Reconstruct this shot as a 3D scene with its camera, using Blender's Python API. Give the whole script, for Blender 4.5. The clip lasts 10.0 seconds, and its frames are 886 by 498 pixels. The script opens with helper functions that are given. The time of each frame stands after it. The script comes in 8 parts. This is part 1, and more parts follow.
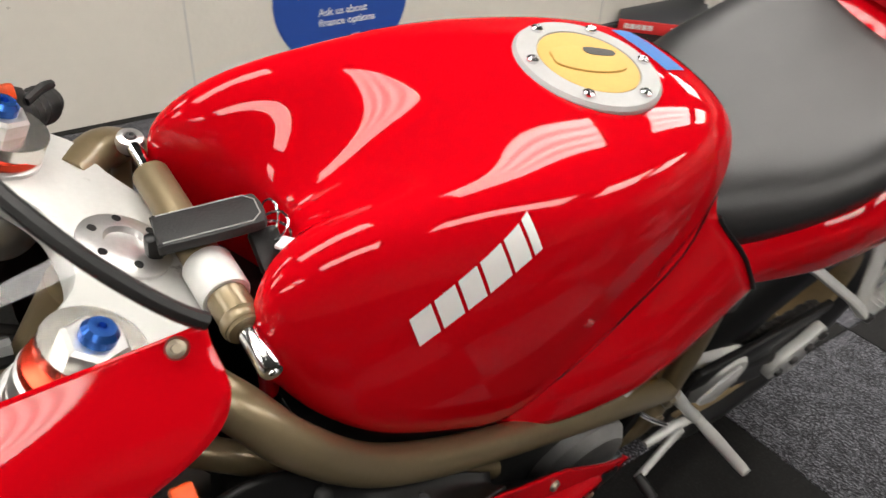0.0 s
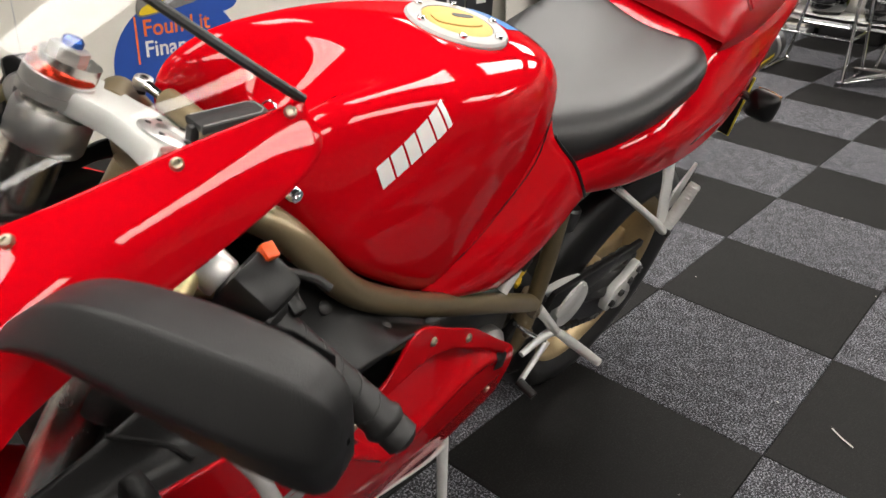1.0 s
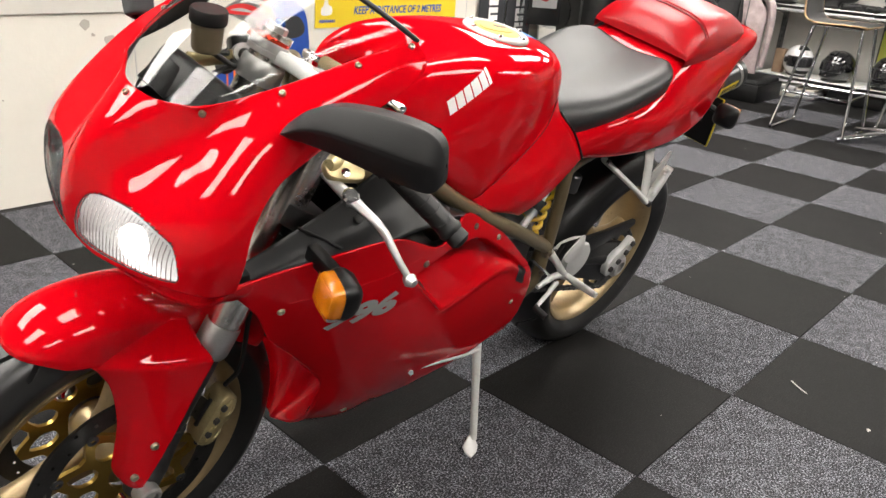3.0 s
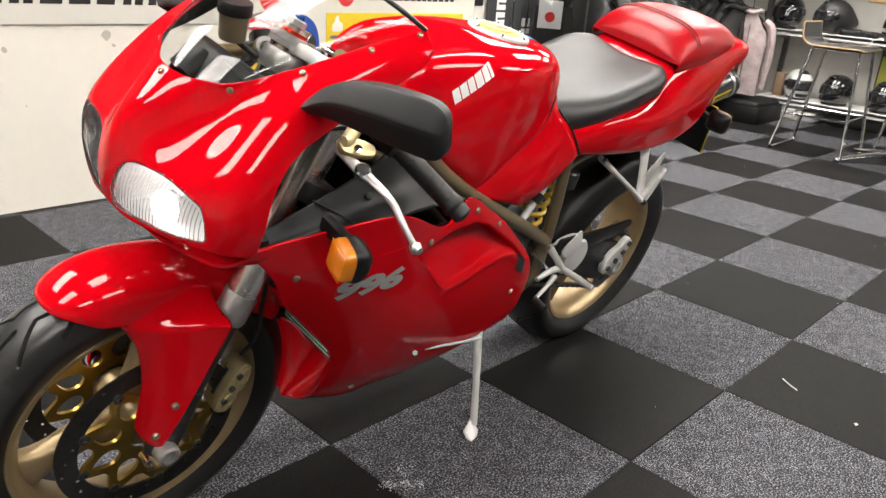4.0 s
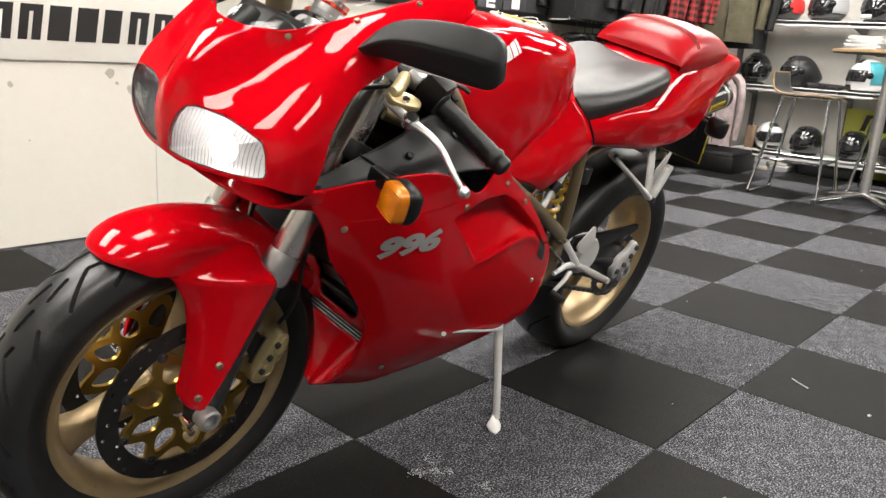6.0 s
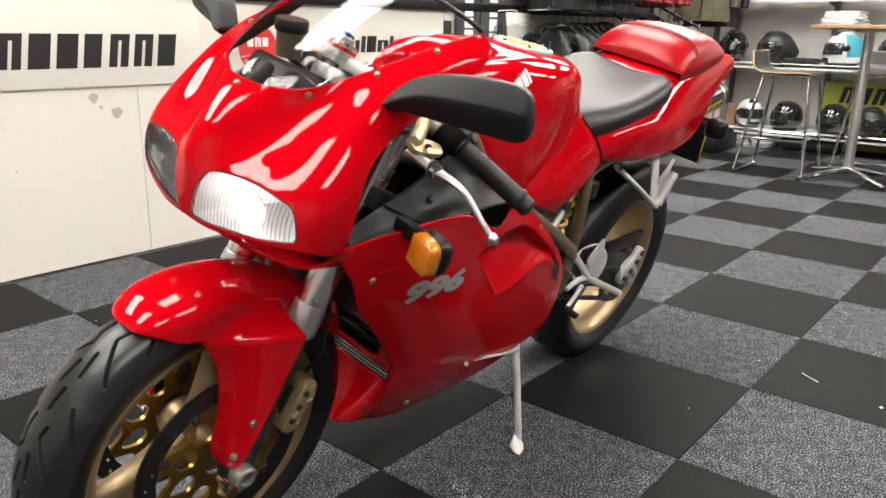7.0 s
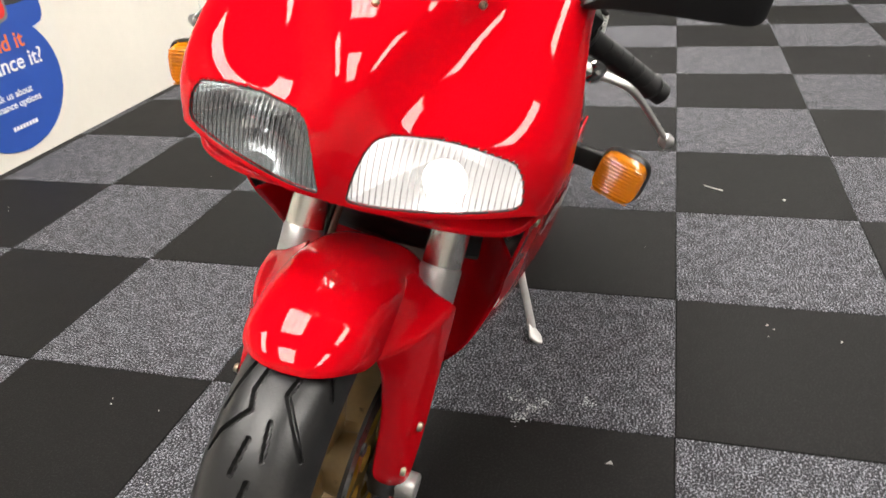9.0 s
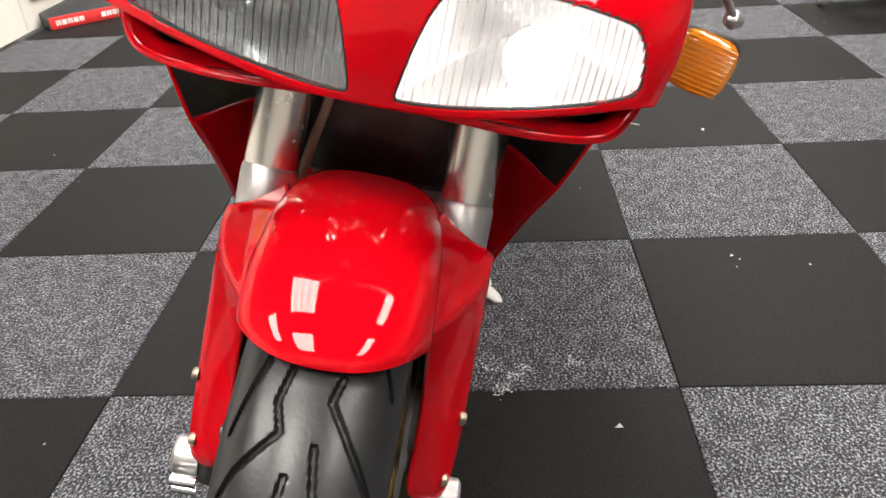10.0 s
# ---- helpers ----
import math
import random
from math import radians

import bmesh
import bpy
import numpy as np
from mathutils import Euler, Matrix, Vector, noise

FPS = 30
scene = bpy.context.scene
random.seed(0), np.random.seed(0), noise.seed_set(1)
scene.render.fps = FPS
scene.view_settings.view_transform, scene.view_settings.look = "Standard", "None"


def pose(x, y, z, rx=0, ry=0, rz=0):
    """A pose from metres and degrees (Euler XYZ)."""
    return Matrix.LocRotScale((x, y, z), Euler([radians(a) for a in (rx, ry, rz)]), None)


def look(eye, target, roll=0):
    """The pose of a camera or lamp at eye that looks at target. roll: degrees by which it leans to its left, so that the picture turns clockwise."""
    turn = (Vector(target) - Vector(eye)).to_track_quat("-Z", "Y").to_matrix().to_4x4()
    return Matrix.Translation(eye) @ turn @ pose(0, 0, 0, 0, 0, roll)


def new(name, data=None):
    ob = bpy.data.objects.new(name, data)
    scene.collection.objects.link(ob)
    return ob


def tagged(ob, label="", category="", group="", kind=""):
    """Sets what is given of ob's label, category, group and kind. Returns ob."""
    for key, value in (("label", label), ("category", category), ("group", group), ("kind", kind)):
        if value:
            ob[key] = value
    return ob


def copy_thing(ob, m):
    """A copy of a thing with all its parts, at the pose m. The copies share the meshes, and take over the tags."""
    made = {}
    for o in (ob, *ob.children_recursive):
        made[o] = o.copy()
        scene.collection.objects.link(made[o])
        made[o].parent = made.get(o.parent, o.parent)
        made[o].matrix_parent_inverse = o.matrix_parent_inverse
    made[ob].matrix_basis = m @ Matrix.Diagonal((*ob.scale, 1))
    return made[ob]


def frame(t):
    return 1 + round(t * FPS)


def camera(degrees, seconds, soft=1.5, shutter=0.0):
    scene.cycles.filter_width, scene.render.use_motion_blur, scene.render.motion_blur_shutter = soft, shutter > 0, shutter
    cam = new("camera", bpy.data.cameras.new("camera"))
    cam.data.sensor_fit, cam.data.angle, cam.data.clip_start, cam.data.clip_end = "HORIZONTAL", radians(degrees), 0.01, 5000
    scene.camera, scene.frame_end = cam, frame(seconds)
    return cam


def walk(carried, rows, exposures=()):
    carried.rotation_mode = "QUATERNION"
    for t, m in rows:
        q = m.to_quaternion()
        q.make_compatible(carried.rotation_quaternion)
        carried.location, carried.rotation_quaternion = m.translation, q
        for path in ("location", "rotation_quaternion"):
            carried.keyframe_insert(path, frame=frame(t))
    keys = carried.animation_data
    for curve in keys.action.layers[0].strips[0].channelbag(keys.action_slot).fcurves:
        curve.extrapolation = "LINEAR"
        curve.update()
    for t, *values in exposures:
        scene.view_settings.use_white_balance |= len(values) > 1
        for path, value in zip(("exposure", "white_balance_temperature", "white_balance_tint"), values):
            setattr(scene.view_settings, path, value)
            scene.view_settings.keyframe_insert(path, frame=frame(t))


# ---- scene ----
cam = camera(60.3, 10.0, shutter=0.25)
PATH = [
    (0, (0.088, -1.185, 1.167), (-1.244, -0.2, 0.046), 3.2),
    (0.5, (0.152, -1.32, 1.183), (-1.002, -0.058, 0.145), 3.6),
    (1, (0.254, -1.453, 1.13), (-0.869, -0.083, 0.201), 3.6),
    (1.5, (0.359, -1.55, 1.107), (-0.803, -0.161, 0.259), 3.8),
    (2, (0.455, -1.658, 1.09), (-0.747, -0.274, 0.291), 3.7),
    (2.5, (0.54, -1.794, 1.114), (-0.68, -0.413, 0.335), 3.8),
    (3, (0.599, -1.868, 1.109), (-0.643, -0.5, 0.343), 4.0),
    (4.3, (0.687, -1.963, 1.064), (-0.589, -0.58, 0.386), 4.8),
    (4.5, (0.68, -1.975, 1.063), (-0.596, -0.582, 0.406), 5.0),
    (5, (0.669, -2.021, 1.002), (-0.605, -0.6, 0.403), 5.0),
    (5.5, (0.672, -2.049, 0.912), (-0.604, -0.605, 0.376), 4.8),
    (5.7, (0.675, -2.062, 0.884), (-0.601, -0.612, 0.364), 4.5),
    (6.8, (0.616, -2.101, 0.918), (-0.624, -0.622, 0.393), 1.8),
    (7, (0.591, -2.105, 0.974), (-0.635, -0.625, 0.422), 0.9),
    (7.5, (0.511, -2.153, 1.09), (-0.613, -0.624, 0.458), -1.2),
    (8, (0.349, -2.15, 1.139), (-0.594, -0.55, 0.396), -3.1),
    (8.5, (0.138, -2.16, 1.107), (-0.597, -0.504, 0.26), -4.2),
    (9, (-0.071, -2.173, 1.034), (-0.592, -0.488, 0.091), -4.5),
    (9.5, (-0.201, -2.125, 0.967), (-0.521, -0.426, -0.038), -4.5),
    (10, (-0.313, -2.007, 0.89), (-0.44, -0.295, -0.136), -3.8),
]
walk(cam, [(t, look(eye, target, roll)) for t, eye, target, roll in PATH],
     exposures=[(0.0, -0.6), (1.0, -0.35), (2.5, 0.0), (4.5, 0.11), (7.5, 0.08), (8.5, 0.1), (9.2, 0.25), (10.0, 0.4)])

# ---- world and lights ----
world = bpy.data.worlds.new("world")
scene.world = world
world.use_nodes = True
world.node_tree.nodes["Background"].inputs[0].default_value = (0.9, 0.93, 1.0, 1)
world.node_tree.nodes["Background"].inputs[1].default_value = 0.0
PANEL_POWER = 20.5
CEIL = 2.5

# ---- materials ----
def node(nt, kind, **kw):
    n = nt.nodes.new(kind)
    for k, v in kw.items():
        n.inputs[k].default_value = v
    return n


def mat(name, col, rough=0.5, metal=0.0, vary=0.15, scale=30.0, bump=0.0, bscale=200.0, coat=0.0, rvary=0.1, wear=None, random_tint=0.0, **extra):
    """A surface with grain at two scales: tint and roughness vary with a broad and a fine noise, bump adds relief (metres)."""
    m = bpy.data.materials.new(name)
    m.use_nodes = True
    nt = m.node_tree
    b = nt.nodes["Principled BSDF"]
    tc = nt.nodes.new("ShaderNodeTexCoord")
    big = node(nt, "ShaderNodeTexNoise", Scale=scale, Detail=4.0)
    fine = node(nt, "ShaderNodeTexNoise", Scale=scale * 9, Detail=3.0)
    for n in (big, fine):
        nt.links.new(tc.outputs["Object"], n.inputs["Vector"])
    mixf = nt.nodes.new("ShaderNodeMath")
    mixf.operation = "MULTIPLY_ADD"
    mixf.inputs[1].default_value = 0.35
    nt.links.new(fine.outputs[0], mixf.inputs[0])
    sc = nt.nodes.new("ShaderNodeMath")
    sc.operation = "MULTIPLY"
    sc.inputs[1].default_value = 0.65
    nt.links.new(big.outputs[0], sc.inputs[0])
    nt.links.new(sc.outputs[0], mixf.inputs[2])
    ramp = nt.nodes.new("ShaderNodeValToRGB")
    lo = tuple(c * (1 - vary) for c in col)
    hi = tuple(min(1, c * (1 + vary)) for c in col)
    ramp.color_ramp.elements[0].position, ramp.color_ramp.elements[1].position = 0.3, 0.7
    ramp.color_ramp.elements[0].color, ramp.color_ramp.elements[1].color = (*lo, 1), (*hi, 1)
    nt.links.new(mixf.outputs[0], ramp.inputs[0])
    out = ramp.outputs[0]
    if wear:
        wcol, amount, wscale = wear
        wn = node(nt, "ShaderNodeTexNoise", Scale=wscale, Detail=8.0, Roughness=0.7)
        nt.links.new(tc.outputs["Object"], wn.inputs["Vector"])
        wr = nt.nodes.new("ShaderNodeMapRange")
        wr.inputs[1].default_value, wr.inputs[2].default_value = 0.72 - amount, 0.80 - amount
        nt.links.new(wn.outputs[0], wr.inputs[0])
        mx = nt.nodes.new("ShaderNodeMix")
        mx.data_type = "RGBA"
        mx.inputs["B"].default_value = (*wcol, 1)
        for i, s in enumerate(mx.inputs):
            if s.name == "B" and s.type == "RGBA":
                s.default_value = (*wcol, 1)
            if s.name == "A" and s.type == "RGBA":
                nt.links.new(out, s)
        nt.links.new(wr.outputs[0], mx.inputs[0])
        out = [o for o in mx.outputs if o.type == "RGBA"][0]
    if random_tint:
        oi = nt.nodes.new("ShaderNodeObjectInfo")
        hs = nt.nodes.new("ShaderNodeHueSaturation")
        mr = nt.nodes.new("ShaderNodeMapRange")
        mr.inputs[3].default_value, mr.inputs[4].default_value = 1 - random_tint, 1 + random_tint
        nt.links.new(oi.outputs["Random"], mr.inputs[0])
        nt.links.new(mr.outputs[0], hs.inputs["Value"])
        nt.links.new(out, hs.inputs["Color"])
        out = hs.outputs[0]
    nt.links.new(out, b.inputs["Base Color"])
    rr = nt.nodes.new("ShaderNodeMapRange")
    rr.inputs[3].default_value, rr.inputs[4].default_value = max(0, rough * (1 - rvary)), min(1, rough * (1 + rvary))
    nt.links.new(mixf.outputs[0], rr.inputs[0])
    nt.links.new(rr.outputs[0], b.inputs["Roughness"])
    b.inputs["Metallic"].default_value = metal
    b.inputs["Coat Weight"].default_value = coat
    b.inputs["Coat Roughness"].default_value = 0.03
    for k, v in extra.items():
        b.inputs[k.replace("_", " ")].default_value = v
    if bump:
        bn = node(nt, "ShaderNodeTexNoise", Scale=bscale, Detail=3.0)
        nt.links.new(tc.outputs["Object"], bn.inputs["Vector"])
        bp = nt.nodes.new("ShaderNodeBump")
        bp.inputs["Strength"].default_value = 1.0
        bp.inputs["Distance"].default_value = bump
        nt.links.new(bn.outputs[0], bp.inputs["Height"])
        nt.links.new(bp.outputs[0], b.inputs["Normal"])
    return m


def carpet(name, dark, light, amount, rough=0.95, spec=0.15, relief=0.002):
    """Needle-felt carpet: light fibres speckled over a dark ground."""
    m = mat(name, dark, rough, vary=0.12, scale=6, random_tint=0.10)
    nt = m.node_tree
    b = nt.nodes["Principled BSDF"]
    src = b.inputs["Base Color"].links[0].from_socket
    tc = nt.nodes.new("ShaderNodeTexCoord")
    n1 = node(nt, "ShaderNodeTexNoise", Scale=222.0, Detail=3.0, Roughness=0.75)
    n2 = node(nt, "ShaderNodeTexNoise", Scale=28.0, Detail=3.0)
    for n in (n1, n2):
        nt.links.new(tc.outputs["Object"], n.inputs["Vector"])
    r = nt.nodes.new("ShaderNodeMapRange")
    r.inputs[1].default_value, r.inputs[2].default_value = 0.50, 0.65
    ad = nt.nodes.new("ShaderNodeMath")
    ad.operation = "MULTIPLY_ADD"
    ad.inputs[1].default_value = 0.14
    ad.inputs[2].default_value = -0.07
    nt.links.new(n2.outputs[0], ad.inputs[0])
    a2 = nt.nodes.new("ShaderNodeMath")
    nt.links.new(n1.outputs[0], a2.inputs[0])
    nt.links.new(ad.outputs[0], a2.inputs[1])
    nt.links.new(a2.outputs[0], r.inputs[0])
    sc = nt.nodes.new("ShaderNodeMath")
    sc.operation = "MULTIPLY"
    sc.inputs[1].default_value = amount
    nt.links.new(r.outputs[0], sc.inputs[0])
    mx = nt.nodes.new("ShaderNodeMix")
    mx.data_type = "RGBA"
    cols = [s for s in mx.inputs if s.type == "RGBA"]
    nt.links.new(sc.outputs[0], mx.inputs[0])
    nt.links.new(src, cols[0])
    cols[1].default_value = (*light, 1)
    nt.links.new([o for o in mx.outputs if o.type == "RGBA"][0], b.inputs["Base Color"])
    bp = nt.nodes.new("ShaderNodeBump")
    bp.inputs["Strength"].default_value = 0.8
    bp.inputs["Distance"].default_value = relief
    nt.links.new(n1.outputs[0], bp.inputs["Height"])
    nt.links.new(bp.outputs[0], b.inputs["Normal"])
    b.inputs["Specular IOR Level"].default_value = spec
    return m


def glass(name, col=(1, 1, 1), clear=0.9, rough=0.0):
    """A thin pane: mostly clear, with the gloss of its angle."""
    m = bpy.data.materials.new(name)
    m.use_nodes = True
    nt = m.node_tree
    nt.nodes.remove(nt.nodes["Principled BSDF"])
    tr = nt.nodes.new("ShaderNodeBsdfTransparent")
    tr.inputs[0].default_value = (*(clear * c for c in col), 1)
    gl = nt.nodes.new("ShaderNodeBsdfGlossy")
    gl.inputs["Roughness"].default_value = rough
    fr = nt.nodes.new("ShaderNodeFresnel")
    fr.inputs[0].default_value = 1.45
    mx = nt.nodes.new("ShaderNodeMixShader")
    nt.links.new(fr.outputs[0], mx.inputs[0])
    nt.links.new(tr.outputs[0], mx.inputs[1])
    nt.links.new(gl.outputs[0], mx.inputs[2])
    nt.links.new(mx.outputs[0], nt.nodes["Material Output"].inputs[0])
    return m


def glow(name, col, strength, stripes=0.0):
    m = bpy.data.materials.new(name)
    m.use_nodes = True
    nt = m.node_tree
    nt.nodes.remove(nt.nodes["Principled BSDF"])
    e = nt.nodes.new("ShaderNodeEmission")
    e.inputs[0].default_value = (*col, 1)
    e.inputs[1].default_value = strength
    if stripes:
        tc = nt.nodes.new("ShaderNodeTexCoord")
        w = nt.nodes.new("ShaderNodeTexWave")
        w.inputs["Scale"].default_value = stripes
        w.inputs["Distortion"].default_value = 0.0
        nt.links.new(tc.outputs["Object"], w.inputs["Vector"])
        r = nt.nodes.new("ShaderNodeMapRange")
        r.inputs[3].default_value, r.inputs[4].default_value = strength * 0.7, strength * 1.3
        nt.links.new(w.outputs["Fac"], r.inputs[0])
        nt.links.new(r.outputs[0], e.inputs[1])
    nt.links.new(e.outputs[0], nt.nodes["Material Output"].inputs[0])
    return m


RED = mat("red_gloss_paint", (0.53, 0.0012, 0.006), 0.32, vary=0.04, scale=4, coat=0.62, Specular_IOR_Level=0.0, Coat_IOR=1.5)
RED_VINYL = mat("red_vinyl", (0.34, 0.0018, 0.006), 0.30, vary=0.08, scale=20, bump=0.0002, bscale=700, Specular_IOR_Level=0.25)
BLACK_PLASTIC = mat("black_plastic", (0.005, 0.005, 0.0052), 0.40, vary=0.2, scale=25, bump=0.0002, bscale=500, Specular_IOR_Level=0.35)
MATT_PLASTIC = mat("textured_black_plastic", (0.011, 0.011, 0.0115), 0.48, vary=0.15, scale=40, bump=0.00025, bscale=900, Specular_IOR_Level=0.35)
RUBBER = mat("tyre_rubber", (0.013, 0.013, 0.0132), 0.34, vary=0.25, scale=18, bump=0.0002, bscale=300, wear=((0.030, 0.029, 0.028), 0.13, 9), Specular_IOR_Level=0.6)
GRIP_RUBBER = mat("grip_rubber", (0.007, 0.007, 0.007), 0.5, vary=0.2, scale=60, bump=0.0002, bscale=600)
SEAT_VINYL = mat("seat_vinyl", (0.016, 0.016, 0.0164), 0.42, vary=0.1, scale=16, bump=0.0003, bscale=700)
GOLD_RIM = mat("gold_wheel_paint", (0.40, 0.30, 0.165), 0.36, metal=0.5, vary=0.12, scale=15, wear=((0.16, 0.12, 0.07), 0.10, 25))
CAP_GOLD = mat("satin_gold", (0.60, 0.40, 0.13), 0.65, metal=0.2, vary=0.05, scale=40, Specular_IOR_Level=0.2)
GOLD_ANO = mat("gold_anodised", (0.50, 0.33, 0.08), 0.3, metal=0.95, vary=0.12, scale=30)
GOLD_CAST = mat("gold_caliper", (0.52, 0.43, 0.23), 0.4, metal=0.7, vary=0.15, scale=40, wear=((0.2, 0.15, 0.07), 0.12, 60))
BRONZE = mat("bronze_frame_paint", (0.215, 0.165, 0.092), 0.36, metal=0.5, vary=0.1, scale=18, coat=0.3, wear=((0.13, 0.10, 0.06), 0.08, 30))
CHROME = mat("polished_steel", (0.75, 0.75, 0.76), 0.13, metal=1.0, vary=0.05, scale=30, rvary=0.3)
FORK_TUBE = mat("fork_tube", (0.78, 0.75, 0.70), 0.27, metal=1.0, vary=0.02, scale=20, rvary=0.05)
ALLOY = mat("cast_alloy", (0.60, 0.59, 0.58), 0.38, metal=0.9, vary=0.12, scale=40, bump=0.0001, bscale=300)
SILVER_PAINT = mat("silver_paint", (0.62, 0.62, 0.60), 0.42, metal=0.25, vary=0.08, scale=25, wear=((0.3, 0.29, 0.27), 0.08, 40))
STEEL_DARK = mat("dark_steel", (0.10, 0.10, 0.10), 0.42, metal=0.85, vary=0.25, scale=40)
DISC_STEEL = mat("brake_disc_steel", (0.085, 0.083, 0.08), 0.35, metal=0.9, vary=0.2, scale=25)
SCREW = mat("dull_steel_screw", (0.33, 0.28, 0.21), 0.38, metal=0.9, vary=0.1, scale=80)
AMBER = mat("amber_lens", (0.85, 0.26, 0.005), 0.18, vary=0.06, scale=40, coat=0.6, Transmission_Weight=0.25)
ORANGE = mat("orange_plastic", (0.8, 0.09, 0.01), 0.4, vary=0.05)
RED_ANO = mat("red_anodised", (0.65, 0.05, 0.02), 0.25, metal=0.8, vary=0.1)
BLUE_ANO = mat("blue_anodised", (0.03, 0.13, 0.5), 0.25, metal=0.7, vary=0.1)
YELLOW = mat("yellow_paint", (0.75, 0.48, 0.01), 0.35, vary=0.1, coat=0.3)
WHITE_DECAL = mat("white_decal", (0.82, 0.80, 0.78), 0.4, vary=0.03)
GREY_DECAL = mat("silver_grey_decal", (0.40, 0.40, 0.385), 0.4, metal=0.2, vary=0.06)
BLUE_DECAL = mat("blue_decal", (0.015, 0.13, 0.40), 0.6, vary=0.1)
CARBON = mat("carbon_trim", (0.02, 0.02, 0.022), 0.25, vary=0.5, scale=120, coat=0.5)
LEATHER = mat("black_leather", (0.011, 0.011, 0.0115), 0.6, vary=0.3, scale=80, bump=0.0004, bscale=500)
PAPER = mat("white_paper", (0.80, 0.80, 0.80), 0.7, vary=0.03)
CARD = mat("brown_card", (0.30, 0.20, 0.13), 0.8, vary=0.1)
WALL_PAINT = mat("cream_wall_paint", (0.70, 0.67, 0.60), 0.75, vary=0.035, scale=2.5, bump=0.0006, bscale=60, wear=((0.56, 0.53, 0.47), 0.02, 5))
BOARD = mat("white_sign_board", (0.72, 0.70, 0.64), 0.5, vary=0.03, scale=3)
BLACK_PRINT = mat("black_print", (0.012, 0.012, 0.012), 0.45, vary=0.2, scale=10)
DARK_WALL = mat("charcoal_wall", (0.035, 0.035, 0.037), 0.7, vary=0.2, scale=3)
BACK_WALL = mat("grey_back_panel", (0.66, 0.64, 0.60), 0.7, vary=0.05, scale=3)
SHELF_WHITE = mat("white_shelf_metal", (0.80, 0.80, 0.79), 0.45, vary=0.05, scale=6)
# stands for an unlit white ceiling: its shade is put into the colour
CEILING_SHADED = mat("shaded_ceiling_tile", (0.07, 0.07, 0.072), 0.9, vary=0.06, scale=8, bump=0.001, bscale=80)
YELLOW_SIGN = mat("yellow_sign", (0.78, 0.56, 0.02), 0.5, vary=0.03)
LIME_SIGN = mat("yellow_green_sign", (0.55, 0.56, 0.10), 0.5, vary=0.05)
BLUE_SIGN = mat("blue_sign", (0.02, 0.075, 0.36), 0.5, vary=0.04)
RED_SIGN = mat("red_sign", (0.70, 0.03, 0.03), 0.5, vary=0.05)
ORANGE_SIGN = mat("orange_sign", (0.80, 0.16, 0.03), 0.5, vary=0.05)
PLYWOOD = mat("plywood_edge", (0.42, 0.27, 0.13), 0.5, vary=0.2, scale=30)
GREY_SEAT = mat("dark_laminate", (0.06, 0.06, 0.06), 0.5, vary=0.1)
TILE_LIGHT = carpet("grey_carpet", (0.024, 0.024, 0.027), (0.36, 0.365, 0.405), 0.95)
TILE_DARK = carpet("black_carpet", (0.0078, 0.0076, 0.0076), (0.024, 0.0235, 0.023), 0.6, 0.62, 0.12, 0.0006)
SCREEN_GLASS = glass("windscreen_acrylic", (0.97, 0.98, 0.97), 0.93)

# ---- mesh helpers ----
from mathutils.bvhtree import BVHTree


def part(name, bm, material, parent=None, label="", sharp=35.0, kind="", group=""):
    """Links a bmesh as one mesh object under a thing or a part."""
    me = bpy.data.meshes.new(name)
    bmesh.ops.recalc_face_normals(bm, faces=bm.faces) if len(bm.faces) < 60000 else None
    bm.to_mesh(me)
    bm.free()
    me.materials.append(material)
    me.shade_smooth()
    me.set_sharp_from_angle(angle=radians(sharp))
    ob = new(name, me)
    if parent:
        ob.parent = parent
    return tagged(ob, label, kind=kind, group=group)


def thing(name, label, category, m=None, group="", kind=""):
    ob = new(name)
    ob.empty_display_size = 0.1
    if m is not None:
        ob.matrix_world = m
    return tagged(ob, label, category, group, kind)


def spline(p, n):
    """A smooth curve through the points of p (rows), n steps a span."""
    p = np.asarray(p, float)
    k = len(p)
    q = np.concatenate([[2 * p[0] - p[1]], p, [2 * p[-1] - p[-2]]])
    out = []
    for i in range(k - 1):
        a, b, c, d = q[i], q[i + 1], q[i + 2], q[i + 3]
        for t in np.linspace(0, 1, n, endpoint=False):
            out.append(0.5 * (2 * b + (c - a) * t + (2 * a - 5 * b + 4 * c - d) * t * t + (3 * b - a - 3 * c + d) * t ** 3))
    out.append(p[-1])
    return np.array(out)


def sheet(ctrl, nu=6, nv=6):
    """A smooth sheet through a net of points: an array of rows x columns x 3."""
    c = np.asarray(ctrl, float)
    c = spline(c, nu)
    return np.swapaxes(spline(np.swapaxes(c, 0, 1), nv), 0, 1)


def net(g, bm=None, keep=None, close=False):
    """Faces over a grid of points."""
    bm = bm or bmesh.new()
    r, c = g.shape[:2]
    v = [[bm.verts.new(g[i, j]) for j in range(c)] for i in range(r)]
    for i in range(r - 1):
        for j in range(c if close else c - 1):
            k = (j + 1) % c
            if keep is None or keep((g[i, j] + g[i + 1, k]) / 2):
                bm.faces.new((v[i][j], v[i + 1][j], v[i + 1][k], v[i][k]))
    bmesh.ops.remove_doubles(bm, verts=bm.verts, dist=1e-5)
    loose = [w for w in bm.verts if not w.link_faces]
    bmesh.ops.delete(bm, geom=loose, context="VERTS")
    return bm


def mirrored(g):
    """A half grid, whose first column lies on the middle plane, made whole."""
    m = g[:, :0:-1].copy()
    m[..., 0] *= -1
    return np.concatenate([m, g], axis=1)


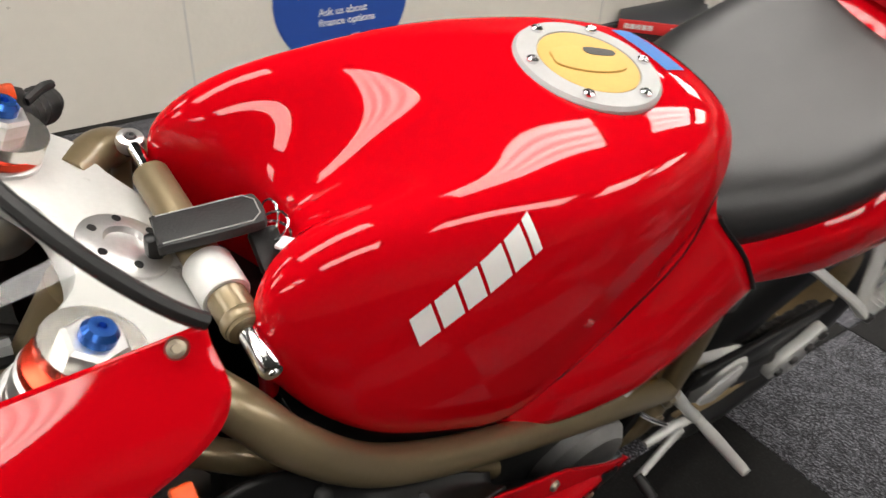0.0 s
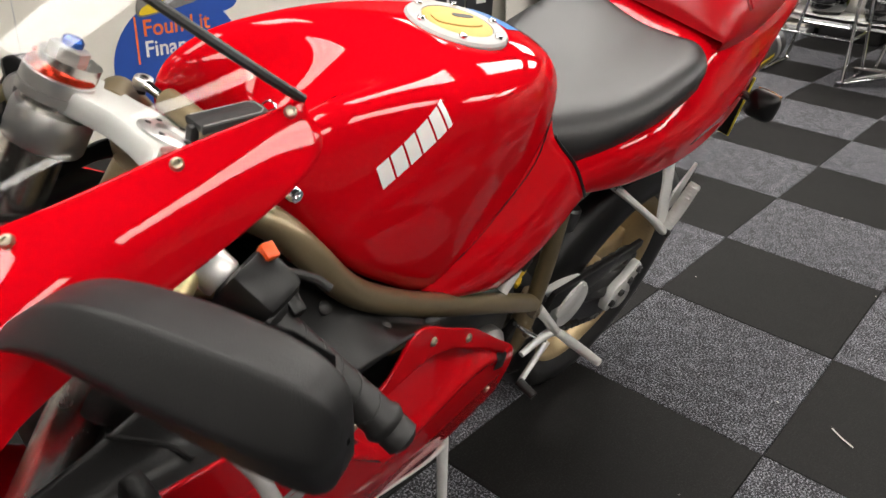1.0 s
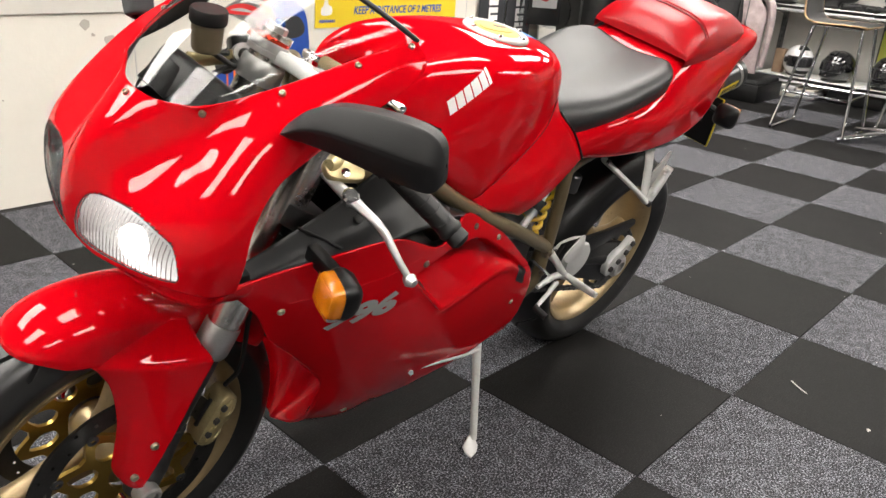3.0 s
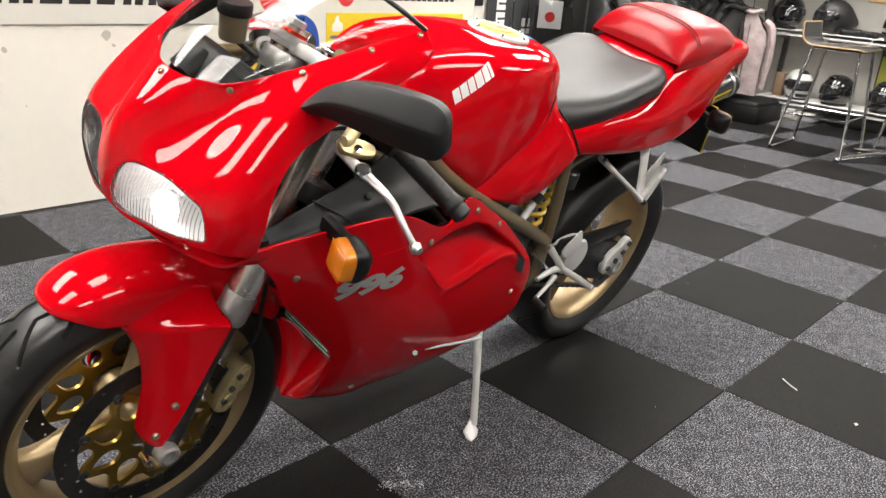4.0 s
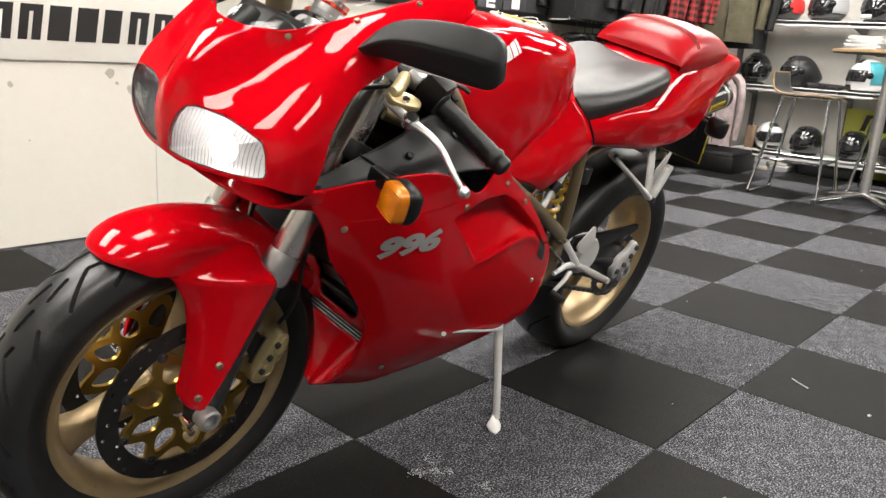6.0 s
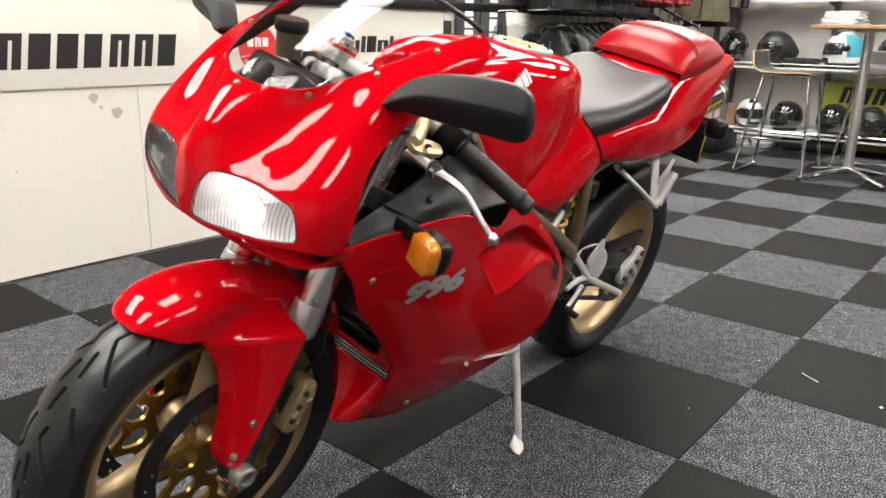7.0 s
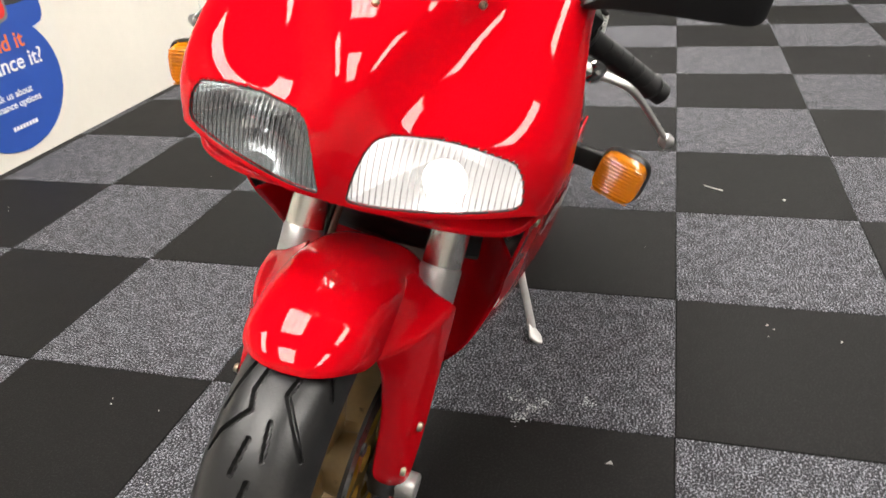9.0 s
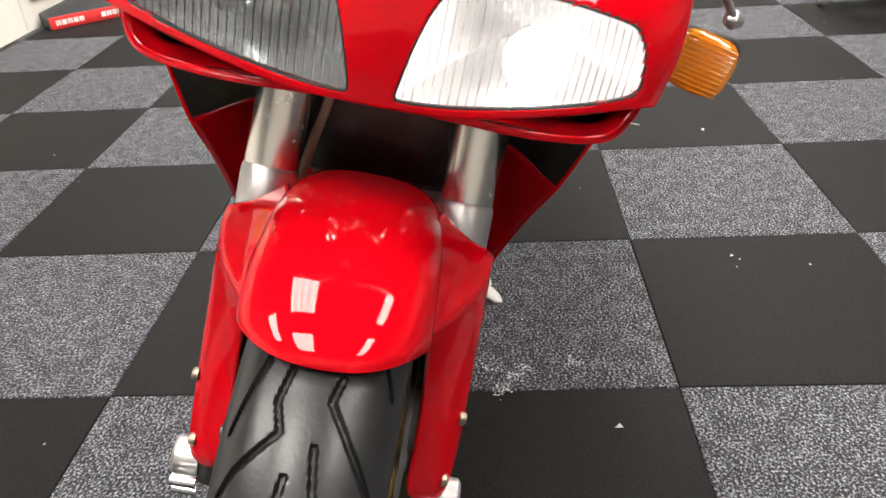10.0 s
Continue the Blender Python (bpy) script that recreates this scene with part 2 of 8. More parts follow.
def fair(g, n):
    """Evens out the inside of a grid of points, its rim staying where it is."""
    g = g.copy()
    for _ in range(n):
        g[1:-1, 1:-1] = 0.5 * g[1:-1, 1:-1] + 0.125 * (g[:-2, 1:-1] + g[2:, 1:-1] + g[1:-1, :-2] + g[1:-1, 2:])
    return g


def thick(ob, t, offset=-1.0, lining=None, centre=(0, 0, 0)):
    """Gives a sheet its thickness; a lining covers the side that looks towards the centre."""
    if lining:
        me = ob.data
        if sum(f.normal.dot(f.center - Vector(centre)) for f in me.polygons) < 0:
            me.flip_normals()
        me.materials.append(lining)
    s = ob.modifiers.new("thickness", "SOLIDIFY")
    s.material_offset = 1 if lining else 0
    s.thickness, s.offset, s.use_even_offset = t, offset, False
    return ob


def frames(pts):
    """Tangent and two normals along a curve."""
    pts = np.asarray(pts, float)
    tan = np.gradient(pts, axis=0)
    tan /= np.linalg.norm(tan, axis=1)[:, None]
    ref = np.array([0, 0, 1.0]) if abs(tan[0][2]) < 0.9 else np.array([1.0, 0, 0])
    out = []
    n = np.cross(tan[0], ref)
    for t in tan:
        n = n - t * (n @ t)
        n /= np.linalg.norm(n)
        out.append((t, n, np.cross(t, n)))
    return out


def tube(pts, r, seg=12, n=6, bm=None, flat=1.0, smooth=True, caps=True):
    """A round bar along points. r: one radius, or one for each point."""
    bm = bm or bmesh.new()
    pts = np.asarray(pts, float)
    rr = np.full(len(pts), r, float) if np.isscalar(r) else np.asarray(r, float)
    if smooth and len(pts) > 2:
        rr = np.interp(np.linspace(0, len(rr) - 1, (len(pts) - 1) * n + 1), np.arange(len(rr)), rr)
        pts = spline(pts, n)
    rings = []
    for p, (t, a, b), q in zip(pts, frames(pts), rr):
        rings.append([bm.verts.new(p + q * (math.cos(w) * a + flat * math.sin(w) * b)) for w in np.linspace(0, 2 * math.pi, seg, endpoint=False)])
    for x, y in zip(rings, rings[1:]):
        for i in range(seg):
            bm.faces.new((x[i], x[(i + 1) % seg], y[(i + 1) % seg], y[i]))
    if caps:
        bm.faces.new(rings[0][::-1])
        bm.faces.new(rings[-1])
    return bm


def lathe(profile, at=(0, 0, 0), axis=(1, 0, 0), seg=32, bm=None, closed=False):
    """Turns a profile of (radius, along the axis) round an axis."""
    bm = bm or bmesh.new()
    ax = Vector(axis).normalized()
    m = ax.to_track_quat("Z", "Y").to_matrix()
    at = Vector(at)
    rings = []
    for r, h in profile:
        rings.append([bm.verts.new(at + m @ Vector((max(r, 1e-5) * math.cos(w), max(r, 1e-5) * math.sin(w), h))) for w in np.linspace(0, 2 * math.pi, seg, endpoint=False)])
    pairs = list(zip(rings, rings[1:])) + ([(rings[-1], rings[0])] if closed else [])
    for x, y in pairs:
        for i in range(seg):
            bm.faces.new((x[i], x[(i + 1) % seg], y[(i + 1) % seg], y[i]))
    if not closed:
        for ring, r in ((rings[0], profile[0][0]), (rings[-1], profile[-1][0])):
            if r > 1e-4:
                bm.faces.new(ring)
    bmesh.ops.remove_doubles(bm, verts=[v for ring in rings for v in ring], dist=2e-5)
    return bm


def box(c, s, bevel=0.003, m=None, bm=None, seg=2):
    """A box with rounded edges: middle, size, turn."""
    own = bmesh.new()
    bmesh.ops.create_cube(own, size=1)
    bmesh.ops.scale(own, vec=s, verts=own.verts)
    if bevel:
        bmesh.ops.bevel(own, geom=own.edges[:], offset=min(bevel, min(s) * 0.45), segments=seg, profile=0.5, affect="EDGES")
    mm = Matrix.Translation(c) @ (m.to_4x4() if m is not None else Matrix())
    bmesh.ops.transform(own, matrix=mm, verts=own.verts)
    return join(bm, own)


def join(bm, own):
    if bm is None:
        return own
    me = bpy.data.meshes.new("t")
    own.to_mesh(me)
    own.free()
    bm.from_mesh(me)
    bpy.data.meshes.remove(me)
    return bm


def plate(outline, depth, m=None, bevel=0.0, holes=(), bm=None):
    """A flat plate: an outline of (u, v) points, as thick as depth along w, placed by m."""
    own = bmesh.new()
    loops = [outline, *holes]
    edges = []
    for lp in loops:
        vs = [own.verts.new((u, v, 0)) for u, v in lp]
        edges += [own.edges.new((vs[i], vs[(i + 1) % len(vs)])) for i in range(len(vs))]
    bmesh.ops.triangle_fill(own, edges=edges, use_beauty=True, use_dissolve=False)
    faces = own.faces[:]
    ex = bmesh.ops.extrude_face_region(own, geom=faces)
    up = [g for g in ex["geom"] if isinstance(g, bmesh.types.BMVert)]
    bmesh.ops.translate(own, vec=(0, 0, depth), verts=up)
    bmesh.ops.recalc_face_normals(own, faces=own.faces)
    if bevel:
        sharp = [e for e in own.edges if len(e.link_faces) == 2 and e.calc_face_angle() > 0.8]
        bmesh.ops.bevel(own, geom=sharp, offset=bevel, segments=2, profile=0.5, affect="EDGES")
    if m is not None:
        bmesh.ops.transform(own, matrix=m, verts=own.verts)
    return join(bm, own)


def smooth_loop(pts, n=6):
    """A closed smooth outline through points."""
    p = np.asarray(pts, float)
    k = len(p)
    q = np.concatenate([p[-1:], p, p[:2]])
    out = []
    for i in range(k):
        a, b, c, d = q[i], q[i + 1], q[i + 2], q[i + 3]
        for t in np.linspace(0, 1, n, endpoint=False):
            out.append(0.5 * (2 * b + (c - a) * t + (2 * a - 5 * b + 4 * c - d) * t * t + (3 * b - a - 3 * c + d) * t ** 3))
    return np.array(out)


def inside(p, poly):
    x, y = p
    hit = False
    n = len(poly)
    for i in range(n):
        (x1, y1), (x2, y2) = poly[i], poly[(i + 1) % n]
        if (y1 > y) != (y2 > y) and x < (x2 - x1) * (y - y1) / (y2 - y1) + x1:
            hit = not hit
    return hit


def words(text, size, depth=0.001, slant=0.0, bold=0.0, align="CENTER"):
    """Lettering in the built-in font, flat in x and y, as a bmesh."""
    cu = bpy.data.curves.new("words", "FONT")
    cu.body, cu.size, cu.extrude, cu.shear, cu.offset, cu.align_x, cu.align_y = text, size, depth, slant, bold, align, "CENTER"
    cu.resolution_u = 4
    ob = bpy.data.objects.new("words", cu)
    scene.collection.objects.link(ob)
    me = bpy.data.meshes.new_from_object(ob.evaluated_get(bpy.context.evaluated_depsgraph_get()))
    bm = bmesh.new()
    bm.from_mesh(me)
    bpy.data.objects.remove(ob)
    bpy.data.curves.remove(cu)
    bpy.data.meshes.remove(me)
    return bm


def moved(bm, m):
    bmesh.ops.transform(bm, matrix=m, verts=bm.verts)
    return bm


def each_word(bm, gap):
    """Splits flat lettering at the spaces between its words."""
    left, groups = set(bm.faces), []
    isles = []
    while left:
        todo, isle = [left.pop()], []
        while todo:
            f = todo.pop()
            isle.append(f)
            for v in f.verts:
                for g in v.link_faces:
                    if g in left:
                        left.discard(g)
                        todo.append(g)
        xs = [v.co.x for f in isle for v in f.verts]
        isles.append((min(xs), max(xs), isle))
    end = -1e9
    for a, b, isle in sorted(isles, key=lambda i: i[:2]):
        if a - end > gap or not groups:
            groups.append([])
        groups[-1] += isle
        end = max(end, b)
    out = []
    for faces in groups:
        w, seen = bmesh.new(), {}
        for f in faces:
            for v in f.verts:
                if v not in seen:
                    seen[v] = w.verts.new(v.co)
            w.faces.new([seen[v] for v in f.verts])
        out.append(w)
    return out


def drape(bm, tree, way, lift=0.0012, far=0.3):
    """Lays a flat shape on a surface: each corner goes along way until it meets it, and its own height stays on top."""
    w = Vector(way).normalized()
    for v in bm.verts:
        hit, nor, _, _ = tree.ray_cast(v.co - w * far, w)
        if hit:
            v.co = hit - w * lift
    return bm


def tree_of(ob):
    b = bmesh.new()
    b.from_mesh(ob.data)
    t = BVHTree.FromBMesh(b)
    b.free()
    return t

# ---- the shop: walls, ceiling, lights ----
X_WALL, Y_FAR, X_EAST, Y_BACK = -2.535, 5.42, 4.9, -4.6


# for the walls out of view: grey set by how much fill they bounce
DIM_WALL = mat("fill_limiting_wall_grey", (0.42, 0.41, 0.39), 0.8, vary=0.06, scale=3)


def wall(name, c, s, material, label):
    ob = part(name, box(c, s, 0.0), material, None, label, kind="structure")
    return tagged(ob, category="wall")


wall("wall_west", (X_WALL - 0.06, 0.4, CEIL / 2), (0.12, 10.2, CEIL), WALL_PAINT, "cream painted wall with scuffs and sign boards")
wall("wall_north", (1.2, Y_FAR + 0.06, CEIL / 2), (7.5, 0.12, CEIL), BACK_WALL, "grey back wall behind the helmet shelves")
# added east and south walls, never seen; they close the room and limit fill
wall("wall_east", (X_EAST + 0.06, 0.4, CEIL / 2), (0.12, 10.2, CEIL), DIM_WALL, "unseen plain wall, greyed to limit bounced light")
wall("wall_south", (1.2, Y_BACK - 0.06, CEIL / 2), (7.5, 0.12, CEIL), DIM_WALL, "unseen plain wall, greyed to limit bounced light")
# out of view; coloured near-black so that it bounces and reflects little light
tagged(part("ceiling", box((1.2, 0.4, CEIL + 0.03), (7.6, 10.3, 0.06), 0.0), CEILING_SHADED, None, "unseen suspended ceiling with its shade put into a near-black colour", kind="structure"), category="ceiling")
# the ledge that closes the low painted part of the wall, and the dark wall above it
tagged(part("trim", box((X_WALL + 0.012, 0.0, 1.115), (0.03, 9.1, 0.05), 0.004), BLACK_PLASTIC, None, "black rail along the wall", kind="structure"), category="trim")
tagged(part("wall_west_upper", box((X_WALL + 0.004, 0.0, 1.14 + (CEIL - 1.14) / 2), (0.008, 9.1, CEIL - 1.14), 0.0), DARK_WALL, None, "charcoal upper wall panel", kind="structure"), category="wall")

DIFFUSER = glow("tube_diffuser", (1.0, 0.95, 0.885), PANEL_POWER, stripes=2.1)


def ceiling_light():
    e = thing("ceiling_light", "white recessed ceiling panel light with bright tubes", "light", group="ceiling panel lights")
    bm = plate([(-0.31, -0.61), (0.31, -0.61), (0.31, 0.61), (-0.31, 0.61)], 0.02, holes=[[(-0.285, -0.585), (0.285, -0.585), (0.285, 0.585), (-0.285, 0.585)]])
    part("frame", moved(bm, Matrix.Translation((0, 0, -0.02))), SHELF_WHITE, e)
    part("diffuser", box((0, 0, -0.006), (0.57, 1.17, 0.006), 0.0), DIFFUSER, e)
    return e


LIGHTS = [(x, y) for x in (-0.66, 1.45) for y in (-3.0, -1.25, 0.46, 2.2, 3.8)] + [(-1.95, -2.4), (-1.95, 2.2), (-1.75, 3.9)]
first = ceiling_light()
first.matrix_world = Matrix.Translation((*LIGHTS[0], CEIL - 0.002))
for x, y in LIGHTS[1:]:
    copy_thing(first, Matrix.Translation((x, y, CEIL - 0.002)))

# ---- floor of carpet tiles ----
floor = tagged(part("floor", box((1.2, 0.4, -0.022), (7.6, 10.3, 0.03), 0.0), BLACK_PLASTIC, None, "floor of grey and black carpet tiles in a chequerboard", kind="structure"), category="floor")


def carpet_tiles():
    meshes = []
    for m, s in ((TILE_LIGHT, 0.4985), (TILE_DARK, 0.4985)):
        bm = box((0, 0, -0.004), (s, s, 0.008), 0.0)
        top = [e for e in bm.edges if all(v.co.z > -0.001 for v in e.verts)]
        bmesh.ops.bevel(bm, geom=top, offset=0.0015, segments=1, profile=0.5, affect="EDGES")
        me = bpy.data.meshes.new("carpet_tile")
        bm.to_mesh(me)
        bm.free()
        me.materials.append(m)
        meshes.append(me)
    rnd = random.Random(3)
    for i in range(-9, 11):
        for j in range(-5, 10):
            ob = new("carpet_tile", meshes[(i + j + 1) % 2])
            ob.parent = floor
            ob.location = ((j + 0.5) * 0.5, (i + 0.5) * 0.5, rnd.uniform(-0.0008, 0.0))
            ob.rotation_euler[2] = rnd.choice((0, 1, 2, 3)) * math.pi / 2 + rnd.uniform(-0.002, 0.002)
        # cut strip of tile along the west wall
        ob = new("carpet_tile", meshes[(i - 5) % 2])
        ob.parent = floor
        ob.location = (-2.5178, (i + 0.5) * 0.5, 0.0)
        ob.scale[0] = 0.068


carpet_tiles()

# ---- the motorcycle: x to its left, y to its tail, z up; it leans on its side stand ----
BIKE = Matrix.Translation((-0.571, 0, 0)) @ pose(0, 0, 0, 0, 14.0, 0)
bike = thing("motorcycle", "glossy red sport motorcycle with gold wheels leaning on its side stand", "motorcycle", BIKE)


def half(rows):
    return np.array(rows, float)


# fuel tank: rows run from the front to the tail, columns from the top round to the under edge
TANK = []
TANK.append([(0, -0.996, 0.815), (0.035, -1.011, 0.82), (0.062, -1.041, 0.832), (0.080, -1.057, 0.835), (0.094, -1.059, 0.836), (0.100, -1.056, 0.840), (0.095, -1.048, 0.846), (0.05, -1.03, 0.850)])
TANK.append([(0, -1.000, 0.893), (0.035, -1.016, 0.903), (0.064, -1.048, 0.924), (0.084, -1.066, 0.924), (0.100, -1.067, 0.905), (0.108, -1.062, 0.880), (0.100, -1.052, 0.862), (0.05, -1.03, 0.86)])
TANK.append([(0, -0.985, 0.910), (0.038, -1.000, 0.927), (0.068, -1.030, 0.953), (0.093, -1.046, 0.948), (0.113, -1.050, 0.919), (0.128, -1.047, 0.878), (0.122, -1.040, 0.846), (0.06, -1.02, 0.845)])
TANK.append([(0, -0.950, 0.931), (0.045, -0.960, 0.949), (0.078, -0.985, 0.970), (0.104, -1.00, 0.960), (0.128, -1.004, 0.918), (0.147, -1.00, 0.862), (0.140, -0.995, 0.800), (0.07, -0.97, 0.80)])
TANK.append([(0, -0.900, 0.966), (0.056, -0.905, 0.972), (0.095, -0.915, 0.974), (0.122, -0.92, 0.951), (0.144, -0.92, 0.903), (0.153, -0.92, 0.830), (0.142, -0.92, 0.745), (0.07, -0.91, 0.745)])
TANK.append([(0, -0.84, 0.978), (0.068, -0.84, 0.977), (0.113, -0.84, 0.966), (0.137, -0.84, 0.939), (0.150, -0.84, 0.890), (0.153, -0.84, 0.815), (0.140, -0.84, 0.695), (0.07, -0.83, 0.70)])
TANK.append([(0, -0.77, 0.978), (0.070, -0.77, 0.974), (0.113, -0.77, 0.961), (0.137, -0.77, 0.932), (0.145, -0.77, 0.885), (0.141, -0.77, 0.815), (0.134, -0.77, 0.738), (0.07, -0.76, 0.72)])
TANK.append([(0, -0.68, 0.971), (0.066, -0.68, 0.966), (0.104, -0.68, 0.951), (0.122, -0.68, 0.918), (0.126, -0.68, 0.872), (0.121, -0.68, 0.812), (0.117, -0.68, 0.775), (0.06, -0.67, 0.75)])
TANK.append([(0, -0.605, 0.956), (0.055, -0.607, 0.950), (0.086, -0.612, 0.931), (0.101, -0.618, 0.898), (0.104, -0.62, 0.860), (0.101, -0.62, 0.82), (0.095, -0.62, 0.78), (0.05, -0.61, 0.78)])
TANK.append([(0, -0.565, 0.915), (0.04, -0.568, 0.910), (0.062, -0.573, 0.896), (0.076, -0.580, 0.872), (0.081, -0.588, 0.848), (0.081, -0.59, 0.82), (0.078, -0.59, 0.79), (0.04, -0.58, 0.79)])
TANK = half(TANK)
tank = part("fuel_tank", net(fair(mirrored(sheet(TANK, 10, 10)), 36)), RED, bike, "glossy red fuel tank", 60)
TANK_TREE = tree_of(tank)

# red cover under the tank's tail
COVER = []
COVER.append([(0.118, -0.850, 0.715), (0.116, -0.79, 0.770), (0.104, -0.70, 0.825), (0.090, -0.605, 0.880)])
COVER.append([(0.134, -0.842, 0.694), (0.135, -0.775, 0.742), (0.122, -0.685, 0.790), (0.104, -0.600, 0.845)])
COVER.append([(0.146, -0.805, 0.682), (0.152, -0.735, 0.716), (0.148, -0.655, 0.757), (0.132, -0.570, 0.808)])
COVER.append([(0.151, -0.750, 0.668), (0.160, -0.692, 0.692), (0.156, -0.62, 0.724), (0.143, -0.543, 0.772)])
COVER.append([(0.148, -0.690, 0.646), (0.154, -0.650, 0.667), (0.152, -0.59, 0.700), (0.144, -0.520, 0.745)])
COVER = half(COVER)
for s in (1, -1):
    g = sheet(COVER, 6, 6)
    g[..., 0] *= s
    cov = thick(part("side_cover", net(g), RED, bike, "glossy red side cover below the tank"), 0.004, 0)
    # dark gaps along the tank and ahead of the tail
    line = []
    for j in range(g.shape[1]):
        for p in g[:, j]:
            hit = TANK_TREE.ray_cast(Vector((0.6, p[1], p[2])), Vector((-1, 0, 0)))[0]
            if hit is None or hit.x < abs(p[0]) + 0.001:
                line.append((p[0] + s * 0.001, p[1], p[2] + 0.002))
                break
    part("cover_gap", tube(line[::5] + line[-1:], 0.0011, 6, 4), BLACK_PLASTIC, cov)
    part("cover_gap", tube([(p[0] + s * 0.002, p[1] + 0.002, p[2]) for p in g[6:, -1]], 0.0030, 6, 1, smooth=False), BLACK_PLASTIC, cov)

# tail: rows from the front to the tip
TAIL = []
TAIL.append([(0, -0.545, 0.80), (0.06, -0.545, 0.80), (0.10, -0.545, 0.795), (0.128, -0.545, 0.780), (0.138, -0.54, 0.758), (0.124, -0.54, 0.736), (0.06, -0.54, 0.735)])
TAIL.append([(0, -0.42, 0.82), (0.07, -0.42, 0.825), (0.130, -0.42, 0.838), (0.170, -0.42, 0.822), (0.170, -0.42, 0.772), (0.148, -0.42, 0.730), (0.06, -0.42, 0.73)])
TAIL.append([(0, -0.30, 0.85), (0.08, -0.30, 0.862), (0.140, -0.30, 0.862), (0.179, -0.30, 0.820), (0.174, -0.30, 0.766), (0.152, -0.30, 0.722), (0.06, -0.30, 0.73)])
TAIL.append([(0, -0.20, 0.922), (0.07, -0.20, 0.924), (0.132, -0.20, 0.904), (0.176, -0.20, 0.830), (0.170, -0.20, 0.774), (0.154, -0.20, 0.724), (0.06, -0.20, 0.74)])
TAIL.append([(0, -0.08, 0.950), (0.09, -0.08, 0.948), (0.132, -0.08, 0.926), (0.163, -0.08, 0.850), (0.160, -0.08, 0.788), (0.146, -0.08, 0.729), (0.06, -0.08, 0.745)])
TAIL.append([(0, 0.06, 0.962), (0.085, 0.06, 0.958), (0.112, 0.06, 0.944), (0.137, 0.06, 0.890), (0.137, 0.06, 0.822), (0.126, 0.06, 0.757), (0.05, 0.06, 0.775)])
TAIL.append([(0, 0.20, 0.966), (0.070, 0.20, 0.963), (0.096, 0.20, 0.953), (0.108, 0.20, 0.926), (0.103, 0.20, 0.893), (0.088, 0.20, 0.862), (0.04, 0.20, 0.862)])
TAIL.append([(0, 0.32, 0.960), (0.050, 0.32, 0.957), (0.072, 0.32, 0.950), (0.082, 0.32, 0.930), (0.077, 0.32, 0.902), (0.062, 0.32, 0.872), (0.03, 0.32, 0.875)])
TAIL.append([(0, 0.375, 0.945), (0.03, 0.375, 0.943), (0.046, 0.372, 0.938), (0.052, 0.37, 0.925), (0.048, 0.368, 0.910), (0.04, 0.365, 0.898), (0.02, 0.365, 0.898)])
TAIL = half(TAIL)
tail = part("tail_fairing", net(fair(mirrored(sheet(TAIL, 10, 10)), 10)), RED, bike, "glossy red tail fairing", 60)

SEAT = []
SEAT.append([(0, -0.602, 0.842), (0.04, -0.602, 0.842), (0.072, -0.600, 0.832), (0.088, -0.597, 0.812), (0.084, -0.595, 0.784)])
SEAT.append([(0, -0.545, 0.850), (0.06, -0.545, 0.850), (0.098, -0.545, 0.838), (0.118, -0.545, 0.812), (0.114, -0.54, 0.784)])
SEAT.append([(0, -0.45, 0.864), (0.08, -0.45, 0.869), (0.126, -0.45, 0.867), (0.151, -0.45, 0.848), (0.148, -0.445, 0.818)])
SEAT.append([(0, -0.35, 0.884), (0.08, -0.35, 0.892), (0.130, -0.35, 0.897), (0.158, -0.35, 0.880), (0.155, -0.345, 0.850)])
SEAT.append([(0, -0.265, 0.903), (0.075, -0.265, 0.912), (0.126, -0.265, 0.920), (0.152, -0.265, 0.905), (0.150, -0.262, 0.875)])
SEAT.append([(0, -0.212, 0.912), (0.06, -0.212, 0.918), (0.100, -0.214, 0.924), (0.124, -0.216, 0.908), (0.122, -0.216, 0.885)])
SEAT.append([(0, -0.200, 0.895), (0.05, -0.200, 0.898), (0.09, -0.202, 0.900), (0.116, -0.206, 0.895), (0.116, -0.208, 0.880)])
SEAT = half(SEAT)
part("seat", net(fair(mirrored(sheet(SEAT, 7, 8)), 10)), SEAT_VINYL, bike, "dark grey vinyl rider seat", 60)

PAD = []
PAD.append([(0, -0.196, 0.935), (0.06, -0.196, 0.935), (0.11, -0.194, 0.934), (0.131, -0.190, 0.932), (0.128, -0.188, 0.916)])
PAD.append([(0, -0.190, 0.965), (0.06, -0.190, 0.963), (0.11, -0.188, 0.953), (0.135, -0.180, 0.942), (0.131, -0.180, 0.918)])
PAD.append([(0, -0.150, 1.004), (0.07, -0.150, 1.000), (0.115, -0.148, 0.984), (0.138, -0.145, 0.955), (0.134, -0.145, 0.922)])
PAD.append([(0, -0.060, 1.026), (0.07, -0.060, 1.021), (0.111, -0.060, 1.003), (0.135, -0.060, 0.964), (0.131, -0.060, 0.930)])
PAD.append([(0, 0.060, 1.022), (0.062, 0.060, 1.017), (0.096, 0.060, 1.002), (0.120, 0.060, 0.972), (0.115, 0.060, 0.945)])
PAD.append([(0, 0.150, 1.006), (0.05, 0.150, 1.002), (0.082, 0.150, 0.990), (0.100, 0.150, 0.972), (0.096, 0.150, 0.952)])
PAD.append([(0, 0.200, 0.984), (0.04, 0.200, 0.982), (0.062, 0.200, 0.977), (0.076, 0.198, 0.968), (0.072, 0.196, 0.955)])
PAD.append([(0, 0.208, 0.965), (0.035, 0.208, 0.964), (0.058, 0.207, 0.962), (0.070, 0.205, 0.958), (0.068, 0.203, 0.950)])
PAD = half(PAD)
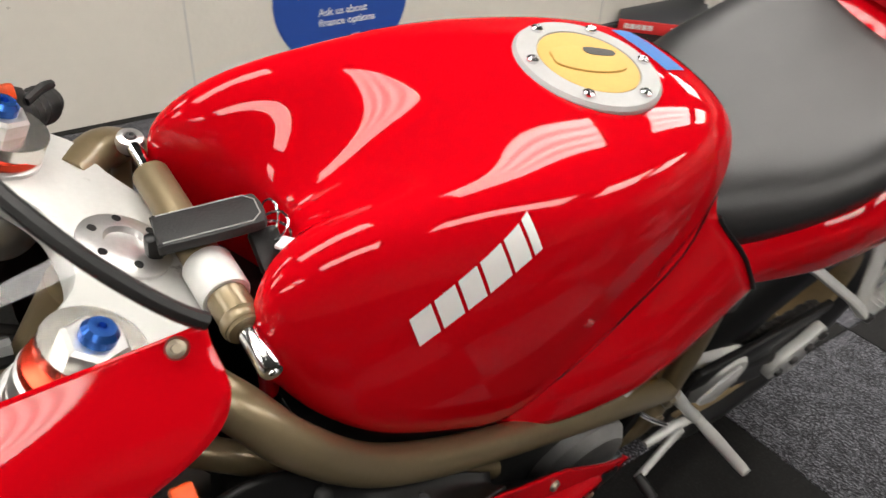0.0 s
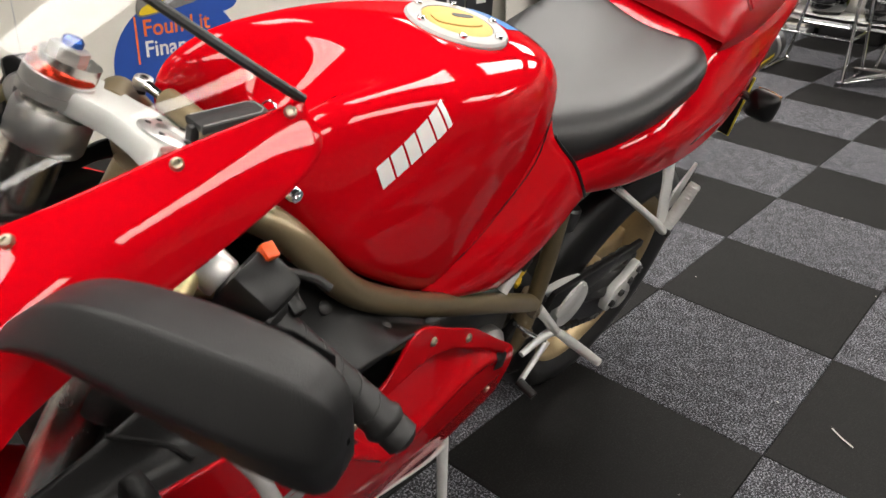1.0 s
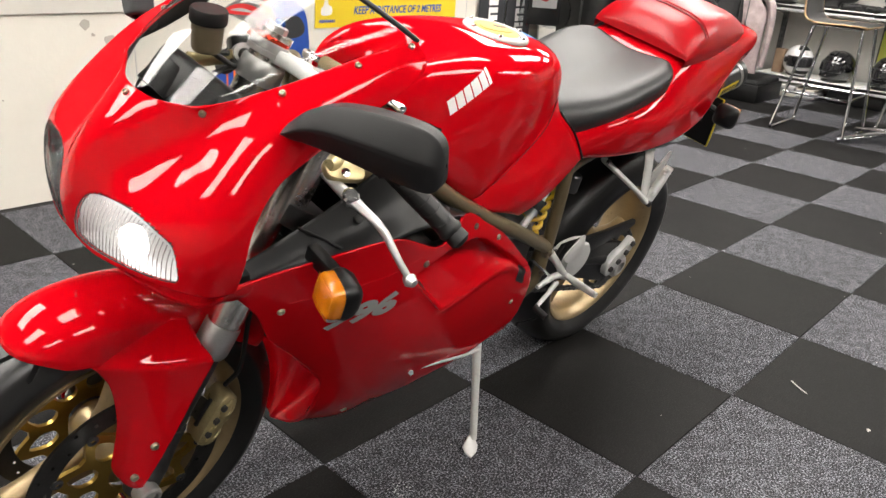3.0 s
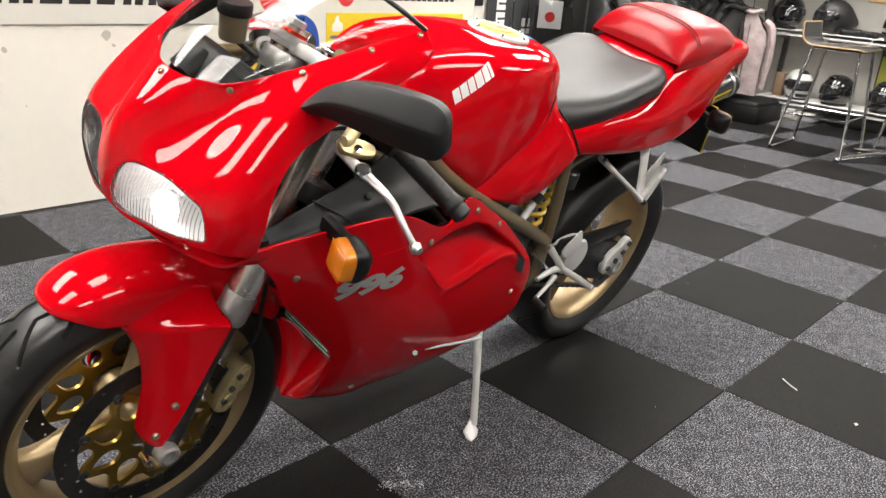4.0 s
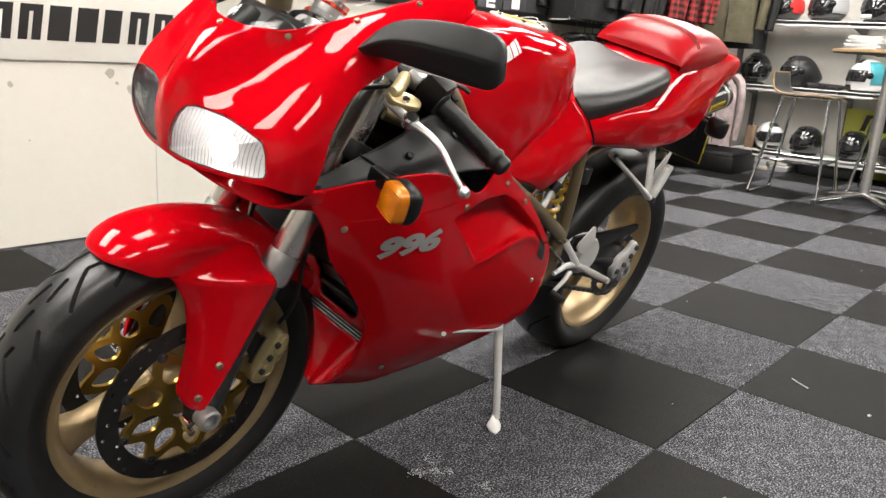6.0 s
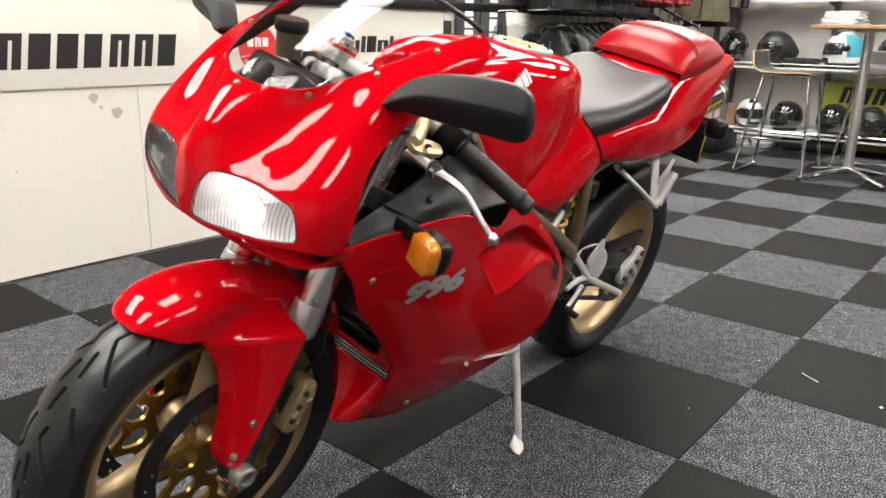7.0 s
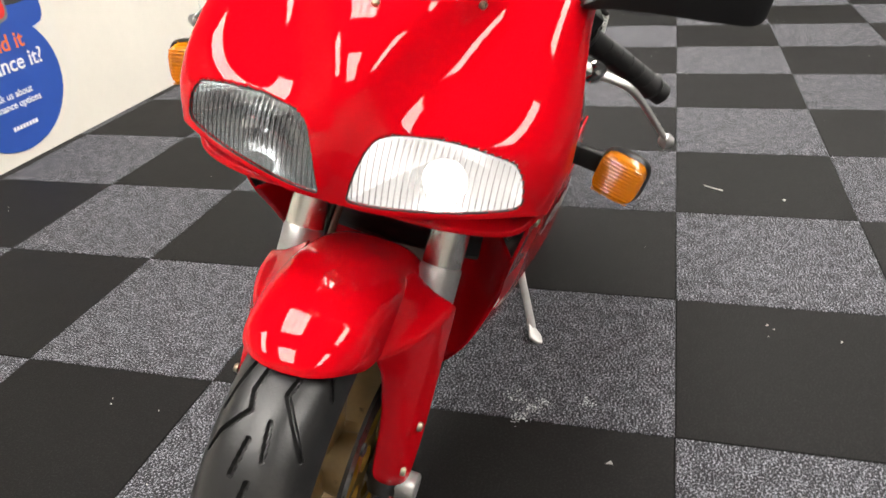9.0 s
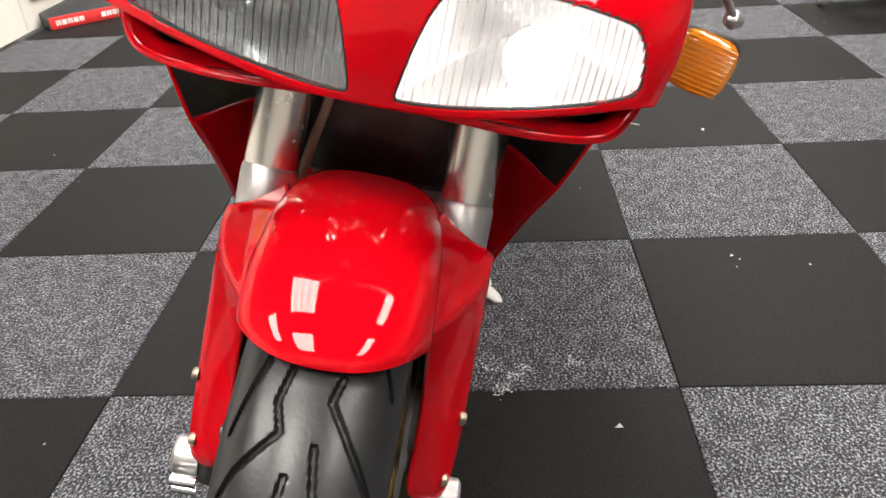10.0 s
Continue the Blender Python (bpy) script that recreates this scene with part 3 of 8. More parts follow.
pad = part("passenger_seat_pad", net(mirrored(sheet(PAD, 6, 7))), RED_VINYL, bike, "padded red vinyl passenger seat cover", 60)
PAD_TREE = tree_of(pad)

# nose fairing: rows from the lower edge up to the windscreen, columns from the middle outwards
NOSE = []
NOSE.append([(0, -1.506, 0.730), (0.014, -1.506, 0.730), (0.06, -1.503, 0.731), (0.13, -1.486, 0.740), (0.190, -1.462, 0.749), (0.214, -1.432, 0.745), (0.216, -1.398, 0.740)])
NOSE.append([(0, -1.514, 0.768), (0.014, -1.513, 0.769), (0.06, -1.506, 0.773), (0.13, -1.486, 0.780), (0.196, -1.460, 0.786), (0.221, -1.428, 0.786), (0.226, -1.396, 0.786)])
NOSE.append([(0, -1.511, 0.815), (0.018, -1.509, 0.816), (0.06, -1.493, 0.815), (0.13, -1.472, 0.820), (0.188, -1.448, 0.829), (0.217, -1.410, 0.837), (0.222, -1.384, 0.843)])
NOSE.append([(0, -1.491, 0.863), (0.024, -1.488, 0.863), (0.062, -1.460, 0.853), (0.118, -1.430, 0.858), (0.174, -1.404, 0.892), (0.205, -1.364, 0.893), (0.212, -1.345, 0.891)])
NOSE.append([(0, -1.468, 0.892), (0.030, -1.465, 0.893), (0.068, -1.436, 0.883), (0.113, -1.402, 0.892), (0.172, -1.362, 0.938), (0.199, -1.305, 0.942), (0.203, -1.266, 0.933)])
NOSE.append([(0, -1.445, 0.917), (0.036, -1.441, 0.918), (0.070, -1.416, 0.913), (0.106, -1.385, 0.921), (0.165, -1.318, 0.971), (0.190, -1.220, 0.995), (0.205, -1.135, 1.010)])
NOSE.append([(0, -1.430, 0.931), (0.036, -1.424, 0.932), (0.070, -1.406, 0.937), (0.100, -1.384, 0.946), (0.140, -1.302, 0.983), (0.160, -1.205, 1.020), (0.173, -1.122, 1.044)])
NOSE = half(NOSE)
LAMP = [(0.0165, 0.739), (0.023, 0.7365), (0.055, 0.738), (0.110, 0.744), (0.155, 0.751), (0.181, 0.757), (0.189, 0.762), (0.190, 0.772), (0.187, 0.788), (0.181, 0.800), (0.172, 0.808), (0.150, 0.813), (0.110, 0.818), (0.066, 0.818), (0.046, 0.815), (0.034, 0.806), (0.024, 0.780), (0.017, 0.748)]
LAMP_S = [tuple(p) for p in smooth_loop(LAMP, 5)]
NOSE_H = sheet(NOSE, 18, 18)
NOSE_G = fair(mirrored(NOSE_H), 420)
NOSE_G += fair(mirrored(NOSE_H) - NOSE_G, 420)


def nose_keep(p):
    return not (p[1] < -1.40 and inside((abs(p[0]), p[2]), LAMP_S))


whole_nose = net(NOSE_G.copy())
NOSE_TREE = BVHTree.FromBMesh(whole_nose)
whole_nose.free()
nose = part("nose_fairing", net(NOSE_G, keep=nose_keep), RED, bike, "glossy red nose fairing with two headlight openings", 60)
thick(nose, 0.004, 0, BLACK_PLASTIC, (0, -1.25, 0.80))

# side fairings: rows from the upper edge to the keel, columns from the front to the tail
SIDE = []
SIDE.append([(0.200, -1.400, 0.735), (0.218, -1.28, 0.753), (0.228, -1.13, 0.756), (0.220, -1.010, 0.706), (0.203, -0.940, 0.742), (0.196, -0.860, 0.698), (0.190, -0.790, 0.655)])
SIDE.append([(0.196, -1.345, 0.67), (0.214, -1.25, 0.68), (0.227, -1.12, 0.68), (0.222, -1.00, 0.655), (0.208, -0.90, 0.66), (0.198, -0.80, 0.62), (0.185, -0.70, 0.58)])
SIDE.append([(0.186, -1.305, 0.60), (0.208, -1.21, 0.60), (0.224, -1.09, 0.60), (0.220, -0.97, 0.59), (0.210, -0.87, 0.575), (0.195, -0.755, 0.555), (0.175, -0.625, 0.515)])
SIDE.append([(0.178, -1.242, 0.53), (0.198, -1.155, 0.51), (0.213, -1.05, 0.50), (0.210, -0.94, 0.49), (0.200, -0.83, 0.478), (0.182, -0.70, 0.462), (0.160, -0.572, 0.44)])
SIDE.append([(0.167, -1.165, 0.43), (0.182, -1.085, 0.405), (0.185, -1.00, 0.392), (0.184, -0.90, 0.382), (0.176, -0.80, 0.375), (0.163, -0.68, 0.366), (0.147, -0.554, 0.350)])
SIDE.append([(0.130, -1.143, 0.307), (0.147, -1.05, 0.298), (0.146, -0.97, 0.29), (0.152, -0.89, 0.286), (0.150, -0.80, 0.282), (0.145, -0.69, 0.284), (0.133, -0.550, 0.298)])
SIDE.append([(0.070, -1.122, 0.220), (0.088, -1.035, 0.205), (0.090, -0.955, 0.203), (0.100, -0.88, 0.215), (0.106, -0.79, 0.228), (0.111, -0.68, 0.246), (0.112, -0.560, 0.268)])
SIDE.append([(0.004, -1.112, 0.166), (0.002, -1.02, 0.146), (0.002, -0.94, 0.153), (0.002, -0.87, 0.17), (0.002, -0.78, 0.19), (0.002, -0.68, 0.215), (0.002, -0.57, 0.24)])
SIDE = half(SIDE)


def side_grid():
    g = sheet(SIDE, 30, 30)
    y, z = g[..., 1], g[..., 2]
    # the scoop behind the slanting cut: deepest at the cut, running out towards the tail
    a, b = np.array((-1.066, 0.660)), np.array((-0.959, 0.553))
    t = (b - a) / np.linalg.norm(b - a)
    n = np.array((-t[1], t[0]))
    d = (y - a[0]) * n[0] + (z - a[1]) * n[1]
    ridge = np.interp(y, [-0.965, -0.912, -0.857, -0.806, -0.759, -0.722, -0.657], [0.551, 0.557, 0.566, 0.572, 0.570, 0.560, 0.515])
    upper = np.interp(y, [-1.066, -0.98, -0.900, -0.850, -0.726, -0.66], [0.668, 0.690, 0.686, 0.666, 0.584, 0.53])
    ease = lambda q: np.clip(q, 0, 1) ** 2 * (3 - 2 * np.clip(q, 0, 1))
    rise = np.clip((z - ridge) / np.maximum(upper - ridge, 0.03), 0, 1)
    s = ease(d / 0.006) * ease(1.05 - d / 0.34) * rise ** 0.85 * ease((upper - z) / 0.016)
    g[..., 0] -= 0.050 * s
    # rolled edge of the ridge
    g[..., 0] += 0.004 * np.exp(-((z - ridge + 0.004) / 0.012) ** 2) * ease((y + 0.97) / 0.03) * ease((-0.66 - y) / 0.06)
    return g


SIDE_G = side_grid()
SIDES = {}
for s in (1, -1):
    g = SIDE_G.copy()
    g[..., 0] *= s
    SIDES[s] = part("side_fairing", net(g), RED, bike, "glossy red side fairing with a sunken air outlet", 35)
    SIDE_TREE = tree_of(SIDES[s]) if s == 1 else SIDE_TREE
    thick(SIDES[s], 0.004, 0, BLACK_PLASTIC, (0, -0.95, 0.50))

# windscreen: arches from the nose edge to the open rear edge
EDGE = spline([(0, -1.430, 0.931), (0.050, -1.417, 0.934), (0.100, -1.384, 0.946), (0.140, -1.302, 0.983), (0.160, -1.205, 1.020), (0.173, -1.122, 1.044)], 10)


def screen_grid(n=28):
    out = []
    for i, e in enumerate(EDGE):
        f = i / (len(EDGE) - 1)
        top = 0.934 + 0.161 * f ** 0.85 + 0.010 * math.sin(math.pi * f)
        yc = -1.425 + 0.225 * f
        row = []
        for a in np.linspace(-math.pi / 2, math.pi / 2, n + 1):
            c, s = math.cos(a), math.sin(a)
            c = abs(c) ** (0.8 + 0.6 * f)
            row.append((e[0] * s, e[1] + (yc - e[1]) * c, e[2] + (top - e[2]) * c))
        out.append(row)
    return np.array(out)


SCREEN_G = screen_grid()
screen = part("windscreen", net(SCREEN_G[1:]), SCREEN_GLASS, bike, "clear acrylic windscreen", 60)
screen.visible_shadow = False
part("edge_trim", tube(SCREEN_G[-1][::2], 0.0039, 8, 3), GRIP_RUBBER, screen, "black rubber edge strip")

# front mudguard, round the front wheel
AXLE_F, AXLE_R = (0, -1.457, 0.30), (0, -0.062, 0.31)


def guard_row(cols):
    return [(x, AXLE_F[1] - r * math.sin(radians(d)), AXLE_F[2] + r * math.cos(radians(d))) for x, d, r in cols]


GUARD = []
GUARD.append(guard_row([(0, 28.5, 0.310), (0.026, 28.0, 0.309), (0.046, 26.2, 0.303), (0.060, 23.6, 0.293), (0.067, 21, 0.280)]))
GUARD.append(guard_row([(0, 27, 0.318), (0.028, 26.4, 0.316), (0.051, 24.2, 0.308), (0.066, 21.4, 0.294), (0.072, 19.2, 0.273)]))
GUARD.append(guard_row([(0, 20, 0.326), (0.032, 19.5, 0.323), (0.056, 18, 0.313), (0.071, 16.5, 0.293), (0.076, 15.5, 0.264)]))
GUARD.append(guard_row([(0, 10, 0.327), (0.034, 10, 0.323), (0.059, 9.5, 0.311), (0.074, 9, 0.289), (0.077, 8.5, 0.252)]))
GUARD.append(guard_row([(0, 0, 0.324), (0.034, 0, 0.320), (0.060, 0, 0.308), (0.075, 0, 0.286), (0.078, 0, 0.252)]))
GUARD.append(guard_row([(0, -14, 0.320), (0.034, -14, 0.317), (0.060, -14, 0.306), (0.075, -14, 0.286), (0.078, -14, 0.260)]))
GUARD.append(guard_row([(0, -30, 0.318), (0.034, -30, 0.316), (0.059, -30, 0.306), (0.074, -30, 0.290), (0.077, -30, 0.266)]))
GUARD.append(guard_row([(0, -52, 0.316), (0.034, -52, 0.314), (0.057, -52, 0.306), (0.071, -52, 0.294), (0.074, -52, 0.278)]))
GUARD = half(GUARD)
guard = part("front_mudguard", net(fair(mirrored(sheet(GUARD, 8, 8)), 30)), RED, bike, "glossy red front mudguard with fork covers", 60)
thick(guard, 0.003, 0)
LEG = []
LEG.append([(0.058, -1.530, 0.566), (0.062, -1.490, 0.586), (0.064, -1.450, 0.593), (0.066, -1.410, 0.592), (0.072, -1.374, 0.586)])
LEG.append([(0.072, -1.519, 0.551), (0.080, -1.487, 0.557), (0.090, -1.447, 0.561), (0.097, -1.406, 0.562), (0.102, -1.369, 0.560)])
LEG.append([(0.075, -1.512, 0.544), (0.094, -1.479, 0.545), (0.112, -1.439, 0.546), (0.123, -1.399, 0.546), (0.129, -1.361, 0.543)])
LEG.append([(0.076, -1.506, 0.534), (0.097, -1.474, 0.532), (0.116, -1.437, 0.532), (0.127, -1.399, 0.531), (0.132, -1.363, 0.530)])
LEG.append([(0.080, -1.492, 0.503), (0.101, -1.468, 0.500), (0.119, -1.440, 0.498), (0.129, -1.409, 0.495), (0.133, -1.382, 0.492)])
LEG.append([(0.085, -1.484, 0.440), (0.106, -1.470, 0.436), (0.121, -1.451, 0.432), (0.130, -1.430, 0.428), (0.134, -1.413, 0.424)])
LEG.append([(0.087, -1.488, 0.386), (0.108, -1.479, 0.382), (0.122, -1.465, 0.379), (0.130, -1.450, 0.376), (0.134, -1.437, 0.374)])
LEG.append([(0.089, -1.493, 0.343), (0.108, -1.487, 0.338), (0.121, -1.477, 0.334), (0.129, -1.467, 0.332), (0.132, -1.457, 0.333)])
LEG.append([(0.100, -1.486, 0.323), (0.111, -1.482, 0.319), (0.120, -1.476, 0.317), (0.126, -1.470, 0.317), (0.130, -1.463, 0.319)])
LEG = half(LEG)
for s in (1, -1):
    g = fair(sheet(LEG, 8, 8), 6)
    g[..., 0] *= s
    thick(part("fork_cover", net(g), RED, guard), 0.003, 0)

# ---- wheels ----
def tread_depth(u, s, marks, width):
    """How deep the tread is cut at u along the tyre and s across it."""
    best = np.full(u.shape, 9.0)
    for path in marks:
        for (u1, s1), (u2, s2) in zip(path, path[1:]):
            du, ds = u2 - u1, s2 - s1
            t = np.clip(((u - u1) * du + (s - s1) * ds) / (du * du + ds * ds), 0, 1)
            best = np.minimum(best, np.hypot(u - u1 - t * du, s - s1 - t * ds))
    return np.clip(2.2 - best / width * 2.2, 0, 1)


def tyre(at, R, half_w, bead, period, marks, seg=1400, fine=16):
    prof = np.array([(bead - 0.004, -half_w * 0.70), (bead + 0.012, -half_w * 0.88), (bead + 0.030, -half_w), (R - 0.036, -half_w * 0.985), (R - 0.014, -half_w * 0.74), (R - 0.003, -half_w * 0.38), (R, 0)])
    prof = np.concatenate([prof, (prof[:-1] * (1, -1))[::-1]])
    prof = spline(prof, fine)
    arc = np.concatenate([[0], np.cumsum(np.hypot(*np.diff(prof, axis=0).T))])
    arc -= arc[-1] / 2
    ang = np.linspace(0, 2 * math.pi, seg, endpoint=False)
    A, S = np.meshgrid(ang, arc, indexing="ij")
    u = (A * R + 0.085) % period
    d = tread_depth(u, S, marks, 0.0030)
    d = np.maximum(d, tread_depth(u - period, S, marks, 0.0030))
    r = prof[None, :, 0] - 0.0065 * d
    g = np.stack([np.broadcast_to(prof[None, :, 1], r.shape) + at[0], at[1] + r * np.sin(A), at[2] + r * np.cos(A)], -1)
    g = np.swapaxes(g, 0, 1)
    verts = g.reshape(-1, 3)
    k, n = g.shape[:2]
    faces = [(i * n + j, i * n + (j + 1) % n, (i + 1) * n + (j + 1) % n, (i + 1) * n + j) for i in range(k - 1) for j in range(n)]
    me = bpy.data.meshes.new("tyre")
    me.from_pydata(verts.tolist(), [], faces)
    me.materials.append(RUBBER)
    me.shade_smooth()
    me.set_sharp_from_angle(angle=radians(28))
    ob = new("tyre", me)
    return ob


def rim_mesh(at, half_w, bead):
    prof = [(bead, -half_w), (bead - 0.008, -half_w + 0.002), (bead - 0.013, -half_w + 0.008), (bead - 0.026, -half_w * 0.55), (bead - 0.030, 0), (bead - 0.026, half_w * 0.55), (bead - 0.013, half_w - 0.008), (bead - 0.008, half_w - 0.002), (bead, half_w), (bead + 0.002, half_w - 0.004), (bead - 0.008, 0), (bead + 0.002, -half_w + 0.004)]
    return lathe(prof, at, (1, 0, 0), 96, closed=True)


def spoke(at, ang, r0, r1, w0, w1, t0, t1):
    """One cast spoke: waisted, with a rounded section, flaring into the rim."""
    rows = []
    for f in np.linspace(0, 1, 9):
        r = r0 + (r1 - r0) * f
        w = w0 + (w1 - w0) * f + 0.030 * max(0, f - 0.65) ** 2 * 8 + 0.02 * max(0, 0.25 - f) * 2
        t = t0 + (t1 - t0) * f
        ring = []
        for a in np.linspace(0, 2 * math.pi, 16, endpoint=False):
            c, s = math.cos(a), math.sin(a)
            c, s = math.copysign(abs(c) ** 0.6, c), math.copysign(abs(s) ** 0.6, s)
            ring.append((t * s, w * c, r))
        rows.append(ring)
    g = np.array(rows)
    m = np.array(Matrix.Rotation(ang, 3, "X"))
    return net(g @ m.T + np.array(at), close=True)


def brake_disc(at, out):
    """A drilled disc with its gold carrier: a list of named meshes."""
    m = Matrix.Translation(at) @ Matrix(((0, 0, 1, 0), (1, 0, 0, 0), (0, 1, 0, 0), (0, 0, 0, 1)))
    ring = lambda r, n: [(r * math.cos(a), r * math.sin(a)) for a in np.linspace(0, 2 * math.pi, n, endpoint=False)]
    holes = [ring(0.124, 72)]
    for k in range(32):
        a = 2 * math.pi * k / 32
        r = (0.133, 0.142, 0.151)[k % 3]
        holes.append([(r * math.cos(a) + 0.0032 * math.cos(b), r * math.sin(a) + 0.0032 * math.sin(b)) for b in np.linspace(0, 2 * math.pi, 8, endpoint=False)])
    disc = plate(ring(0.160, 96), 0.005, m, holes=holes)
    arms = []
    for k in range(9):
        for da, r in ((-0.13, 0.117), (-0.07, 0.124), (0.07, 0.124), (0.13, 0.117), (0.28, 0.098), (0.42, 0.098)):
            a = 2 * math.pi * k / 9 + da
            arms.append((r * math.cos(a), r * math.sin(a)))
    cuts = [ring(0.036, 24)]
    for k in range(9):
        a0 = 2 * math.pi * k / 9
        cuts.append([tuple(p) for p in smooth_loop([(r * math.cos(a0 + d), r * math.sin(a0 + d)) for d, r in ((-0.17, 0.060), (0.17, 0.060), (0.22, 0.082), (0.0, 0.106), (-0.22, 0.082))], 3)])
    carrier = plate(arms, 0.007, m @ Matrix.Translation((0, 0, -0.001)), holes=cuts)
    buttons = []
    for k in range(9):
        a = 2 * math.pi * k / 9
        p = Vector(at) + Vector((0.003 - 0.004, 0.121 * math.cos(a), 0.121 * math.sin(a)))
        buttons.append(lathe([(0.009, 0), (0.009, 0.009), (0.006, 0.0105), (0.004, 0.0105), (0.004, 0.007)], p, (out, 0, 0), 14))
    return disc, carrier, buttons


def wheel(name, at, R, half_w, bead, rim_w, period, marks, turn, label):
    w = part(name, rim_mesh(at, rim_w, bead), GOLD_RIM, bike, label, 40)
    t = tyre(at, R, half_w, bead, period, marks, *((1400, 16) if name == "front_wheel" else (600, 9)))
    t.parent = w
    tagged(t, "black road tyre with zigzag tread grooves")
    for k in range(3):
        part("spoke", spoke(at, turn + k * 2 * math.pi / 3, 0.03, bead - 0.026, 0.030, 0.020, 0.026, 0.020), GOLD_RIM, w, sharp=60)
    part("hub", lathe([(0.022, -0.062), (0.040, -0.060), (0.046, -0.045), (0.042, -0.02), (0.042, 0.02), (0.046, 0.045), (0.040, 0.060), (0.022, 0.062)], at, (1, 0, 0), 40), GOLD_RIM, w)
    return w


MARKS_F = [[(0.110, -0.019), (0.085, -0.025), (0.064, -0.019), (0.034, -0.047), (0.012, -0.060)], [(0.118, -0.037), (0.060, -0.062)],
           [(0.108, 0.017), (0.089, 0.012), (0.030, 0.050)], [(0.057, 0.006), (0.018, 0.012)], [(0.035, -0.010), (-0.004, -0.016)], [(0.150, 0.036), (0.105, 0.060)], [(0.165, 0.004), (0.128, 0.000)]]
MARKS_R = [[(0.0, 0.010), (0.05, 0.030), (0.11, 0.085)], [(0.09, -0.010), (0.14, -0.030), (0.20, -0.085)]]
front = wheel("front_wheel", AXLE_F, 0.300, 0.062, 0.222, 0.050, 2 * math.pi * 0.300 / 11, MARKS_F, 1.9, "gold three-spoke front wheel with twin discs")
for s in (1, -1):
    disc, carrier, buttons = brake_disc((s * 0.074 - 0.0025, AXLE_F[1], AXLE_F[2]), s)
    d = part("brake_disc", disc, DISC_STEEL, front, "drilled dark steel brake disc on a gold carrier", 30)
    c = part("disc_carrier", carrier, GOLD_ANO, front, "gold anodised disc carrier", 30)
    for b in buttons:
        part("disc_bobbin", b, STEEL_DARK, front)
rear = wheel("rear_wheel", AXLE_R, 0.312, 0.093, 0.224, 0.074, 2 * math.pi * 0.312 / 9, MARKS_R, 0.5, "gold three-spoke rear wheel")
sprk = []
for k in range(39 * 2):
    a = 2 * math.pi * k / 78
    sprk.append(((0.104 if k % 2 else 0.098) * math.cos(a), (0.104 if k % 2 else 0.098) * math.sin(a)))
mz = Matrix.Translation((0.088, AXLE_R[1], AXLE_R[2])) @ Matrix(((0, 0, 1, 0), (1, 0, 0, 0), (0, 1, 0, 0), (0, 0, 0, 1)))
cut = [[tuple(p) for p in smooth_loop([(r * math.cos(2 * math.pi * k / 6 + d), r * math.sin(2 * math.pi * k / 6 + d)) for d, r in ((-0.3, 0.05), (0.3, 0.05), (0.34, 0.082), (-0.34, 0.082))], 4)] for k in range(6)]
part("sprocket", plate(sprk, 0.006, mz, holes=cut), STEEL_DARK, rear, "dark steel rear sprocket")


def chain():
    """Drive chain: rollers and links round both sprockets, one mesh."""
    bm = bmesh.new()
    path = []
    c2, r2, c1, r1 = np.array((AXLE_R[1], AXLE_R[2])), 0.101, np.array((-0.56, 0.40)), 0.036
    for a in np.linspace(-1.45, 1.75, 34):
        path.append(c2 + r2 * np.array((math.cos(a), math.sin(a))))
    for a in np.linspace(1.75, 4.83, 12):
        path.append(c1 + r1 * np.array((math.cos(a), math.sin(a))))
    path.append(path[0])
    path = np.array(path)
    d = np.concatenate([[0], np.cumsum(np.hypot(*np.diff(path, axis=0).T))])
    for q in np.arange(0, d[-1], 0.0159):
        y, z = np.interp(q, d, path[:, 0]), np.interp(q, d, path[:, 1])
        y2, z2 = np.interp((q + 0.0159) % d[-1], d, path[:, 0]), np.interp((q + 0.0159) % d[-1], d, path[:, 1])
        a = math.atan2(z2 - z, y2 - y)
        w = 0.018 if int(q / 0.0159) % 2 else 0.014
        box((0.091, (y + y2) / 2, (z + z2) / 2), (w, 0.019, 0.012), 0.003, Matrix.Rotation(a, 3, "X"), bm, 1)
    return bm


tagged(part("drive_chain", chain(), STEEL_DARK, bike, "dark steel drive chain", 30), kind="")

# ---- fork, axle, calipers ----
def along(a, b, t):
    return tuple(np.array(a) + (np.array(b) - np.array(a)) * t)


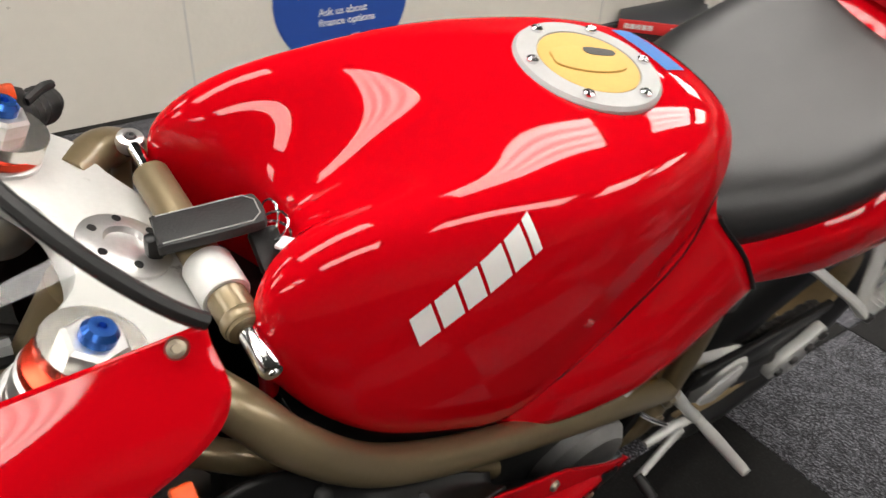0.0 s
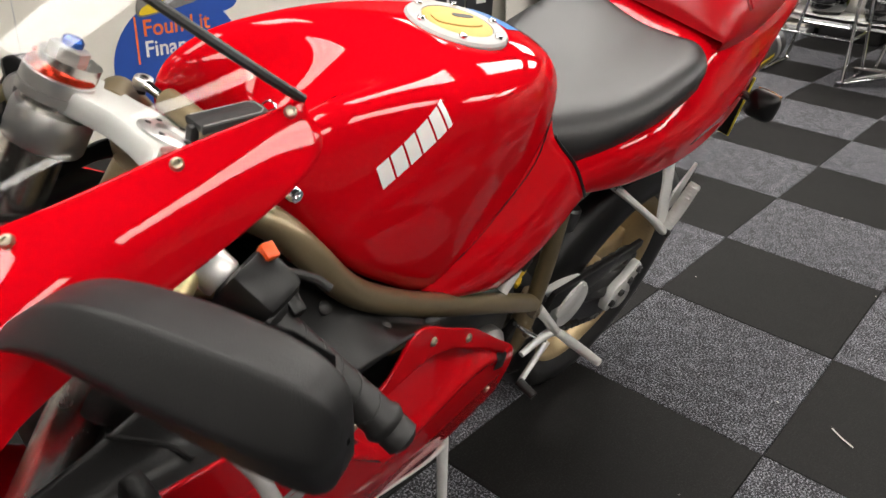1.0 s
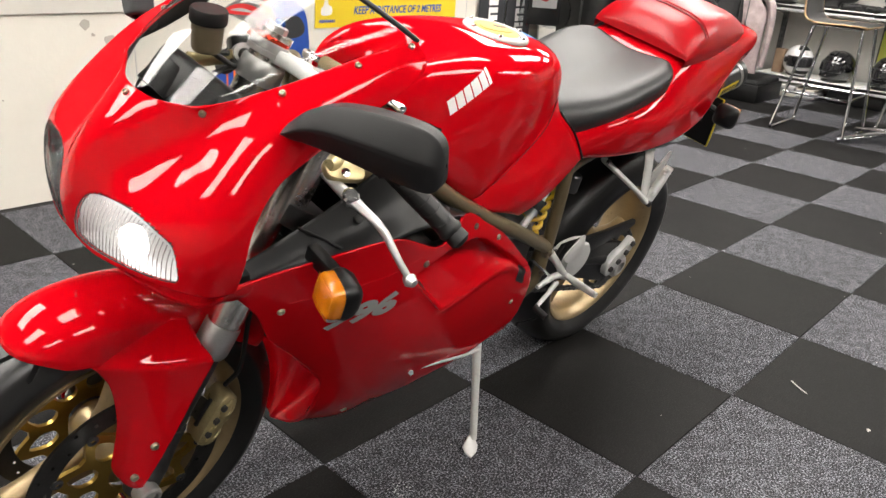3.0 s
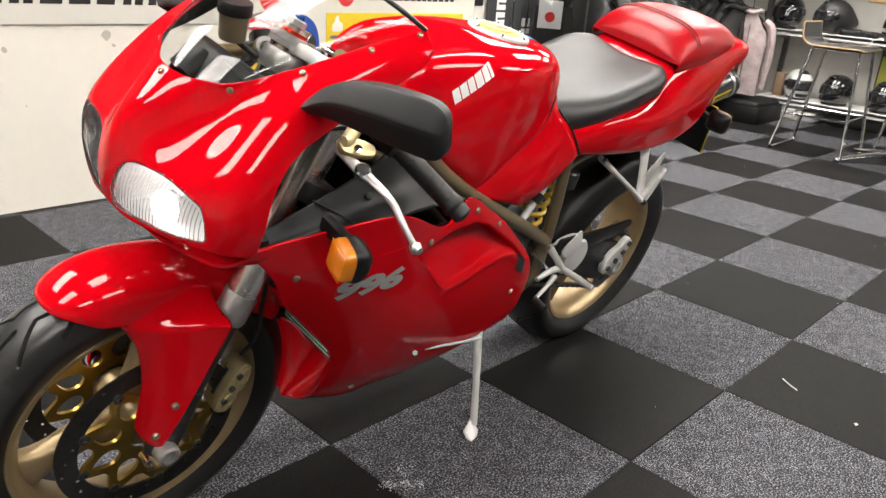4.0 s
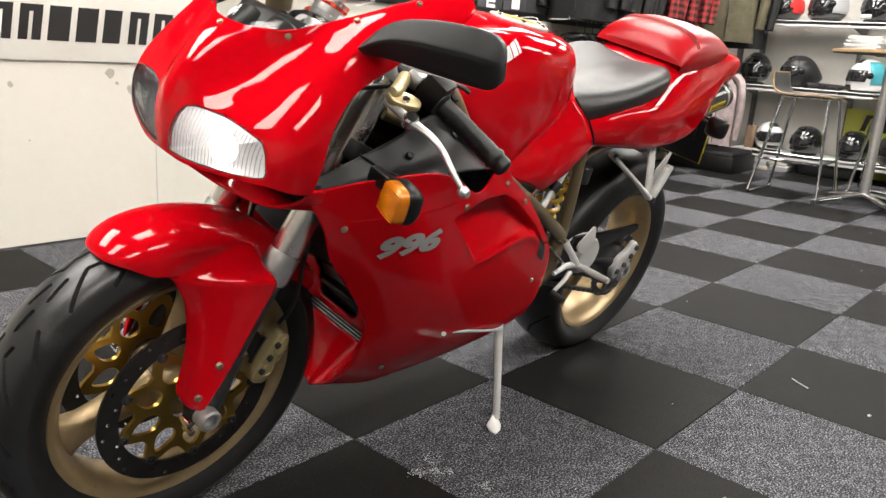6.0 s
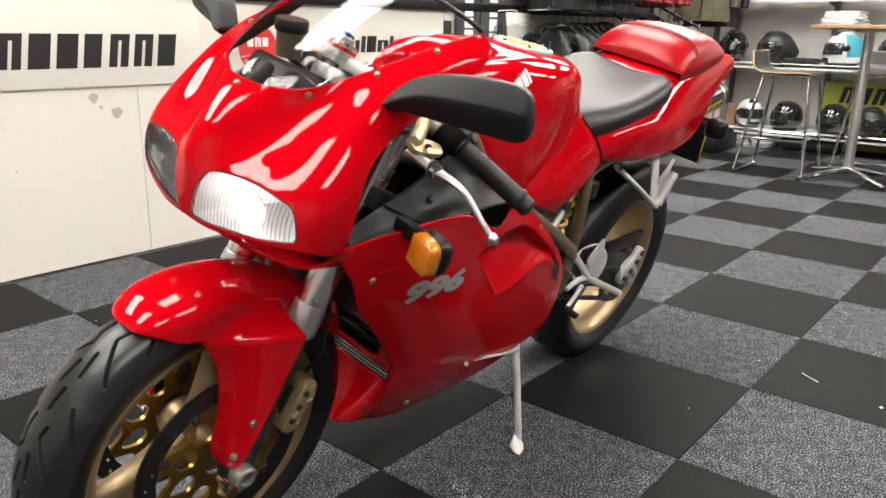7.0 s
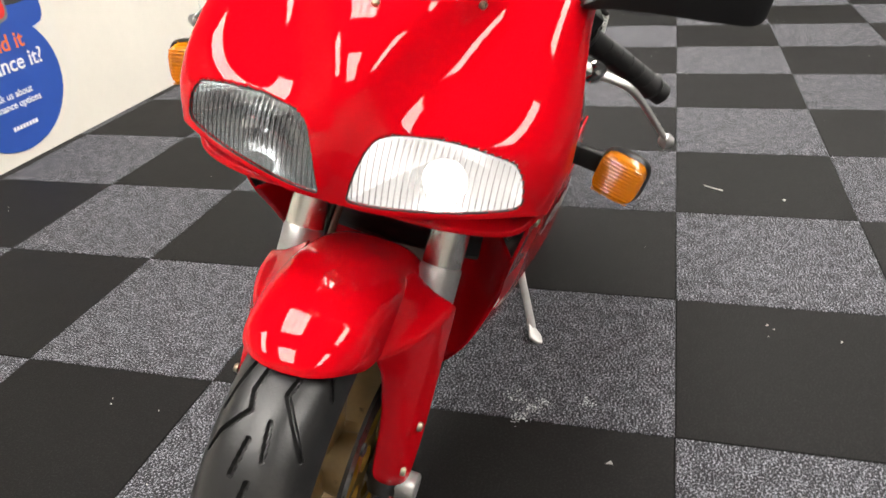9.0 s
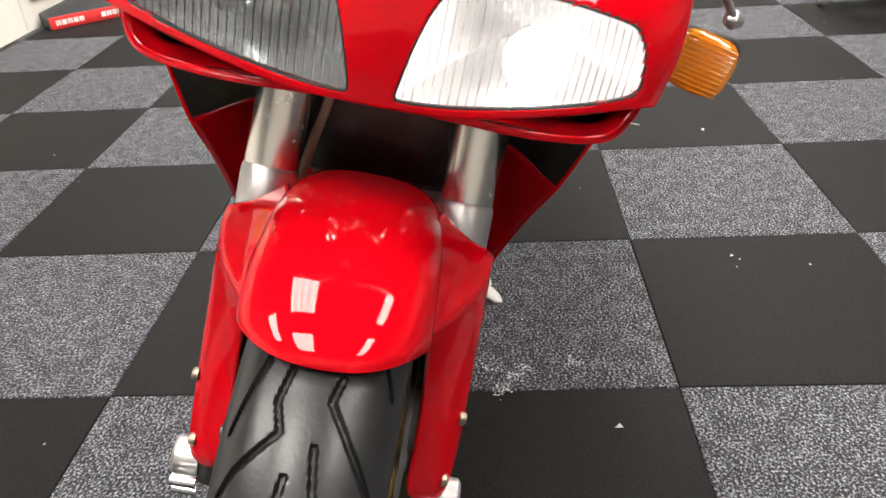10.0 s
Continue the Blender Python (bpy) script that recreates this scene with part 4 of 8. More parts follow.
for s in (1, -1):
    lo, hi = (s * 0.102 - 0.004, -1.446, 0.305), (s * 0.094 + 0.003, -1.160, 0.940)
    q = lambda z: along(lo, hi, (z - lo[2]) / (hi[2] - lo[2]))
    ax = Vector(hi) - Vector(lo)
    fork = part("fork_leg", lathe([(0.0265, 0), (0.027, 0.002), (0.027, (Vector(q(0.955)) - Vector(q(0.575))).length)], q(0.575), ax, 40), FORK_TUBE, bike, "polished upside-down fork leg")
    part("dust_seal", lathe([(0.0255, -0.012), (0.0286, -0.004), (0.0286, 0.040), (0.0272, 0.044)], q(0.535), ax, 40), ALLOY, fork, "satin alloy seal ring")
    part("slider", lathe([(0.0215, 0), (0.0215, 0.20)], q(0.355), ax, 32), STEEL_DARK, fork)
    part("axle_clamp", tube([q(0.275), q(0.30), q(0.33), q(0.37), q(0.40)], [0.020, 0.031, 0.031, 0.027, 0.026], 20, 4), STEEL_DARK, fork, "dark cast axle clamp")
    for dz, dy in ((-0.020, -0.030), (-0.002, -0.036)):
        part("clamp_bolt", lathe([(0.006, -0.012), (0.006, 0.012), (0.003, 0.013)], (s * 0.128, AXLE_F[1] + dy, AXLE_F[2] + dz + 0.005), (s, 0, 0), 12), CHROME, fork)
    part("axle_nut", lathe([(0.012, 0.0), (0.012, -0.02), (0.020, -0.02), (0.020, 0.004), (0.017, 0.007), (0.013, 0.007), (0.012, 0.0)], (s * 0.140, AXLE_F[1], AXLE_F[2]), (s, 0, 0), 24), ALLOY, fork, "hollow alloy wheel axle")
    out = [(-0.022, -0.052), (0.010, -0.058), (0.024, -0.042), (0.020, -0.010), (0.027, 0.0), (0.022, 0.034), (0.008, 0.054), (-0.020, 0.050), (-0.028, 0.015)]
    mc = Matrix.Translation((s * 0.070, -1.312, 0.352)) @ Matrix(((0, 0, 1, 0), (1, 0, 0, 0), (0, 1, 0, 0), (0, 0, 0, 1))) @ Matrix.Rotation(radians(-28), 4, "Z") @ Matrix.Translation((-0.004, 0.004, -0.032 if s < 0 else -0.012)) @ Matrix.Diagonal((0.78, 0.92, 0.84, 1.0))
    cal = part("brake_caliper", plate([tuple(p) for p in smooth_loop(out, 4)], 0.052, mc, 0.005), GOLD_CAST, bike, "gold four-piston brake caliper")
    part("caliper_bridge", moved(box((0.0, 0.0, 0.028), (0.016, 0.100, 0.058), 0.006), mc), GOLD_CAST, cal)
    for v in (-0.026, 0.024):
        z0 = 0.052 if s > 0 else 0.0
        part("piston_boss", moved(lathe([(0.0165, 0), (0.0160, s * 0.004), (0.0145, s * 0.005), (0.0115, s * 0.005), (0.0105, s * 0.003), (0.0, s * 0.003)], (0.001, v, z0), (0, 0, 1), 24), mc), GOLD_CAST, cal)
    part("caliper_slot", moved(box((0.0, 0.0, 0.026), (0.064, 0.060, 0.008), 0.001), mc), STEEL_DARK, cal)
    for v in (-0.036, 0.0, 0.034):
        part("caliper_bolt", moved(lathe([(0.007, -0.004), (0.007, 0.058), (0.004, 0.060)], (-0.012, v * 0.85, 0), (0, 0, 1), 12), mc), STEEL_DARK, cal)
    part("brake_hose", tube([(s * 0.085, -1.300, 0.42), (s * 0.100, -1.285, 0.47), (s * 0.085, -1.270, 0.56), (s * 0.06, -1.24, 0.68)], 0.0042, 8), GRIP_RUBBER, cal)
part("front_axle", lathe([(0.0125, -0.135), (0.0125, 0.135)], AXLE_F, (1, 0, 0), 24), ALLOY, bike)

# ---- frame ----
for s in (1, -1):
    X = lambda pts: [(s * x, y, z) for x, y, z in pts]
    part("frame_tube", tube(X([(0.085, -1.125, 0.905), (0.125, -1.092, 0.892), (0.148, -1.064, 0.862), (0.155, -1.014, 0.804), (0.155, -0.948, 0.754), (0.149, -0.842, 0.690), (0.136, -0.648, 0.585), (0.121, -0.488, 0.494)]), 0.0158, 20, 6), BRONZE, bike, "bronze painted main frame tube")
    part("frame_tube", tube(X([(0.07, -1.14, 0.806), (0.112, -1.06, 0.776), (0.120, -0.93, 0.66), (0.12, -0.80, 0.55)]), 0.012, 16, 6), BRONZE, bike)
    part("frame_tube", tube(X([(0.118, -0.474, 0.480), (0.119, -0.488, 0.58), (0.117, -0.503, 0.676), (0.108, -0.50, 0.735)]), 0.0145, 20, 5), BRONZE, bike, "bronze upright frame tube")
    part("subframe_tube", tube(X([(0.115, -0.505, 0.690), (0.112, -0.455, 0.708), (0.105, -0.35, 0.722), (0.10, -0.2, 0.735)]), 0.011, 16, 5), BRONZE, bike)
    part("frame_strut", tube(X([(0.128, -0.625, 0.590), (0.124, -0.585, 0.645), (0.118, -0.548, 0.692)]), 0.0085, 14, 4), SILVER_PAINT, bike, "pale grey frame strut")
    part("strut_boot", lathe([(0.012, -0.012), (0.013, -0.008), (0.013, 0.008), (0.012, 0.012)], (s * 0.125, -0.592, 0.635), (0, 0.55, 0.7), 16), GRIP_RUBBER, bike)
    pv = part("swingarm_pivot", tube(X([(0.110, -0.478, 0.505), (0.112, -0.475, 0.44), (0.110, -0.478, 0.385), (0.104, -0.50, 0.34)]), [0.017, 0.021, 0.020, 0.015], 18, 5), BRONZE, bike, "bronze cast pivot plate")
    part("pivot_bolt", lathe([(0.011, 0), (0.011, 0.016), (0.008, 0.018), (0.005, 0.018), (0.005, 0.012)], (s * 0.122, -0.487, 0.480), (s, 0, 0), 6), SCREW, pv)
    part("pivot_bolt", lathe([(0.010, 0), (0.010, 0.014), (0.007, 0.016)], (s * 0.122, -0.478, 0.425), (s, 0, 0), 16), SCREW, pv)
part("headstock", tube([(0, -1.135, 0.885), (0, -1.18, 0.80), (0, -1.21, 0.73)], 0.030, 24, 4), BRONZE, bike)
part("bottom_yoke", plate([tuple(p) for p in smooth_loop([(-0.14, -0.02), (-0.11, -0.045), (0, -0.03), (0.11, -0.045), (0.14, -0.02), (0.135, 0.03), (0.10, 0.035), (0, 0.05), (-0.10, 0.035), (-0.135, 0.03)], 4)], 0.035, Matrix.Translation((0, -1.225, 0.735)) @ Matrix.Rotation(radians(-25), 4, "X"), 0.004), STEEL_DARK, bike, "dark cast bottom yoke")

# ---- engine, radiator, dark insides ----
eng = part("engine_case", box((0, -0.66, 0.42), (0.22, 0.34, 0.28), 0.06, seg=4), STEEL_DARK, bike, "dark alloy engine case", 50)
part("clutch_cover", lathe([(0.075, 0), (0.075, 0.02), (0.062, 0.034), (0.0, 0.038)], (0.105, -0.62, 0.42), (1, 0, 0), 40), ALLOY, eng)
cyl = part("engine_cylinder", box((0, -0.92, 0.40), (0.16, 0.26, 0.15), 0.025), STEEL_DARK, eng)
for k in range(9):
    part("cooling_fin", box((0, -0.80 - k * 0.024, 0.40), (0.19, 0.005, 0.18), 0.002, seg=1), STEEL_DARK, cyl)
part("engine_cylinder", box((0, -0.70, 0.63), (0.15, 0.16, 0.20), 0.025, Matrix.Rotation(radians(10), 3, "X")), STEEL_DARK, eng)
part("airbox", net(mirrored(sheet(half([[(0, -1.06, 0.85), (0.09, -1.05, 0.84), (0.12, -1.03, 0.78), (0.115, -1.02, 0.70)], [(0, -0.9, 0.76), (0.10, -0.9, 0.75), (0.13, -0.9, 0.70), (0.12, -0.9, 0.64)], [(0, -0.72, 0.74), (0.10, -0.72, 0.72), (0.12, -0.72, 0.66), (0.11, -0.72, 0.60)], [(0, -0.6, 0.78), (0.08, -0.6, 0.76), (0.10, -0.6, 0.70), (0.09, -0.6, 0.62)]]), 4, 4))), BLACK_PLASTIC, bike, "black plastic airbox under the tank")
FIN_GREY = mat("fin_grey", (0.26, 0.26, 0.265), 0.4, metal=0.5, vary=0.15, scale=60)
rad = part("radiator", net(np.array([[(x, -1.235 + 0.9 * x * x + 0.02 * (z - 0.45), z) for x in np.linspace(-0.13, 0.13, 13)] for z in np.linspace(0.55, 0.70, 4)])), STEEL_DARK, bike, "dark curved radiator with fine fins")
thick(rad, 0.022, 1)
for z in np.linspace(0.557, 0.694, 14):
    part("radiator_fin", tube([(x, -1.2375 + 0.9 * x * x + 0.02 * (z - 0.45), z) for x in np.linspace(-0.127, 0.127, 9)], 0.0022, 6, 1, smooth=False), FIN_GREY, rad)
for z in (0.543, 0.708):
    part("radiator_rail", tube([(x, -1.240 + 0.9 * x * x, z) for x in np.linspace(-0.132, 0.132, 9)], 0.006, 10, 2), STEEL_DARK, rad)
part("overflow_hose", tube([(-0.055, -1.27, 0.72), (-0.052, -1.285, 0.66), (-0.07, -1.28, 0.58), (-0.088, -1.27, 0.50)], 0.005, 10), mat("clear_hose", (0.35, 0.26, 0.2), 0.3), bike)
for s in (1, -1):
    g = sheet(half([[(s * 0.165, -1.385, 0.728), (s * 0.160, -1.28, 0.762), (s * 0.148, -1.18, 0.792), (s * 0.142, -1.095, 0.828), (s * 0.146, -1.02, 0.792), (s * 0.158, -0.95, 0.742), (s * 0.172, -0.885, 0.705)],
                    [(s * 0.182, -1.390, 0.715), (s * 0.188, -1.285, 0.735), (s * 0.182, -1.16, 0.758), (s * 0.172, -1.08, 0.785), (s * 0.172, -1.01, 0.768), (s * 0.176, -0.95, 0.735), (s * 0.182, -0.89, 0.705)],
                    [(s * 0.197, -1.392, 0.728), (s * 0.213, -1.285, 0.744), (s * 0.220, -1.15, 0.748), (s * 0.219, -1.08, 0.750), (s * 0.213, -1.01, 0.748), (s * 0.205, -0.95, 0.742), (s * 0.196, -0.89, 0.725)]]), 8, 7)
    ip = part("inner_panel", net(g), BLACK_PLASTIC, bike, "black plastic inner fairing panel", 50)
    thick(ip, 0.003, 0)
    part("panel_seam", tube([(s * 0.160, -1.265, 0.772), (s * 0.182, -1.225, 0.752), (s * 0.205, -1.215, 0.750)], 0.0022, 6), GRIP_RUBBER, ip)
    for y, z, x in ((-1.045, 0.796, 0.160), (-1.165, 0.770, 0.175), (-0.965, 0.741, 0.178)):
        part("clip", lathe([(0.007, -0.002), (0.007, 0.003), (0.004, 0.005)], (s * x, y, z), (s * 0.6, 0, 0.8), 12), GRIP_RUBBER, ip)
    # chin intake below the headlight
    ch = sheet(half([[(s * 0.045, -1.495, 0.727), (s * 0.12, -1.474, 0.717), (s * 0.182, -1.440, 0.712), (s * 0.206, -1.412, 0.725), (s * 0.214, -1.400, 0.745)],
                     [(s * 0.045, -1.44, 0.712), (s * 0.12, -1.42, 0.703), (s * 0.178, -1.395, 0.702), (s * 0.200, -1.372, 0.716), (s * 0.205, -1.362, 0.738)],
                     [(s * 0.05, -1.36, 0.695), (s * 0.12, -1.34, 0.686), (s * 0.172, -1.320, 0.686), (s * 0.194, -1.302, 0.700), (s * 0.198, -1.30, 0.722)]]), 6, 6)
    thick(part("chin_intake", net(ch), RED, bike, "red air intake lip below the headlight", 60), 0.005, 0)
    part("intake_duct", box((s * 0.125, -1.37, 0.722), (0.14, 0.03, 0.045), 0.01), BLACK_PLASTIC, bike)
# belly cowl behind the front wheel, with a radiator opening and a slot for the oil cooler
cowl_h = sheet(half([[(0, -1.118, 0.170), (0.002, -1.117, 0.169), (0.004, -1.112, 0.166)],
                     [(0, -1.088, 0.222), (0.038, -1.088, 0.222), (0.070, -1.122, 0.220)],
                     [(0, -1.072, 0.300), (0.080, -1.074, 0.300), (0.130, -1.143, 0.307)],
                     [(0, -1.080, 0.350), (0.092, -1.083, 0.350), (0.150, -1.154, 0.368)],
                     [(0, -1.094, 0.430), (0.100, -1.098, 0.430), (0.167, -1.165, 0.430)],
                     [(0, -1.150, 0.530), (0.115, -1.160, 0.530), (0.178, -1.242, 0.530)],
                     [(0, -1.200, 0.600), (0.125, -1.205, 0.600), (0.186, -1.305, 0.600)]]), 12, 16)


def cowl_keep(p):
    x, z = abs(p[0]), p[2]
    return not (0.303 < z < 0.337 and x < 0.098) and not (0.356 < z < 0.60 and x < 0.056 + 0.30 * (z - 0.356))


thick(part("belly_cowl", net(mirrored(cowl_h), keep=cowl_keep), RED, bike, "glossy red cowl behind the front wheel", 60), 0.004, 0)
PALE_SHROUD = mat("pale_grey_shroud", (0.42, 0.41, 0.39), 0.45, metal=0.3, vary=0.06, scale=30)
BRIGHT_FIN = mat("bright_fin", (0.62, 0.60, 0.55), 0.35, metal=0.6, vary=0.05, scale=40)
cool = part("oil_cooler", box((0, -1.050, 0.320), (0.196, 0.030, 0.040), 0.003), BLACK_PLASTIC, bike, "black oil cooler with bright fins")
for k in range(4):
    part("cooler_fin", box((0, -1.0656, 0.307 + 0.0085 * k), (0.196, 0.0016, 0.0014), 0.0003, seg=1), BRIGHT_FIN, cool)
lowrad = part("lower_radiator", box((0, -1.085, 0.47), (0.19, 0.012, 0.20), 0.003, Matrix.Rotation(radians(26), 3, "X")), PALE_SHROUD, bike, "grey lower radiator shroud")
part("shroud_edge", box((0.0, -1.078, 0.388), (0.12, 0.012, 0.012), 0.003), BLACK_PLASTIC, lowrad)

# ---- headlights ----
def on_nose(x, z):
    hit, nor, _, _ = NOSE_TREE.ray_cast(Vector((x, -2.0, z)), Vector((0, 1, 0)))
    return hit, nor


LENS_RIB = glass("ribbed_headlight_glass", (0.97, 0.98, 0.98), 0.86, 0.08)
nt = LENS_RIB.node_tree
tc, wv, bp = nt.nodes.new("ShaderNodeTexCoord"), nt.nodes.new("ShaderNodeTexWave"), nt.nodes.new("ShaderNodeBump")
wv.inputs["Scale"].default_value, wv.inputs["Distortion"].default_value = 48.0, 0.0
bp.inputs["Distance"].default_value = 0.0007
nt.links.new(tc.outputs["Object"], wv.inputs["Vector"])
nt.links.new(wv.outputs["Fac"], bp.inputs["Height"])
for n in nt.nodes:
    if n.type in ("BSDF_GLOSSY", "FRESNEL"):
        nt.links.new(bp.outputs[0], n.inputs["Normal"])
LENS_LIT = LENS_RIB.copy()
LENS_LIT.name = "lit_headlight_glass"
nt = LENS_LIT.node_tree
veil, tl = nt.nodes.new("ShaderNodeMixShader"), nt.nodes.new("ShaderNodeBsdfTranslucent")
veil.inputs[0].default_value = 0.04
nt.links.new(nt.nodes["Material Output"].inputs[0].links[0].from_socket, veil.inputs[1])
nt.links.new(tl.outputs[0], veil.inputs[2])
nt.links.new(veil.outputs[0], nt.nodes["Material Output"].inputs[0])
RIB_GLASS = glass("rib_glass", (0.93, 0.94, 0.95), 0.80, 0.1)
RIB_CLEAR = glass("clear_rib_glass", (0.98, 0.97, 0.96), 0.90, 0.1)
REFLECTOR = mat("lamp_reflector", (0.85, 0.85, 0.85), 0.50, metal=1.0, vary=0.05, scale=20)
LAMP_DARK = mat("lamp_bowl_grey", (0.80, 0.81, 0.82), 0.14, metal=0.9, vary=0.2, scale=25)
BULB_ON = glow("lit_bulb", (1.0, 0.93, 0.88), 7.5)

for s in (1, -1):
    loop = [on_nose(s * x, z)[0] for x, z in LAMP_S]
    lamp = part("headlight", tube([p + Vector((0, -0.001, 0)) for p in loop] + [loop[0] + Vector((0, -0.001, 0))], 0.0012, 8, 1, smooth=False, caps=False), GRIP_RUBBER, bike, "lit ribbed glass headlight" if s > 0 else "unlit ribbed glass headlight", 60)
    cx, cz = 0.105, 0.779
    rings_lens, rings_bowl = [], []
    for f in np.linspace(0, 1, 9):
        lens_row, bowl_row = [], []
        for x, z in LAMP_S:
            px, pz = cx + (x - cx) * f, cz + (z - cz) * f
            h = on_nose(s * px, pz)[0]
            lens_row.append((h.x, h.y - 0.004 * (1 - f * f), h.z))
            deep = 0.075 * (1 - f ** 2.2)
            bowl_row.append((h.x, h.y + 0.004 + deep, h.z))
        rings_lens.append(lens_row)
        rings_bowl.append(bowl_row)
    ln = part("lens", net(np.array(rings_lens), close=True), LENS_RIB if s < 0 else LENS_LIT, lamp, "clear ribbed lens", 60)
    ln.visible_shadow = False
    part("reflector", net(np.array(rings_bowl), close=True), REFLECTOR if s > 0 else LAMP_DARK, lamp, "bright reflector bowl" if s > 0 else "", 60)
    xs = [x for x, z in LAMP_S]
    for x in np.arange(min(xs) + 0.006, max(xs) - 0.004, 0.0062):
        zz = [z for z in np.linspace(0.73, 0.825, 60) if inside((x, z), LAMP_S)]
        if len(zz) > 8:
            pts = [on_nose(s * x, z)[0] + Vector((0, -0.0032, 0)) for z in np.linspace(zz[1], zz[-2], 5)]
            part("lens_rib", tube(pts, 0.0007, 6, 1, smooth=False), RIB_GLASS if s < 0 else RIB_CLEAR, lamp).visible_shadow = False
    by = on_nose(s * cx, cz)[0].y
    part("bulb_shield", lathe([(0.016, 0), (0.017, 0.010), (0.012, 0.024), (0.0, 0.028)], (s * cx, by + 0.030, cz), (0, -1, 0), 20), LAMP_DARK, lamp)
    if s > 0:
        part("bulb", lathe([(0.0, -0.004), (0.020, 0.0), (0.024, 0.010), (0.020, 0.020), (0.0, 0.024)], (s * cx + 0.004, by + 0.024, cz - 0.004), (0, -1, 0), 24), BULB_ON, lamp, "lit bulb")
    else:
        part("bulb", lathe([(0.008, 0), (0.008, 0.012), (0.0, 0.018)], (s * cx, by + 0.02, cz), (0, -1, 0), 16), CHROME, lamp)

# ---- screws of the fairings ----
def screw(at, nor, r=0.0048, parent=None):
    n = Vector(nor).normalized()
    return part("screw", lathe([(r, -0.003), (r, 0.001), (r * 0.8, 0.0032), (r * 0.45, 0.0036), (r * 0.40, 0.0022), (0.0, 0.0022)], at, n, 14), SCREW, parent or bike)


for x, y, z in ((0, -1.437, 0.922), (0.102, -1.395, 0.936), (0.146, -1.310, 0.972), (0.166, -1.214, 1.011), (0.176, -1.135, 1.038)):
    for s in ((1, -1) if x else (1,)):
        p = Vector((s * x, y, z))
        hit, nor, _, _ = NOSE_TREE.find_nearest(p)
        nor = nor if nor.z > 0 else -nor
        screw(hit + nor * 0.002, nor, parent=nose)
for y, z in ((-1.307, 0.667), (-1.042, 0.684), (-0.905, 0.708), (-0.812, 0.655), (-0.64, 0.42), (-1.06, 0.285)):
    hit, nor, _, _ = SIDE_TREE.ray_cast(Vector((0.6, y, z)), Vector((-1, 0, 0)))
    if hit:
        nor = nor if nor.x > 0 else -nor
        screw(hit + nor * 0.002, nor, 0.0062, SIDES[1])
        screw(Vector((-hit.x, hit.y, hit.z)) + Vector((-nor.x, nor.y, nor.z)) * 0.002, (-nor.x, nor.y, nor.z), 0.0062, SIDES[-1])
for s in (1, -1):
    for y, z, x in ((-1.447, 0.402, 0.1315), (-1.474, 0.342, 0.1255)):
        screw((s * x, y, z), (s, 0, 0), 0.0065, guard)

CUT_SLOT = [(-1.050, 0.640), (-1.012, 0.622), (-0.962, 0.552)]
# rear air outlet in the side fairing, and the black slot at the cut
for s in (1, -1):
    vent = sheet(half([[(s * 0.186, -0.690, 0.548), (s * 0.176, -0.645, 0.518)], [(s * 0.182, -0.676, 0.500), (s * 0.170, -0.628, 0.470)]]), 6, 6)
    hit = [[SIDE_TREE.ray_cast(Vector((0.6, q[1], q[2])), Vector((-1, 0, 0)))[0] for q in r] for r in vent]
    if all(h for r in hit for h in r):
        g = np.array([[(s * (h.x + 0.0040), h.y, h.z) for h in r] for r in hit])
        part("outlet_mesh", net(g), BLACK_PLASTIC, SIDES[s], "black mesh air outlet")

# joint line below the upper edge of the side fairing
for s in (1, -1):
    line = []
    for y, z in zip(np.linspace(-1.300, -1.058, 15), np.interp(np.linspace(-1.300, -1.058, 15), [-1.30, -1.20, -1.12, -1.058], [0.681, 0.683, 0.689, 0.702])):
        h = SIDE_TREE.ray_cast(Vector((0.6, y, z)), Vector((-1, 0, 0)))[0]
        line.append((s * (h.x + 0.0018), y, z))
    part("joint_line", tube(line, 0.0010, 6, 1, smooth=False), RED, SIDES[s])

# dark slot at the slanting cut
for s in (1, -1):
    tri = []
    for y, z in CUT_SLOT:
        h = SIDE_TREE.ray_cast(Vector((0.6, y, z)), Vector((-1, 0, 0)))[0]
        tri.append((s * (h.x + 0.0035), y, z))
    bm = bmesh.new()
    bm.faces.new([bm.verts.new(p) for p in tri])
    part("slot_mesh", bm, BLACK_PLASTIC, SIDES[s], "black slot behind the slanting cut")

# ---- lettering and decals ----
def blocks(widths, height, gap, slant):
    """Plain slanted blocks in a row, centred, in x and y."""
    total = sum(widths) + gap * (len(widths) - 1)
    x, out = -total / 2, []
    for w in widths:
        out.append([(x, -height / 2), (x + w, -height / 2), (x + w + slant * height, height / 2), (x + slant * height, height / 2)])
        x += w + gap
    return out


def fine_quad(q, n=5):
    a, b, c, d = (np.array(p) for p in q)
    g = np.array([[(*((a * (1 - u) + b * u) * (1 - v) + (d * (1 - u) + c * u) * v), 0) for u in np.linspace(0, 1, n)] for v in np.linspace(0, 1, n)])
    return net(g)


